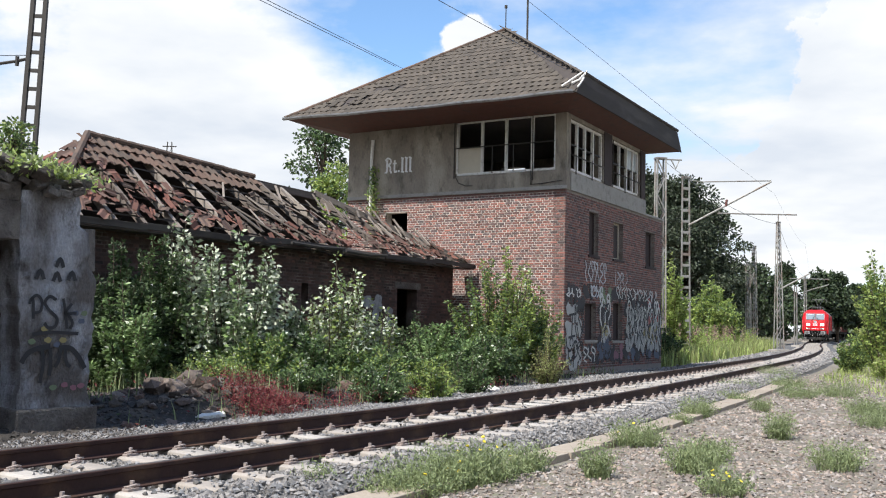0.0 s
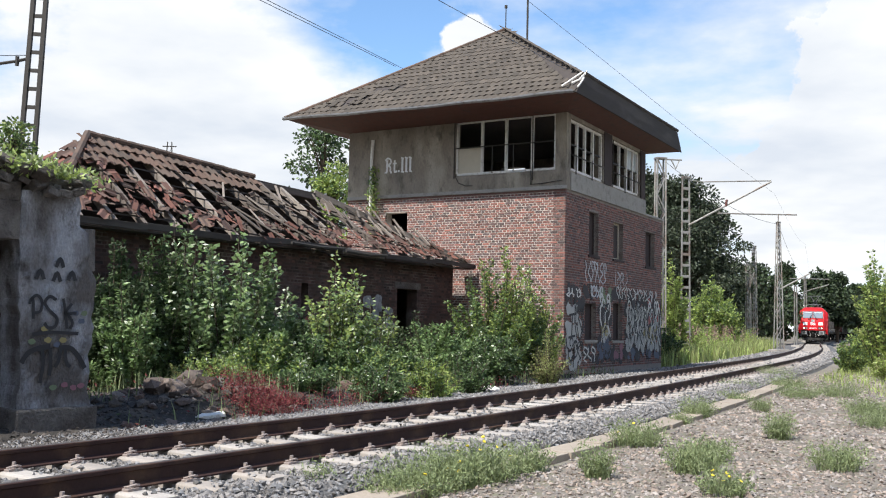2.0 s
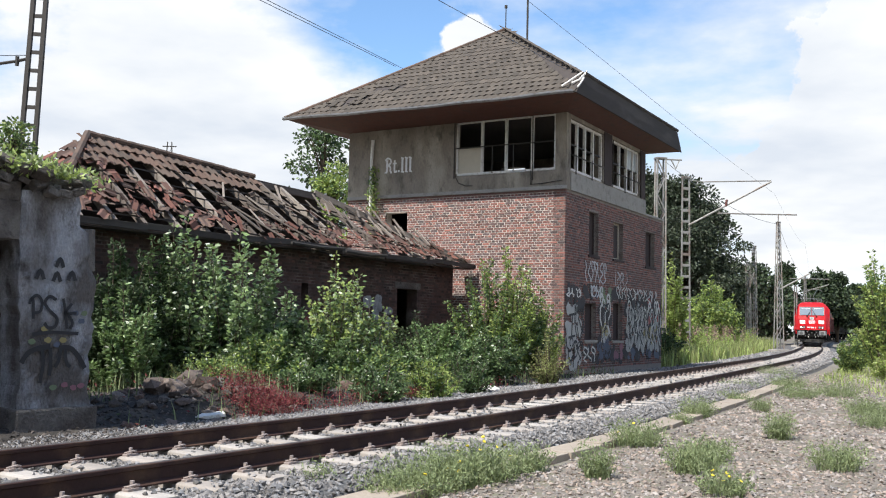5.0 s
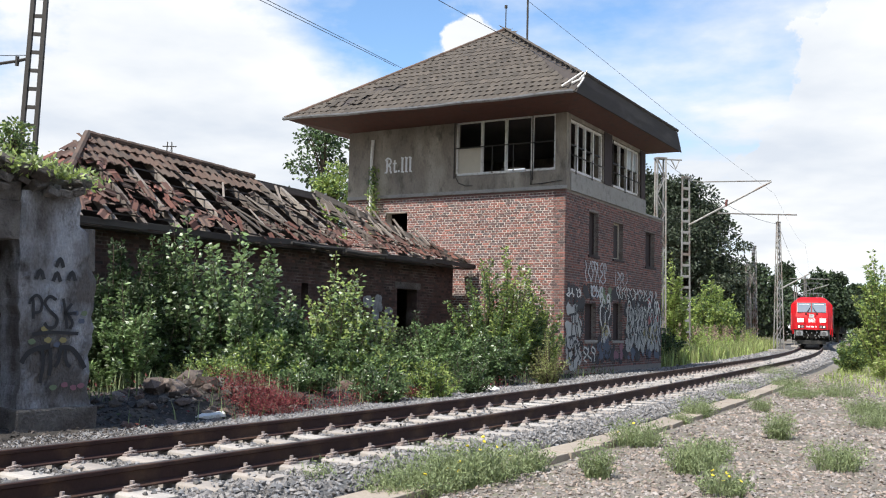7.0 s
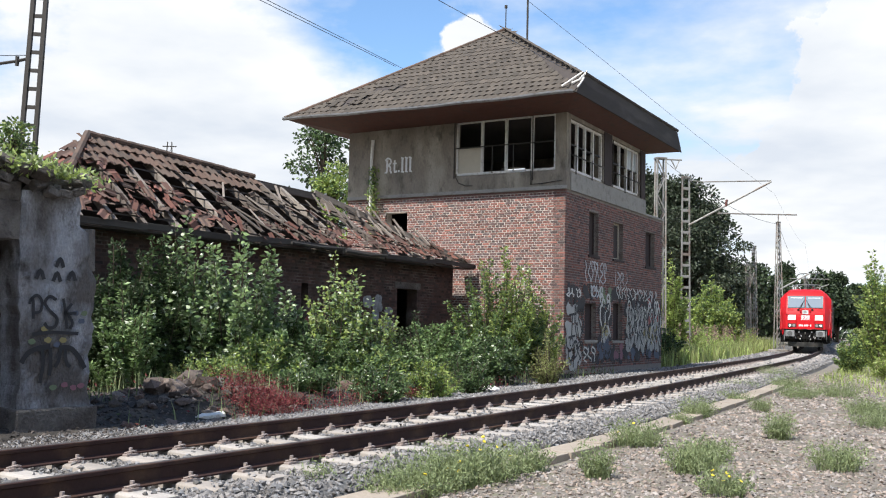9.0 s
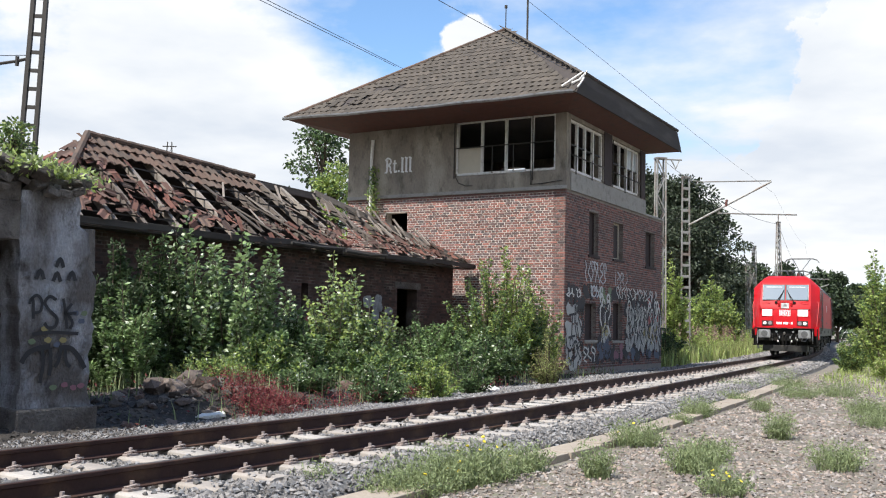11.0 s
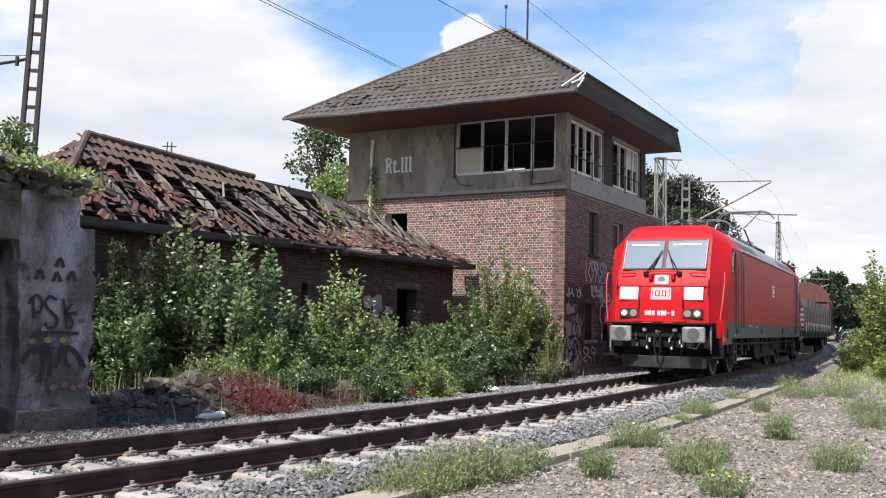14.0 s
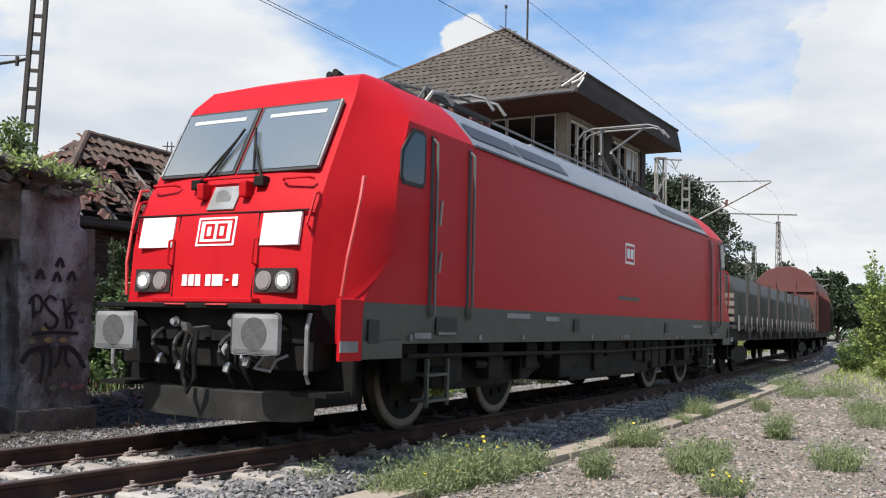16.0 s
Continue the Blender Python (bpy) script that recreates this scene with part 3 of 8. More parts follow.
def build_dark_ground():
    """Dark soil sheet between the track and the ruins."""
    ss, aa = np.arange(-30, 34, 0.4), np.arange(-12.0, -2.6, 0.33)
    verts = []
    for s in ss:
        for a in aa:
            edge = 0.35 * noise.noise((s * 0.6, a * 0.6, 7.0))
            p = on_line(s, a + (edge * 0.4 if a > -3.2 else 0))
            verts.append((p.x, p.y, ground_z(p.x, p.y) + (0.014 if -11.5 < a else -0.03)))
    n = len(aa)
    faces = [(i * n + k, i * n + k + 1, (i + 1) * n + k + 1, (i + 1) * n + k) for i in range(len(ss) - 1) for k in range(n - 1)]
    me = bpy.data.meshes.new("dark_ground")
    me.from_pydata(verts, [], faces)
    me.materials.append(DARK_SOIL)
    tagged(new("dark_ground", me), "dark soil between the track and the ruins", "ground", kind="structure")


build_ground()
build_dark_ground()
build_track()


# ---- signal tower ----
TOWER = Matrix.Translation((3.559, 27.5, 0)) @ pose(0, 0, 0, 0, 0, 59.47)
# in the tower's own space x runs along the wall that faces the track, y along the wall that faces the old shed


def wall_boxes(bm, a0, a1, z0, z1, holes, put):
    """A wall of rectangles around rectangular holes (a0, a1, z0, z1)."""
    aa = sorted({a0, a1, *[h[0] for h in holes], *[h[1] for h in holes]})
    zz = sorted({z0, z1, *[h[2] for h in holes], *[h[3] for h in holes]})
    verts = {}

    def at(i, k, d):
        if (i, k, d) not in verts:
            x0, x1, y0, y1, z, _ = put(aa[i], aa[i], zz[k], zz[k])
            verts[i, k, d] = bm.verts.new((x0, (y0, y1)[d], z) if x0 == x1 else ((x0, x1)[d], y0, z))
        return verts[i, k, d]

    def solid(i, k):
        if not (0 <= i < len(aa) - 1 and 0 <= k < len(zz) - 1):
            return False
        a, z = (aa[i] + aa[i + 1]) / 2, (zz[k] + zz[k + 1]) / 2
        return not any(h[0] < a < h[1] and h[2] < z < h[3] for h in holes)
    for i in range(len(aa) - 1):
        for k in range(len(zz) - 1):
            if not solid(i, k):
                continue
            bm.faces.new([at(i, k, 0), at(i + 1, k, 0), at(i + 1, k + 1, 0), at(i, k + 1, 0)])
            bm.faces.new([at(i, k + 1, 1), at(i + 1, k + 1, 1), at(i + 1, k, 1), at(i, k, 1)])
            for (di, dk), e in (((-1, 0), ((0, 0), (0, 1))), ((1, 0), ((1, 0), (1, 1))), ((0, -1), ((0, 0), (1, 0))), ((0, 1), ((0, 1), (1, 1)))):
                if not solid(i + di, k + dk):
                    (p, q), (r, t) = e
                    bm.faces.new([at(i + p, k + q, 0), at(i + r, k + t, 0), at(i + r, k + t, 1), at(i + p, k + q, 1)])
    bmesh.ops.recalc_face_normals(bm, faces=bm.faces)
    return bm


def lay_bricks(z0, z1, a0, a1, holes, step=0.077):
    """Cross bond: courses of stretchers and of headers, as (a0, a1, z0, z1)."""
    out, k, z = [], 0, z0
    while z + 0.058 < z1:
        l = 0.226 if k % 2 == 0 else 0.101
        a = a0 - (0.0 if k % 4 == 0 else 0.125 if k % 4 == 2 else 0.06)
        while a < a1:
            p, q = max(a, a0), min(a + l, a1)
            for h in holes:
                if z + 0.06 > h[2] and z < h[3]:
                    if p < h[0] < q:
                        q = h[0]
                    elif p < h[1] < q:
                        p = h[1]
                    elif h[0] <= p and q <= h[1]:
                        q = p
            if q - p > 0.03:
                out.append((p, q, z, z + 0.053))
            a += l + 0.024
        z += step
        k += 1
    return out


def stroke_mesh(bm, strokes, put, width, lift=0.0):
    """Painted strokes: flat ribbons through points (a, z) on a wall."""
    for st in strokes:
        pts = [Vector((a, z, 0)) for a, z in st]
        fine = []
        for i in range(len(pts) - 1):
            p0, p1, p2, p3 = pts[max(i - 1, 0)], pts[i], pts[i + 1], pts[min(i + 2, len(pts) - 1)]
            for k in range(4):
                t = k / 4
                fine.append(0.5 * ((2 * p1) + (p2 - p0) * t + (2 * p0 - 5 * p1 + 4 * p2 - p3) * t * t + (3 * p1 - p0 - 3 * p2 + p3) * t * t * t))
        fine.append(pts[-1])
        row = []
        for i, p in enumerate(fine):
            d = fine[min(i + 1, len(fine) - 1)] - fine[max(i - 1, 0)]
            nrm = Vector((-d.y, d.x, 0)).normalized() * width / 2
            row.append((bm.verts.new(put(*(p + nrm).xy, lift)), bm.verts.new(put(*(p - nrm).xy, lift))))
        for (a, b), (c, d) in zip(row, row[1:]):
            bm.faces.new((a, b, d, c))
    return bm


def blob(bm, a, z, ra, rz, put, rng, lift=0.0, n=14):
    vs = [bm.verts.new(put(a + ra * math.cos(k * math.tau / n) * rng.uniform(0.8, 1.15), z + rz * math.sin(k * math.tau / n) * rng.uniform(0.8, 1.15), lift)) for k in range(n)]
    bm.faces.new(vs)


def window_set(parent, name, put, a_lines, z0, z1, z_mid, boards=(), glass_at=(), w=0.07):
    """A row of window lights: frame, posts, mid rail; some lights with panes or boards."""
    win = new(name)
    win.parent = parent
    a0, a1 = a_lines[0], a_lines[-1]
    part("bottom_rail", boxed(*put(a0, a1, z0, z0 + w, 0.02, 0.10)), WHITE, win)
    part("head_rail", boxed(*put(a0, a1, z1 - w, z1, 0.02, 0.10)), WHITE, win)
    for a in a_lines:
        part("post", boxed(*put(a - w / 2, a + w / 2, z0 + w, z1 - w, 0.015, 0.105)), WHITE, win)
    for i, (p, q) in enumerate(zip(a_lines, a_lines[1:])):
        part("glazing_bar", boxed(*put(p + w / 2, q - w / 2, z_mid - 0.018, z_mid + 0.018, 0.04, 0.08)), MAST_DARK, win)
        if i in boards:
            part("board", boxed(*put(p + w / 2, q - w / 2, z0 + w, z_mid - 0.02, 0.045, 0.065)), CREAM, win, "cream board filling the lower light")
        if i in glass_at:
            part("pane", boxed(*put(p + w / 2, q - w / 2, z_mid + 0.02, z1 - w, 0.055, 0.061)), PANE, win)
    return win


def build_tower():
    tower = thing("signal_tower", TOWER, "derelict red-brick signal tower with grey rendered top and tiled roof", "building")
    # openings
    up = [(1.88, 2.68, 3.40, 4.76), (4.02, 4.94, 3.42, 4.64), (7.31, 8.34, 3.38, 4.64)]
    low = [(1.60, 2.54, 0.76, 1.90), (4.04, 4.95, 0.74, 1.97)]
    side_hole = [(5.50, 6.35, 3.75, 4.72)]
    track_put = lambda a, b, c, d: (a, b, 0.012, 0.38, c, d)
    shed_put = lambda a, b, c, d: (0.012, 0.38, a, b, c, d)
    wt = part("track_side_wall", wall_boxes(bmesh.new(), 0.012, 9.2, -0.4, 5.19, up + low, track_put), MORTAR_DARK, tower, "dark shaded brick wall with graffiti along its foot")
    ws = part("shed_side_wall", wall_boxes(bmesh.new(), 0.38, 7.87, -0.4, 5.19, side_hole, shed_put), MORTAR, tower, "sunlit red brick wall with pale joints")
    part("back_wall", boxed(0.38, 9.2, 7.5, 7.87, -0.4, 5.19), BRICK_J, tower)
    part("end_wall", boxed(8.82, 9.188, 0.38, 7.5, -0.4, 5.19), BRICK_J, tower)
    # upper storey
    tw = [(0.20, 2.95, 5.78, 7.36), (3.74, 6.48, 5.78, 7.36)]
    sw = [(0.33, 3.74, 5.77, 7.52)]
    part("rendered_wall", wall_boxes(bmesh.new(), -0.03, 7.87, 5.19, 7.75, sw, lambda a, b, c, d: (-0.03, 0.27, a, b, c, d)), PLASTER, tower, "stained grey-brown render, peeling")
    part("rendered_wall", wall_boxes(bmesh.new(), 0.27, 7.1, 5.72, 7.75, tw, lambda a, b, c, d: (a, b, -0.03, 0.27, c, d)), PLASTER, tower)
    part("rendered_wall", boxed(0.27, 7.1, 7.57, 7.87, 5.19, 7.75), PLASTER, tower)
    part("rendered_wall", wall_boxes(bmesh.new(), 0.27, 7.57, 5.19, 7.75, [(4.6, 5.6, 6.2, 7.2)], lambda a, b, c, d: (6.8, 7.1, a, b, c, d)), PLASTER, tower)
    part("sill_band", boxed(0.27, 7.13, -0.06, 0.27, 5.19, 5.72, 0.012), BAND, tower, "pale grey concrete sill band")
    part("ledge", boxed(-0.075, -0.03, -0.06, 7.87, 5.19, 5.30, 0.01), BAND, tower, "thin concrete ledge")
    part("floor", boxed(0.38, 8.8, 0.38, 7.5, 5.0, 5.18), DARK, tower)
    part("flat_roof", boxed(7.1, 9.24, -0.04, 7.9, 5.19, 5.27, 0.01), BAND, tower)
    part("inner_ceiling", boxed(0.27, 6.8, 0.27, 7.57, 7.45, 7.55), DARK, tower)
    put_t = lambda a, b, c, d, e, f: (a, b, e, f, c, d)
    put_s = lambda a, b, c, d, e, f: (e, f, a, b, c, d)
    window_set(tower, "shed_side_window", put_s, [0.36, 1.12, 2.0, 2.83, 3.71], 5.79, 7.5, 6.66, boards=(3,))
    window_set(tower, "track_side_window", put_t, [0.24, 0.92, 1.55, 2.2, 2.9], 5.80, 7.34, 6.6)
    window_set(tower, "track_side_window", put_t, [3.8, 4.6, 5.3, 5.9, 6.42], 5.80, 7.34, 6.6, glass_at=(2, 3))
    # guard bars outside the upper windows
    for pts in ([(-0.06, 0.35, 6.64), (-0.06, 3.75, 6.64)], [(-0.06, 2.42, 5.8), (-0.06, 2.42, 6.64)], [(-0.06, 1.70, 5.8), (-0.06, 1.70, 6.64)], [(-0.06, 1.06, 5.5), (-0.06, 1.06, 7.45)], [(-0.06, 3.76, 5.7), (-0.06, 3.76, 7.5)],
                [(0.2, -0.07, 6.25), (2.95, -0.07, 6.25)], [(3.7, -0.07, 6.25), (6.5, -0.07, 6.25)], [(0.6, -0.07, 5.7), (0.6, -0.07, 6.3)], [(1.9, -0.07, 5.7), (1.9, -0.07, 6.3)], [(3.72, -0.07, 5.75), (3.72, -0.07, 7.3)], [(4.9, -0.07, 5.7), (4.9, -0.07, 6.3)], [(6.55, -0.07, 5.7), (6.55, -0.07, 7.3)]):
        part("guard_bar", rod(bmesh.new(), pts, 0.018, 5), MAST_DARK, tower)
    part("pilaster", boxed(3.0, 3.7, -0.05, 0.02, 5.76, 7.45), BOARDED, tower, "dark boarded strip between the windows")
    part("pilaster", boxed(6.52, 7.08, -0.05, 0.02, 5.76, 7.45), BOARDED, tower)
    for h in up + low:
        boarded = h[0] in (7.31, 1.60, 4.04, 1.88)
        win = new("brick_window")
        win.parent = tower
        part("sill", boxed(h[0] - 0.06, h[1] + 0.06, -0.04, 0.3, h[2] - 0.08, h[2] - 0.004, 0.01), BAND if h in low else BOARDED, win)
        for p, q, r, s in ((h[0], h[0] + 0.06, h[2], h[3]), (h[1] - 0.06, h[1], h[2], h[3]), (h[0] + 0.06, h[1] - 0.06, h[2], h[2] + 0.06), (h[0] + 0.06, h[1] - 0.06, h[3] - 0.06, h[3])):
            part("frame_bar", boxed(p, q, 0.16, 0.22, r, s), BOARDED if boarded else CREAM, win)
        # plain panes are near-black too, for the unlit room behind
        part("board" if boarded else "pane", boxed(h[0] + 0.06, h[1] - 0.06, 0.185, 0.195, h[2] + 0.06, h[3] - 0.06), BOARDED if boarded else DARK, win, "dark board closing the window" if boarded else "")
    # downpipe and letters on the rendered wall
    part("downpipe", rod(bmesh.new(), [(-0.12, 6.87, 4.5), (-0.12, 6.87, 6.6), (-0.12, 6.84, 7.15)], 0.055, 8), WHITE, tower, "white downpipe stub")
    # sign lettering: Rt.III in old black-letter shapes, 0.5 m high
    sign = new("sign_lettering")
    sign.parent = tower
    tagged(sign, "white black-letter sign reading Rt.III")
    def letter(shape):
        bm = bmesh.new()
        for st, w in shape:
            stroke_mesh(bm, [st], lambda a, z, l: (-0.036, 6.40 - a * 0.9, 6.02 + z), w)
        part("letter", bm, WHITE_FLAT, sign)
    letter([([(0.06, 0.02), (0.10, 0.1), (0.10, 0.44)], 0.085), ([(0.02, 0.42), (0.12, 0.5), (0.25, 0.44), (0.26, 0.34), (0.14, 0.27)], 0.06), ([(0.14, 0.27), (0.24, 0.2), (0.25, 0.07), (0.31, 0.01)], 0.075), ([(0.0, 0.03), (0.1, 0.02)], 0.04)])
    letter([([(0.43, 0.42), (0.42, 0.1), (0.46, 0.03), (0.53, 0.06)], 0.07), ([(0.35, 0.31), (0.52, 0.31)], 0.045)])
    letter([([(0.575, 0.05), (0.645, 0.05)], 0.075)])
    for k in range(3):
        a = 0.76 + 0.17 * k
        letter([([(a, 0.03), (a, 0.46)], 0.085), ([(a - 0.07, 0.49), (a + 0.06, 0.45)], 0.05), ([(a - 0.05, 0.03), (a + 0.08, 0.01)], 0.05)])
    # cables on the wall
    part("cable", rod(bmesh.new(), [(-0.05, 3.72, 5.77), (-0.05, 3.6, 5.55), (-0.05, 3.35, 5.45), (-0.05, 3.1, 5.44)], 0.012, 5), MAST_DARK, tower)
    part("cable", rod(bmesh.new(), [(-0.05, 1.12, 5.8), (-0.05, 1.12, 5.38), (-0.05, 0.7, 5.39), (-0.05, 0.1, 5.45)], 0.012, 5), MAST_DARK, tower)
    build_tower_roof(tower)
    # bricks: the nearest 300 of the sunlit wall singly, the rest joined
    lit = lay_bricks(-0.1, 5.13, 0.0, 7.87, side_hole)
    lit.sort(key=lambda b: b[0] + (0.0 if b[2] > 1.2 else 50))
    bm = bmesh.new()
    rest_v, rest_f = [], []
    def add(x0, x1, y0, y1, z0, z1):
        k = len(rest_v)
        rest_v.extend([(x, y, z) for x in (x0, x1) for y in (y0, y1) for z in (z0, z1)])
        rest_f.extend([tuple(k + i for i in f) for f in ((0, 1, 3, 2), (4, 6, 7, 5), (0, 4, 5, 1), (2, 3, 7, 6), (0, 2, 6, 4), (1, 5, 7, 3))])
    meshes = {}
    rng = random.Random(8)
    for i, (p, q, z0, z1) in enumerate(lit):
        if i < 300:
            l = round(q - p, 3)
            if l not in meshes:
                meshes[l] = finish("brick", boxed(0, 0.1, 0, l, 0, 0.053), BRICK)
            ob = new("brick", meshes[l])
            ob.parent = ws
            ob.matrix_local = pose(rng.uniform(-0.002, 0.003), p, z0)
        else:
            o = rng.uniform(-0.002, 0.003)
            add(o, 0.1, p, q, z0, z1)
    me = bpy.data.meshes.new("brickwork")
    me.from_pydata(rest_v, [], rest_f)
    me.materials.append(BRICK_J)
    ob = new("brickwork", me)
    ob.parent = ws
    ob["kind"] = "stuff"
    rest_v, rest_f = [], []
    for p, q, z0, z1 in lay_bricks(-0.1, 5.13, 0.105, 9.2, up + low):
        o = rng.uniform(-0.002, 0.003)
        add(p, q, o, 0.1, z0, z1)
    me = bpy.data.meshes.new("brickwork")
    me.from_pydata(rest_v, [], rest_f)
    me.materials.append(BRICK_J)
    ob = new("brickwork", me)
    ob.parent = wt
    ob["kind"] = "stuff"
    # soldier course under the band
    part("soldier_course", boxed(-0.014, 0.1, 0.0, 7.87, 5.135, 5.188), BRICK_J, ws)
    graffiti(wt)


def build_tower_roof(tower):
    A, B, Cc, D = Vector((-1.7, -0.95, 7.62)), Vector((-1.72, 9.3, 7.76)), Vector((8.3, -0.95, 7.62)), Vector((8.3, 9.3, 7.7))
    A2, C2, top = Vector((-1.05, -0.95, 8.22)), Vector((7.75, -0.95, 8.26)), Vector((3.4, 3.8, 11.45))
    bm = bmesh.new()
    lo = [bm.verts.new(p) for p in (A, B, D, Cc)]
    a2, c2, t = bm.verts.new(A2), bm.verts.new(C2), bm.verts.new(top)
    for f in ((lo[0], t, lo[1]), (lo[0], a2, t), (a2, c2, t), (c2, lo[3], t), (lo[3], lo[2], t), (lo[2], lo[1], t), (lo[0], lo[3], c2, a2)):
        bm.faces.new(f)
    inner = [bm.verts.new(p) for p in ((-0.03, -0.03, 7.47), (-0.03, 7.87, 7.47), (7.1, 7.87, 7.47), (7.1, -0.03, 7.47))]
    for i in range(4):
        f = bm.faces.new((lo[i], lo[(i + 1) % 4], inner[(i + 1) % 4], inner[i]))
        f.material_index = 1
    f = bm.faces.new(inner)
    f.material_index = 1
    bmesh.ops.recalc_face_normals(bm, faces=bm.faces)
    roof = part("roof", bm, [DARK, SOFFIT], tower, "brown concrete-tiled hip roof with deep eaves, some tiles slipped")
    part("fascia", boxed(-1.0, 7.75, -1.0, -0.955, 7.60, 8.24, 0.008), FASCIA, roof, "weathered dark timber fascia")
    # the fascia's raked near end and the edge strip over it
    part("fascia_end", prism(bmesh.new(), [(-1.7, 7.60), (-1.0, 7.60), (-1.0, 8.24)], "y", -1.0, -0.955), FASCIA, roof)
    part("fascia_end", prism(bmesh.new(), [(7.75, 7.60), (8.3, 7.60), (7.75, 8.26)], "y", -1.0, -0.955), FASCIA, roof)
    part("roof_edge", rod(bmesh.new(), [(-1.08, -1.0, 8.27), (3.3, -1.0, 8.28), (7.8, -1.0, 8.31)], 0.05, 6), FASCIA, roof)
    # gutter along the shed side, sagging a little
    bm = bmesh.new()
    n = 24
    ring = []
    for i in range(n + 1):
        t2 = i / n
        p = A.lerp(B, t2) + Vector((-0.05, 0, 0.035 - 0.05 * math.sin(t2 * math.pi) + 0.012 * math.sin(t2 * 23)))
        ring.append([bm.verts.new(p + Vector((-0.075 * math.cos(k * math.pi / 6) * 1.0, 0, -0.085 * math.sin(k * math.pi / 6)))) for k in range(7)])
    for r, s in zip(ring, ring[1:]):
        for k in range(6):
            bm.faces.new((r[k], s[k], s[k + 1], r[k + 1]))
    part("gutter", bm, ZINC, roof, "dented grey zinc gutter")
    # white patched hip end
    for pts, w in (([(-1.42, -0.75, 7.93), (-1.25, -0.9, 8.05), (-1.12, -0.99, 8.22), (-1.0, -1.02, 8.33)], 0.034), ([(-1.56, -0.5, 7.84), (-1.4, -0.62, 7.98), (-1.24, -0.74, 8.13), (-1.04, -0.92, 8.32)], 0.028), ([(-1.6, -0.99, 7.75), (-1.42, -1.02, 7.92), (-1.22, -1.02, 8.1)], 0.025)):
        part("flashing", rod(bmesh.new(), pts, w, 6), WHITE, roof, "white sealed hip flashing")
    # rods on the ridge
    part("lightning_rod", rod(rod(bmesh.new(), [top + Vector((0, 0, -0.1)), top + Vector((0, 0, 0.8))], 0.018, 6), [top + Vector((0, 0, 0.78)), top + Vector((0, 0, 0.88))], 0.05, 8), MAST_DARK, roof)
    part("aerial_mast", rod(bmesh.new(), [(3.0, 2.77, 10.7), (3.0, 2.77, 13.2)], 0.034, 6), MAST_DARK, roof)
    # tiles, course by course
    rng = random.Random(4)
    prof = []
    for k in range(5):
        prof.append((k / 4 * 0.245, 0.015 * math.sin(k / 4 * math.pi * 2)))
    bm = bmesh.new()
    v0, v1 = [bm.verts.new((a, 0, z + 0.034)) for a, z in prof], [bm.verts.new((a, 0.4, z + 0.012)) for a, z in prof]
    lowv = [bm.verts.new((a, 0, z + 0.012)) for a, z in prof]
    for i in range(4):
        bm.faces.new((v0[i], v0[i + 1], v1[i + 1], v1[i]))
        bm.faces.new((lowv[i], lowv[i + 1], v0[i + 1], v0[i]))
    tile_me = finish("roof_tile", bm, TILE_P)
    lichen_me = tile_me.copy()
    lichen_me.materials[0] = TILE_ORANGE

    def slope(p0, p1, apex, singly, hole=None):
        """Tile the triangle p0, p1, apex."""
        ax = (p1 - p0).normalized()
        mid = p0 + ax * (apex - p0).dot(ax)
        up_len = (apex - mid).length
        uy = (apex - mid).normalized()
        nz = ax.cross(uy)
        base = Matrix((ax, uy, nz)).transposed().to_4x4()
        rows = int(up_len / 0.335)
        vs, fs, count = [], [], 0
        for r in range(rows + 1):
            h = r * 0.335
            k = 1 - h / up_len
            if k <= 0:
                continue
            l0 = (mid - p0).length
            a0, a1 = l0 * (1 - k), l0 * (1 - k) + k * (p1 - p0).length
            a = a0 - rng.uniform(0, 0.3)
            while a < a1 - 0.1:
                b = max(a, a0 - 0.05)
                slip = Vector((rng.uniform(-0.008, 0.008), rng.uniform(-0.012, 0.012), rng.uniform(0, 0.006)))
                turn = rng.uniform(-0.4, 0.4)
                skip = False
                if hole and hole(b, h):
                    skip = rng.random() < 0.35
                    slip.y -= rng.uniform(0, 0.14)
                    slip.z += rng.uniform(0, 0.05)
                    turn += rng.uniform(-9, 9)
                if not skip:
                    m = Matrix.Translation(p0 + ax * (b + slip.x) + uy * (h + slip.y - 0.05) + nz * slip.z) @ base @ pose(0, 0, 0, 0, 0, turn)
                    if singly and count < 300:
                        ob = new("roof_tile", lichen_me if (3.1 < b < 4.3 and 3.0 < h < 3.9 and rng.random() < 0.45) else tile_me)
                        ob.parent = roof
                        ob.matrix_local = m
                        count += 1
                    else:
                        q = len(vs)
                        vs.extend([m @ v.co for v in tile_me.vertices])
                        fs.extend([tuple(q + i for i in f.vertices) for f in tile_me.polygons])
                a += 0.24
        if vs:
            me = bpy.data.meshes.new("roof_tiles")
            me.from_pydata(vs, [], fs)
            me.materials.append(TILE)
            ob = new("roof_tiles", me)
            ob.parent = roof
            ob["kind"] = "stuff"

    slope(B, A, top, True, hole=lambda b, h: 0.8 < b < 3.6 and 0.5 < h < 1.9 and 0.35 < b - 1.3 * h < 1.6)
    slope(A2, C2, top, False)
    for p, q, mat in ((B, top, OLD_TILE), (A2, top, TILE), (C2, top, TILE)):
        d = q - p
        n = int(d.length / 0.34)
        for i in range(n):
            c, e = p + d * (i / n), p + d * ((i + 1.04) / n)
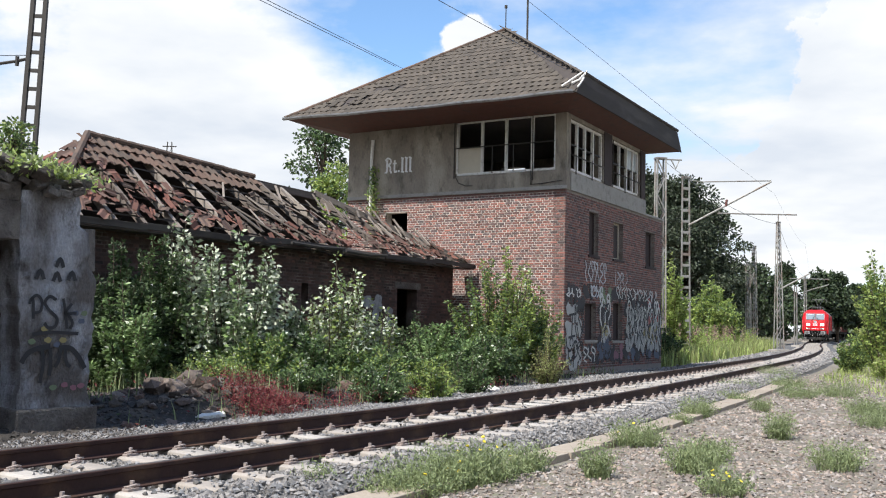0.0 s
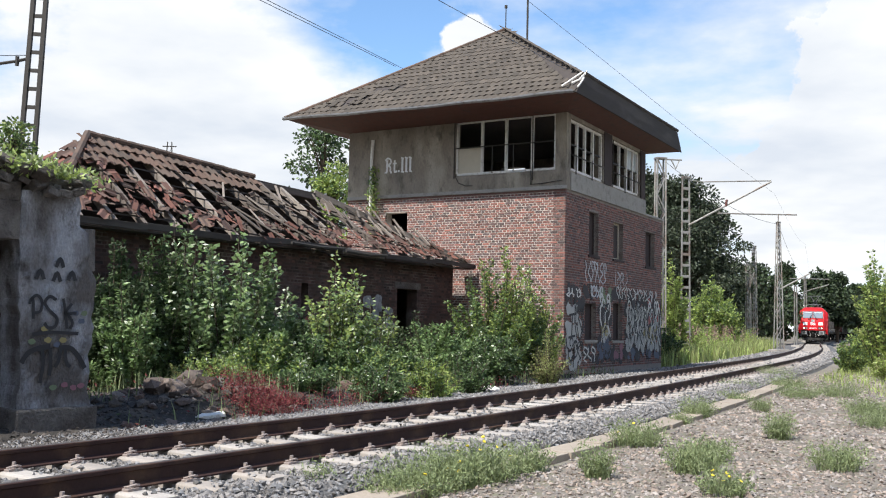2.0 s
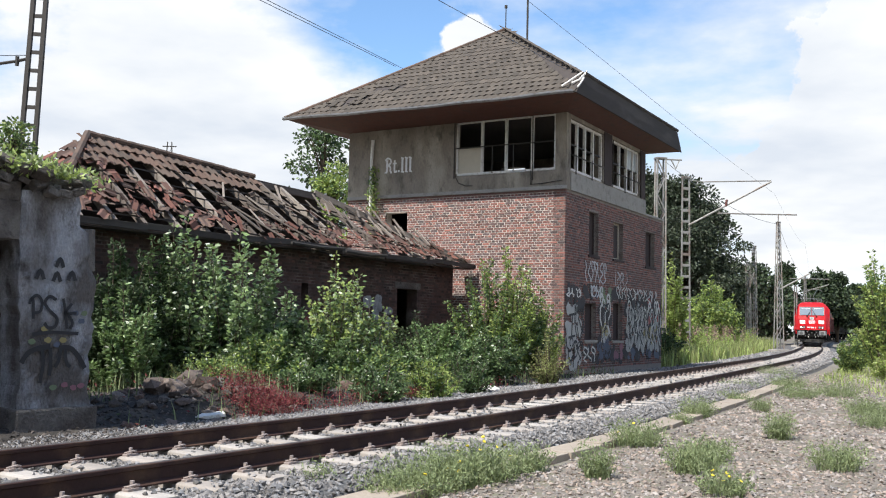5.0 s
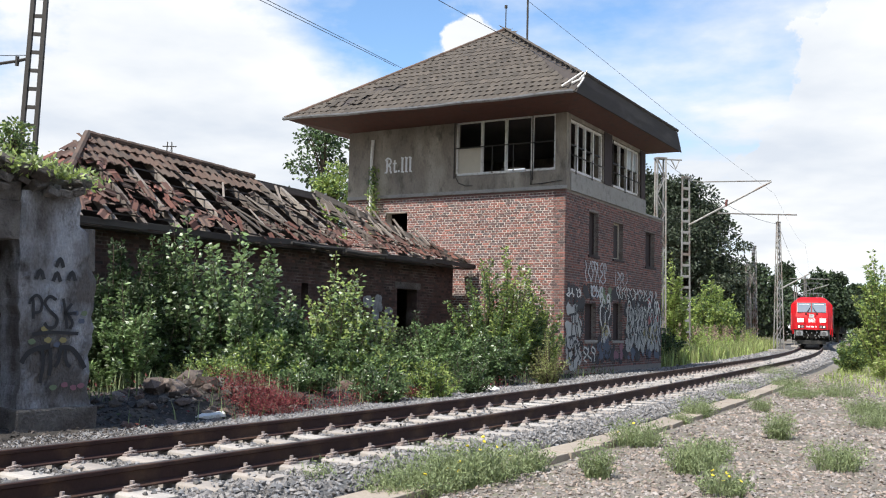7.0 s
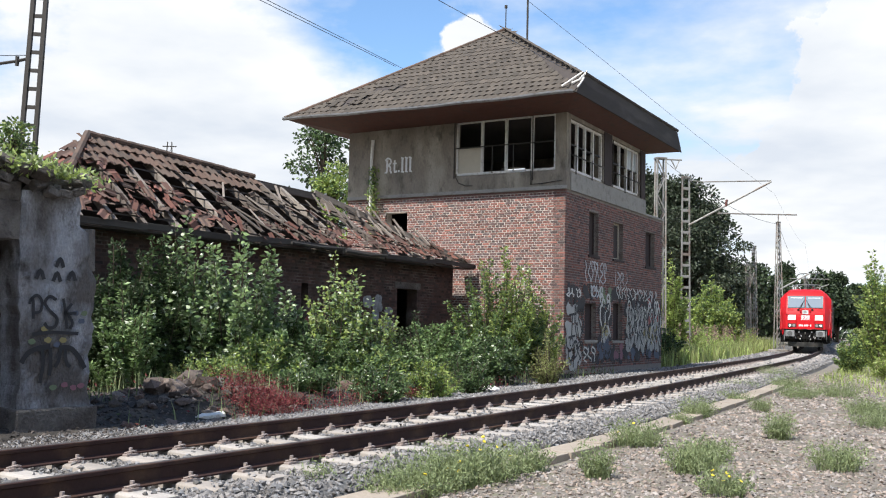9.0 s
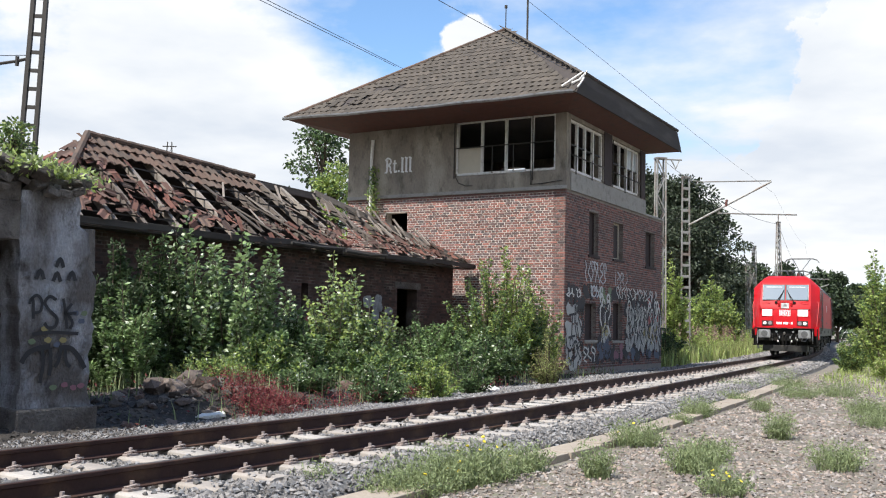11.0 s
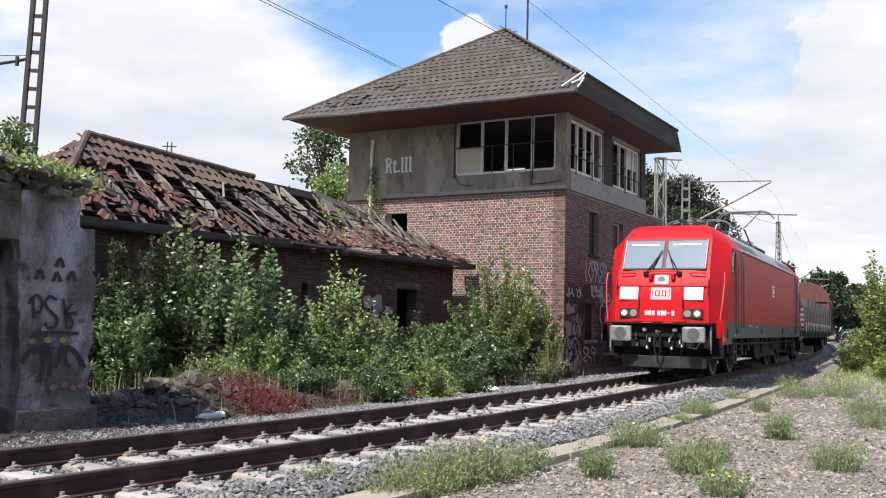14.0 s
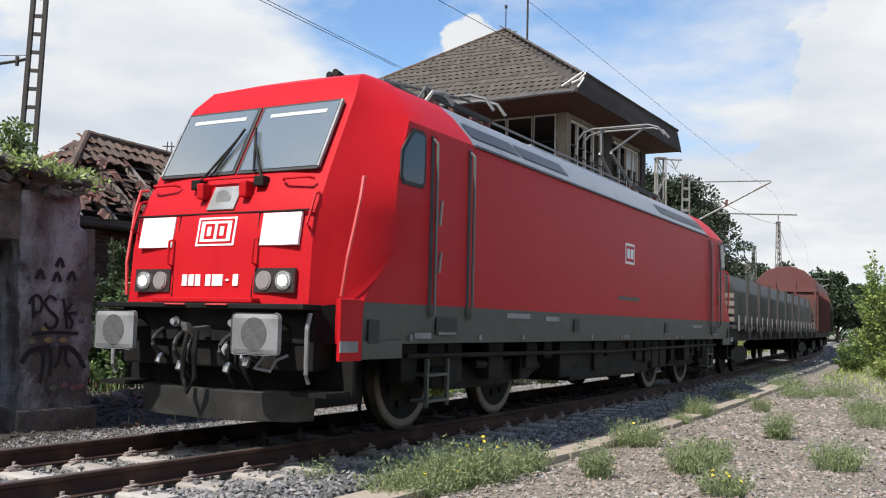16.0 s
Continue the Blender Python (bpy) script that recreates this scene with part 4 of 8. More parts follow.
            part("hip_tile", rod(bmesh.new(), [c + Vector((0, 0, 0.02)), e + Vector((0, 0, 0.03 + rng.uniform(0, 0.012)))], 0.07, 7, 0.06), mat, roof)


def graffiti(wall):
    """Old spray paint along the foot of the track-side wall."""
    put = lambda a, z, l: (a, -0.012 - l, z)
    rng = random.Random(12)
    def fill(mat, a0, a1, z0, z1, n, lift, r=(0.15, 0.35)):
        bm = bmesh.new()
        for i in range(n):
            blob(bm, rng.uniform(a0, a1), rng.uniform(z0, z1), rng.uniform(*r), rng.uniform(*r), put, rng, lift + i * 0.00012)
        tagged(part("spray_patch", bm, mat, wall), kind="stuff")
    def letters(mat, a0, a1, z0, z1, n, w, lift):
        bm = bmesh.new()
        for k in range(n):
            a = a0 + (a1 - a0) * (k + 0.5) / n
            wd = (a1 - a0) / n * 0.55
            st = [(a + rng.uniform(-wd, wd), z0 + (z1 - z0) * t) for t in (0.0, 0.2, 0.45, 0.7, 1.0)]
            if rng.random() < 0.5:
                st += [(a + wd * 1.2, z1 - 0.1), (a + wd * 0.8, (z0 + z1) / 2)]
            stroke_mesh(bm, [st], put, w, lift + k * 0.0001)
        tagged(part("spray_lettering", bm, mat, wall), kind="stuff")
    def swirl(mat, a0, a1, z0, z1, n, w, lift, wide=0.16, name="spray_outline"):
        """Tangled upright letter strokes that curl back on themselves."""
        bm = bmesh.new()
        for k in range(n):
            a = a0 + (a1 - a0) * (k + 0.5) / n + rng.uniform(-0.06, 0.06)
            f, ph, am = rng.uniform(0.5, 1.3), rng.uniform(0, 6.3), wide * rng.uniform(0.5, 1.2)
            lo, hi = z0 + rng.uniform(0, 0.3) * (z1 - z0), z1 - rng.uniform(0, 0.25) * (z1 - z0)
            st = []
            for q in range(19):
                t = q / 18
                st.append((min(a1, max(a0, a + am * math.sin(math.tau * f * t + ph))), lo + (hi - lo) * t + 0.05 * math.sin(math.tau * 2 * t + ph)))
            r = rng.uniform(0.07, 0.14)
            turn = rng.choice((-1, 1))
            ca, cz = st[-1][0] + turn * r, st[-1][1]
            for q in range(1, 9):
                t = math.pi - q * 0.55
                st.append((min(a1, max(a0, ca + turn * r * math.cos(t))), cz + r * math.sin(t)))
            stroke_mesh(bm, [st], put, w * rng.uniform(0.75, 1.2), lift + k * 0.00015)
        tagged(part(name, bm, mat, wall), kind="stuff")
    # blackened ground coats
    fill(SPRAY_DARK, 1.6, 5.1, 0.1, 0.5, 30, 0.0008, (0.1, 0.2))
    fill(SPRAY_DARK, 2.8, 3.78, 0.3, 1.95, 26, 0.0008, (0.12, 0.22))
    fill(SPRAY_DARK, 5.2, 9.0, 0.2, 2.2, 70, 0.0008, (0.12, 0.24))
    fill(SPRAY_DARK, 0.1, 1.4, 1.6, 2.3, 16, 0.0008, (0.1, 0.2))
    fill(SPRAY_DARK, 1.5, 8.6, 2.1, 2.35, 40, 0.0008, (0.1, 0.2))
    fill(SPRAY_BLUE, 5.4, 8.9, 0.15, 0.55, 26, 0.005, (0.07, 0.18))
    fill(SPRAY_BLUE, 2.8, 3.7, 0.2, 0.65, 10, 0.005, (0.06, 0.16))
    fill(SPRAY_PINK, 4.1, 4.9, 0.1, 0.55, 9, 0.005, (0.08, 0.17))
    fill(SPRAY_GREEN, 2.8, 3.7, 1.95, 2.4, 8, 0.005, (0.08, 0.2))
    # silver coats
    fill(SPRAY_SILVER, 0.16, 1.2, 0.0, 1.75, 46, 0.006, (0.12, 0.22))
    fill(SPRAY_SILVER, 5.35, 8.85, 0.45, 1.85, 110, 0.007, (0.12, 0.24))
    fill(SPRAY_RED, 7.5, 8.8, 1.35, 2.1, 14, 0.021, (0.07, 0.2))
    fill(SPRAY_YELLOW, 6.7, 8.7, 0.5, 1.2, 10, 0.021, (0.06, 0.15))
    fill(SPRAY_SILVER, 2.95, 3.6, 0.75, 1.1, 5, 0.006, (0.08, 0.15))
    # letter outlines over them
    swirl(SPRAY_BLACK, 0.12, 1.42, 0.0, 0.75, 6, 0.05, 0.013)
    swirl(SPRAY_BLACK, 0.75, 1.42, 0.7, 1.85, 4, 0.055, 0.013)
    stroke_mesh_part = stroke_mesh(bmesh.new(), [[(0.32, 1.5), (0.85, 1.55)], [(0.58, 1.52), (0.52, 0.85)], [(0.28, 0.84), (0.8, 0.9)]], put, 0.07, 0.0145)
    part("spray_letter", stroke_mesh_part, SPRAY_BLACK, wall)
    swirl(SPRAY_BLACK, 5.3, 9.0, 0.3, 2.05, 17, 0.075, 0.024, 0.22)
    swirl(SPRAY_PALE, 5.3, 9.0, 0.3, 2.1, 13, 0.07, 0.028, 0.2)
    swirl(SPRAY_BLACK, 5.4, 8.9, 0.5, 1.9, 10, 0.05, 0.031, 0.25)
    swirl(SPRAY_PALE, 2.84, 3.74, 0.7, 2.1, 4, 0.075, 0.008, 0.16)
    swirl(SPRAY_YELLOW, 2.95, 3.6, 0.8, 1.2, 2, 0.05, 0.010, 0.12)
    swirl(SPRAY_BLACK, 2.9, 3.7, 0.8, 2.0, 3, 0.05, 0.012, 0.16)
    swirl(SPRAY_BLUE, 2.6, 3.8, 0.1, 0.65, 6, 0.05, 0.012, 0.12)
    letters(SPRAY_WHITE, 1.5, 3.3, 2.55, 3.2, 7, 0.05, 0.002)
    letters(SPRAY_WHITE, 2.0, 3.0, 2.1, 2.45, 6, 0.06, 0.006)
    letters(SPRAY_WHITE, 4.1, 5.4, 2.5, 3.0, 5, 0.03, 0.002)
    letters(SPRAY_PALE, 4.2, 8.4, 2.12, 2.5, 16, 0.045, 0.036)
    letters(SPRAY_PALE, 1.5, 2.4, 0.1, 0.55, 3, 0.05, 0.006)
    letters(SPRAY_PALE, 0.1, 1.2, 2.05, 2.3, 5, 0.05, 0.005)


build_tower()


# ---- ruined shed beside the tower ----
SHED = Matrix.Translation((0.886, 28.728, 0)) @ pose(0, 0, 0, 0, 0, 57)
# in its own space x runs towards the tower, y away from the track; eave at y = 0, ridge at y = 2.4


def shed_roof_z(x, y):
    ridge = float(np.interp(x, (-14.5, -12, -7.4, -4.6, 0), (5.0, 5.0, 4.78, 4.72, 4.6)))
    sag = -0.12 * math.exp(-((x + 8.2) ** 2) / 3.0) * (1 - y / 2.4)
    z = 3.05 + (ridge - 3.05) * min(y, 4.8 - y) / 2.4 + sag * (y < 2.4)
    hip = min((x + 14.45) / 2.4, -x / 4.6) * 1.9 + 3.05
    return min(z, hip)


def build_shed():
    shed = thing("ruined_shed", SHED, "ruined brick shed with a collapsed red-tiled hip roof", "building")
    holes = [(-3.22, -2.25, -0.3, 2.11), (-7.2, -6.95, 1.5, 2.08), (-11.9, -11.0, 0.9, 2.0)]
    for nm, a in (("front_wall", (holes, 0.45, 0.8)), ("back_wall", ([(-9, -7.8, 1, 2.0)], 4.0, 4.35))):
        part(nm, wall_boxes(bmesh.new(), -13.9, -0.35, -0.4, 2.95, a[0], lambda p, q, r, s: (p, q, a[1], a[2], r, s)), RUIN_WALL, shed, "dark brickwork with faded paint" if nm == "front_wall" else "")
    part("end_wall", boxed(-13.9, -13.55, 0.8, 4.0, -0.4, 2.95), RUIN_WALL, shed)
    part("end_wall", boxed(-0.7, -0.35, 0.8, 4.0, -0.4, 2.95), RUIN_WALL, shed)
    part("partition", boxed(-6.2, -6.0, 0.8, 4.0, -0.4, 2.95), RUIN_WALL, shed)
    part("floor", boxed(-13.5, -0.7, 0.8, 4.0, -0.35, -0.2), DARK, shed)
    # added dark deck keeps sun from the roof holes out of the room
    part("sun_block_deck", boxed(-13.5, -0.7, 0.8, 4.0, 2.8, 2.9), DARK, shed)
    part("lintel", boxed(-3.35, -2.1, 0.43, 0.8, 2.115, 2.3, 0.01), CONCRETE, shed)
    vs, fs = [], []
    wear = random.Random(22)
    for p, q, z0, z1 in lay_bricks(-0.3, 2.9, -13.9, -0.35, holes + [(-3.35, -2.1, 2.115, 2.3)]):
        if wear.random() < 0.03:
            continue
        k, o = len(vs), 0.445 + wear.uniform(-0.004, 0.003)
        vs.extend([(x, y, z) for x in (p, q) for y in (o, 0.5) for z in (z0, z1)])
        fs.extend([tuple(k + i for i in f) for f in ((0, 1, 3, 2), (4, 6, 7, 5), (0, 4, 5, 1), (2, 3, 7, 6), (0, 2, 6, 4), (1, 5, 7, 3))])
    me = bpy.data.meshes.new("brickwork")
    me.from_pydata(vs, [], fs)
    me.materials.append(RUIN_BRICK)
    ob = new("brickwork", me)
    ob.parent = shed
    ob["kind"] = "stuff"
    rng = random.Random(21)
    # eave board, gutter and wall plate
    for x0, x1 in ((-14.4, -12.3), (-12.32, -10.1), (-10.05, -8.2), (-8.25, -6.3), (-6.25, -4.5), (-4.45, -2.1), (-2.12, 0.15)):
        dz = rng.uniform(-0.06, 0.02)
        part("eave_board", boxed(x0, x1, -0.05, 0.0, 2.90 + dz, 3.03 + dz, 0.008), FASCIA if rng.random() < 0.6 else OLD_WOOD, shed).matrix_local = pose((x0 + x1) / 2, 0, 2.95, rng.uniform(-6, 6), rng.uniform(-1.7, 1.7), 0) @ pose(-(x0 + x1) / 2, 0, -2.95)
        part("eave_soffit", boxed(x0, x1, 0.0, 0.45, 2.86 + dz, 2.89 + dz), FASCIA, shed)
        bm = bmesh.new()
        rod(bm, [(x0 + 0.02, -0.12, 2.97 + dz), ((x0 + x1) / 2, -0.13, 2.94 + dz), (x1 - 0.02, -0.12, 2.97 + dz)], 0.04, 6)
        if x0 > -8.3 and rng.random() < 0.75:
            part("gutter", bm, MAST_DARK, shed)
        else:
            bm.free()
    part("ridge_beam", beam(beam(bmesh.new(), (-12, 2.4, 4.9), (-7.4, 2.4, 4.68), 0.12, 0.18), (-7.4, 2.4, 4.68), (-4.6, 2.4, 4.62), 0.12, 0.18), OLD_WOOD, shed)
    # rafters, some broken or slipped
    for i, x in enumerate(np.arange(-13.8, -0.4, 0.78)):
        x += rng.uniform(-0.06, 0.06)
        top_y = min(2.38, (x + 14.45), -x / 4.6 * 2.4)
        if top_y < 0.3:
            continue
        y0 = 0.02
        if -9.6 < x < -8.0 and rng.random() < 0.5:
            y0 = 0.5
        if -8.5 < x < -1.5 and rng.random() < 0.15:
            continue
        lean = rng.uniform(-0.12, 0.42) if x > -9 else rng.uniform(-0.06, 0.06)
        a, b = Vector((x + lean, y0, shed_roof_z(x, y0) - 0.12)), Vector((x, top_y, shed_roof_z(x, top_y) - 0.1))
        part("rafter", beam(bmesh.new(), a, b, 0.09, 0.14), OLD_WOOD, shed)
        if -12 < x < -4.6:
            part("rafter", beam(bmesh.new(), (x, 2.42, shed_roof_z(x, 2.4) - 0.1), (x, 4.8, 2.95), 0.09, 0.14), OLD_WOOD, shed)
    for x0, x1, xe in ((-12.0, -14.4, -12.0), (-4.6, 0.0, -4.6)):
        part("hip_rafter", beam(bmesh.new(), (xe, 2.4, 4.72), (x1 + 0.05 * (1 if x1 < -5 else -1), 0.05, 3.0), 0.1, 0.15), OLD_WOOD, shed)
    # battens
    for k, y in enumerate(np.arange(0.12, 2.4, 0.31)):
        x = -14.3 + y
        while x < -0.25 - y * 1.9:
            l = rng.uniform(1.6, 3.4)
            e = min(x + l, -0.25 - y * 1.9)
            keep = 0.92 if x < -8.5 else 0.6
            if rng.random() < keep:
                part("batten", beam(bmesh.new(), (x, y + rng.uniform(-0.02, 0.02), shed_roof_z(x, y) - 0.015 + rng.uniform(-0.02, 0.02)), (e, y + rng.uniform(-0.05, 0.04), shed_roof_z(e, y) - 0.015 + rng.uniform(-0.07, 0.02)), 0.035, 0.03), FASCIA, shed)
            x = e + rng.uniform(-0.1, 0.3)
    # the clay tile: a shallow S
    bm = bmesh.new()
    prof = [(k / 4 * 0.25 - 0.125, 0.026 * math.sin(k / 4 * math.tau)) for k in range(5)]
    r = [[bm.verts.new((a, y, z + dz)) for a, z in prof] for y, dz in ((-0.19, 0.03), (0.19, 0.0))]
    r2 = [bm.verts.new((a, -0.19, z + 0.008)) for a, z in prof]
    for i in range(4):
        bm.faces.new((r[0][i], r[0][i + 1], r[1][i + 1], r[1][i]))
        bm.faces.new((r2[i], r2[i + 1], r[0][i + 1], r[0][i]))
    tile_me = finish("clay_tile", bm, CLAY_P)
    old_me = tile_me.copy()
    old_me.materials[0] = OLD_TILE
    single, vs, fs = [0], [], []

    def lay(x, y, lift, rx, ry, rz, scale=1.0, own=True, me=None):
        slope = math.degrees(math.atan2(1.85, 2.4))
        m = Matrix.Translation((x, y, shed_roof_z(x, y) + lift)) @ pose(0, 0, 0, slope) @ pose(0, 0, 0, rx, ry, rz) @ Matrix.Scale(scale, 4)
        if own and single[0] < 300:
            ob = new("clay_tile", me or tile_me)
            ob.parent = shed
            ob.matrix_local = m
            single[0] += 1
        else:
            q = len(vs)
            vs.extend([m @ v.co for v in tile_me.vertices])
            fs.extend([tuple(q + i for i in f.vertices) for f in tile_me.polygons])
    # sound courses under the ridge, and the hip at the far end from the tower
    for k, y in enumerate((2.24, 1.95, 1.66)):
        for x in np.arange(-12.0 - (2.4 - y), -6.9 - k * 0.5, 0.24):
            if (k == 1 and -9.9 < x < -9.4) or (k == 2 and (x > -8.7 or -11.6 < x < -10.6)) or rng.random() < 0.03:
                continue
            lay(x, y, 0.03, rng.uniform(-4, 4), rng.uniform(-4, 4), rng.uniform(-4, 4), me=old_me)
    # slipped and broken tiles further down, with bare gaps between
    def bare(x, y):
        if -10.6 < x < -8.55 and y > 0.5 - 0.15 * (x + 9) and y < 1.75:
            return True
        if -11.9 < x < -10.4 and 1.15 < y < 1.6:
            return True
        if -8.5 < x < -3.2 and y > 0.72 + 0.1 * math.sin(x * 3):
            return True
        if -2.9 < x < -1.4 and 0.62 < y < 0.95 - 0.1 * x:
            return True
        return False
    for y in np.arange(0.06, 1.7, 0.17):
        for x in np.arange(-14.2 + y, -0.15 - y * 1.85, 0.2):
            x2, y2 = x + rng.uniform(-0.08, 0.08), y + rng.uniform(-0.08, 0.08)
            if y2 < 0.0 or bare(x2, y2) and rng.random() < 0.97 or rng.random() < 0.2:
                continue
            mess = 30 if x < -10 or x > -8.6 else 45
            lay(x2, y2, rng.uniform(0.0, 0.09), rng.uniform(-mess, mess) * 0.7, rng.uniform(-mess, mess) * 0.6, rng.uniform(-180, 180) if rng.random() < 0.6 else rng.uniform(-15, 15), rng.uniform(0.3, 0.85), own=rng.random() < 0.35, me=old_me if rng.random() < 0.4 else None)
    # the hip slope away from the tower and the far slope
    for k in range(7):
        d = 0.15 + k * 0.33
        for y in np.arange(0.2 + d * 0.9, 4.6 - d * 0.9, 0.24):
            m = Matrix.Translation((-14.4 + d, y, 3.07 + d * 0.79)) @ pose(0, 0, 0, 0, -38, 0) @ pose(0, 0, 0, 0, 0, -90) @ pose(0, 0, 0, rng.uniform(-3, 3), rng.uniform(-3, 3), rng.uniform(-3, 3))
            q = len(vs)
            vs.extend([m @ v.co for v in tile_me.vertices])
            fs.extend([tuple(q + i for i in f.vertices) for f in tile_me.polygons])
    for y in np.arange(2.6, 4.7, 0.3):
        for x in np.arange(-14 + (4.8 - y), -5, 0.24):
            m = Matrix.Translation((x, y, shed_roof_z(x, y) + 0.02)) @ pose(0, 0, 0, -38, 0, 0) @ pose(0, 0, 0, 0, 0, 180)
            q = len(vs)
            vs.extend([m @ v.co for v in tile_me.vertices])
            fs.extend([tuple(q + i for i in f.vertices) for f in tile_me.polygons])
    # added dark sheet on the unseen slope keeps sky out of the holes
    part("back_boarding", prism(bmesh.new(), [(-12.0, 0), (-4.6, 0), (0.0, 1), (-14.4, 1)], "z", 0, 0.02), DARK, shed).matrix_local = Matrix(((1, 0, 0, 0), (0, 2.38, 0.6, 2.43), (0, -1.78, 0.8, 4.66), (0, 0, 0, 1)))
    me = bpy.data.meshes.new("loose_tiles")
    me.from_pydata(vs, [], fs)
    me.materials.append(CLAY)
    ob = new("loose_tiles", me)
    ob.parent = shed
    ob["kind"] = "stuff"
    for p, q in (((-12, 2.4, 5.02), (-7.0, 2.4, 4.80)), ((-12, 2.4, 5.02), (-14.3, 0.1, 3.12))):
        p, q = Vector(p), Vector(q)
        n = int((q - p).length / 0.34)
        for i in range(n):
            c, e = p.lerp(q, i / n), p.lerp(q, (i + 1.1) / n)
            part("ridge_tile", rod(bmesh.new(), [c + Vector((0, 0, 0.03)), e + Vector((0, 0, rng.uniform(0.03, 0.05)))], 0.08, 7, 0.065), OLD_TILE, shed)
    # fallen laths and boards on the lower slope
    for i in range(64):
        x = rng.uniform(-9.3, -1.2)
        y = rng.uniform(0.15, min(1.5, -x / 4.6 * 2.0))
        a = rng.uniform(-0.6, 0.6)
        l = rng.uniform(0.35, 1.2)
        z = shed_roof_z(x, y) + rng.uniform(0.03, 0.13)
        part("fallen_lath", beam(bmesh.new(), (x, y, z), (x + math.sin(a) * l, y + math.cos(a) * l * 0.7, z + math.cos(a) * l * 0.5 + rng.uniform(-0.1, 0.1)), rng.uniform(0.03, 0.08), 0.025), OLD_WOOD, shed)
    for x0, y0, x1, y1 in ((-8.9, 0.15, -9.5, 1.5), (-8.3, 0.05, -9.3, 1.1), (-7.3, 0.1, -8.4, 1.2)):
        part("fallen_board", beam(bmesh.new(), (x0, y0, shed_roof_z(x0, y0) + 0.08), (x1, y1, shed_roof_z(x1, y1) + 0.05), 0.16, 0.035), OLD_WOOD, shed, "pale fallen roof board")
    # faded paint on the front wall
    put = lambda a, z, l: (a, 0.437 - l, z)
    for mat, a0, a1, z0, z1, n in ((WHITEWASH, -4.6, -3.4, 0.6, 1.9, 14), (SPRAY_RED, -7.4, -6.6, 0.7, 1.3, 4)):
        bm = bmesh.new()
        for i in range(n):
            blob(bm, rng.uniform(a0, a1), rng.uniform(z0, z1), rng.uniform(0.06, 0.22), rng.uniform(0.08, 0.22), put, rng, i * 0.0002 + (0.003 if mat is not WHITEWASH else 0))
        tagged(part("spray_patch", bm, mat, shed), kind="stuff")


# ---- concrete pier and flat-roofed hut ----
HUT = Matrix.Translation((-4.49, 12.33, 0)) @ pose(0, 0, 0, 0, 0, 51)


def build_hut():
    hut = thing("ruined_hut", HUT, "ruined concrete hut front with graffiti and a mossy flat roof", "building")
    rng = random.Random(31)
    # pier: an outline with a crumbled edge, drawn back
    bm = bmesh.new()
    nz, cols = 26, 9
    grid = []
    for j in range(nz + 1):
        z = -0.4 + 3.1 * j / nz
        right = float(np.interp(z, (-0.4, 0.1, 0.2, 1.2, 1.7, 1.75, 2.2, 2.3, 2.8), (0.02, 0.02, -0.04, -0.02, 0.0, -0.1, -0.14, -0.24, -0.3))) + rng.uniform(-0.035, 0.035)
        left = float(np.interp(z, (-0.4, 0.3, 1.2, 1.9, 2.05, 2.1, 2.8), (-0.98, -0.95, -1.0, -1.05, -1.0, -1.06, -1.06))) + rng.uniform(-0.02, 0.02)
        grid.append([bm.verts.new((left + (right - left) * i / cols, (0.0 if 0 < i < cols else 0.05) + rng.uniform(-0.012, 0.016), z + (rng.uniform(-0.03, 0.03) if 0 < j < nz else 0))) for i in range(cols + 1)])
    back = [[bm.verts.new((v.co.x, 0.55, v.co.z)) for v in (row[0], row[-1])] for row in grid]
    for j in range(nz):
        for i in range(cols):
            bm.faces.new((grid[j][i], grid[j][i + 1], grid[j + 1][i + 1], grid[j + 1][i]))
        bm.faces.new((grid[j][-1], back[j][1], back[j + 1][1], grid[j + 1][-1]))
        bm.faces.new((grid[j][0], grid[j + 1][0], back[j + 1][0], back[j][0]))
        bm.faces.new((back[j][0], back[j + 1][0], back[j + 1][1], back[j][1]))
    bm.faces.new([*grid[-1], back[-1][1], back[-1][0]])
    bmesh.ops.recalc_face_normals(bm, faces=bm.faces)
    pier = part("pier", bm, PAINTED, hut, "crumbling grey concrete pier covered in graffiti")
    part("plinth", boxed(-1.02, 0.06, -0.05, 0.55, -0.45, 0.02, 0.03), CONCRETE, hut)
    part("lintel", boxed(-4.6, -1.06, 0.02, 0.5, 2.08, 2.55, 0.025), CONCRETE, hut)
    part("parapet", boxed(-4.6, -1.06, 0.05, 0.5, 2.55, 2.8, 0.02), CONCRETE, hut)
    part("pier", boxed(-4.6, -3.4, 0.0, 0.55, -0.4, 2.08, 0.02), CONCRETE, hut)
    part("back_wall", boxed(-4.6, 0.0, 3.2, 3.4, -0.4, 2.6), RUIN_WALL, hut)
    part("side_wall", boxed(-0.55, -0.3, 0.55, 3.2, -0.4, 2.6), RUIN_WALL, hut)
    # added end wall, out of view, keeps daylight off the inner wall
    part("side_wall", boxed(-4.6, -4.35, 0.55, 3.2, -0.4, 2.8), RUIN_WALL, hut)
    # dark brick puts the shade of the opening into the colour
    part("inner_wall", boxed(-3.4, -1.0, 0.75, 0.9, -0.4, 1.45), RUIN_WALL, hut)
    part("roof_slab", boxed(-4.7, -0.28, 0.06, 3.45, 2.8, 2.9, 0.03), CONCRETE, hut, "mossy broken roof slab")
    for i in range(30):
        x = rng.uniform(-1.8, -0.2)
        s = rng.uniform(0.05, 0.13)
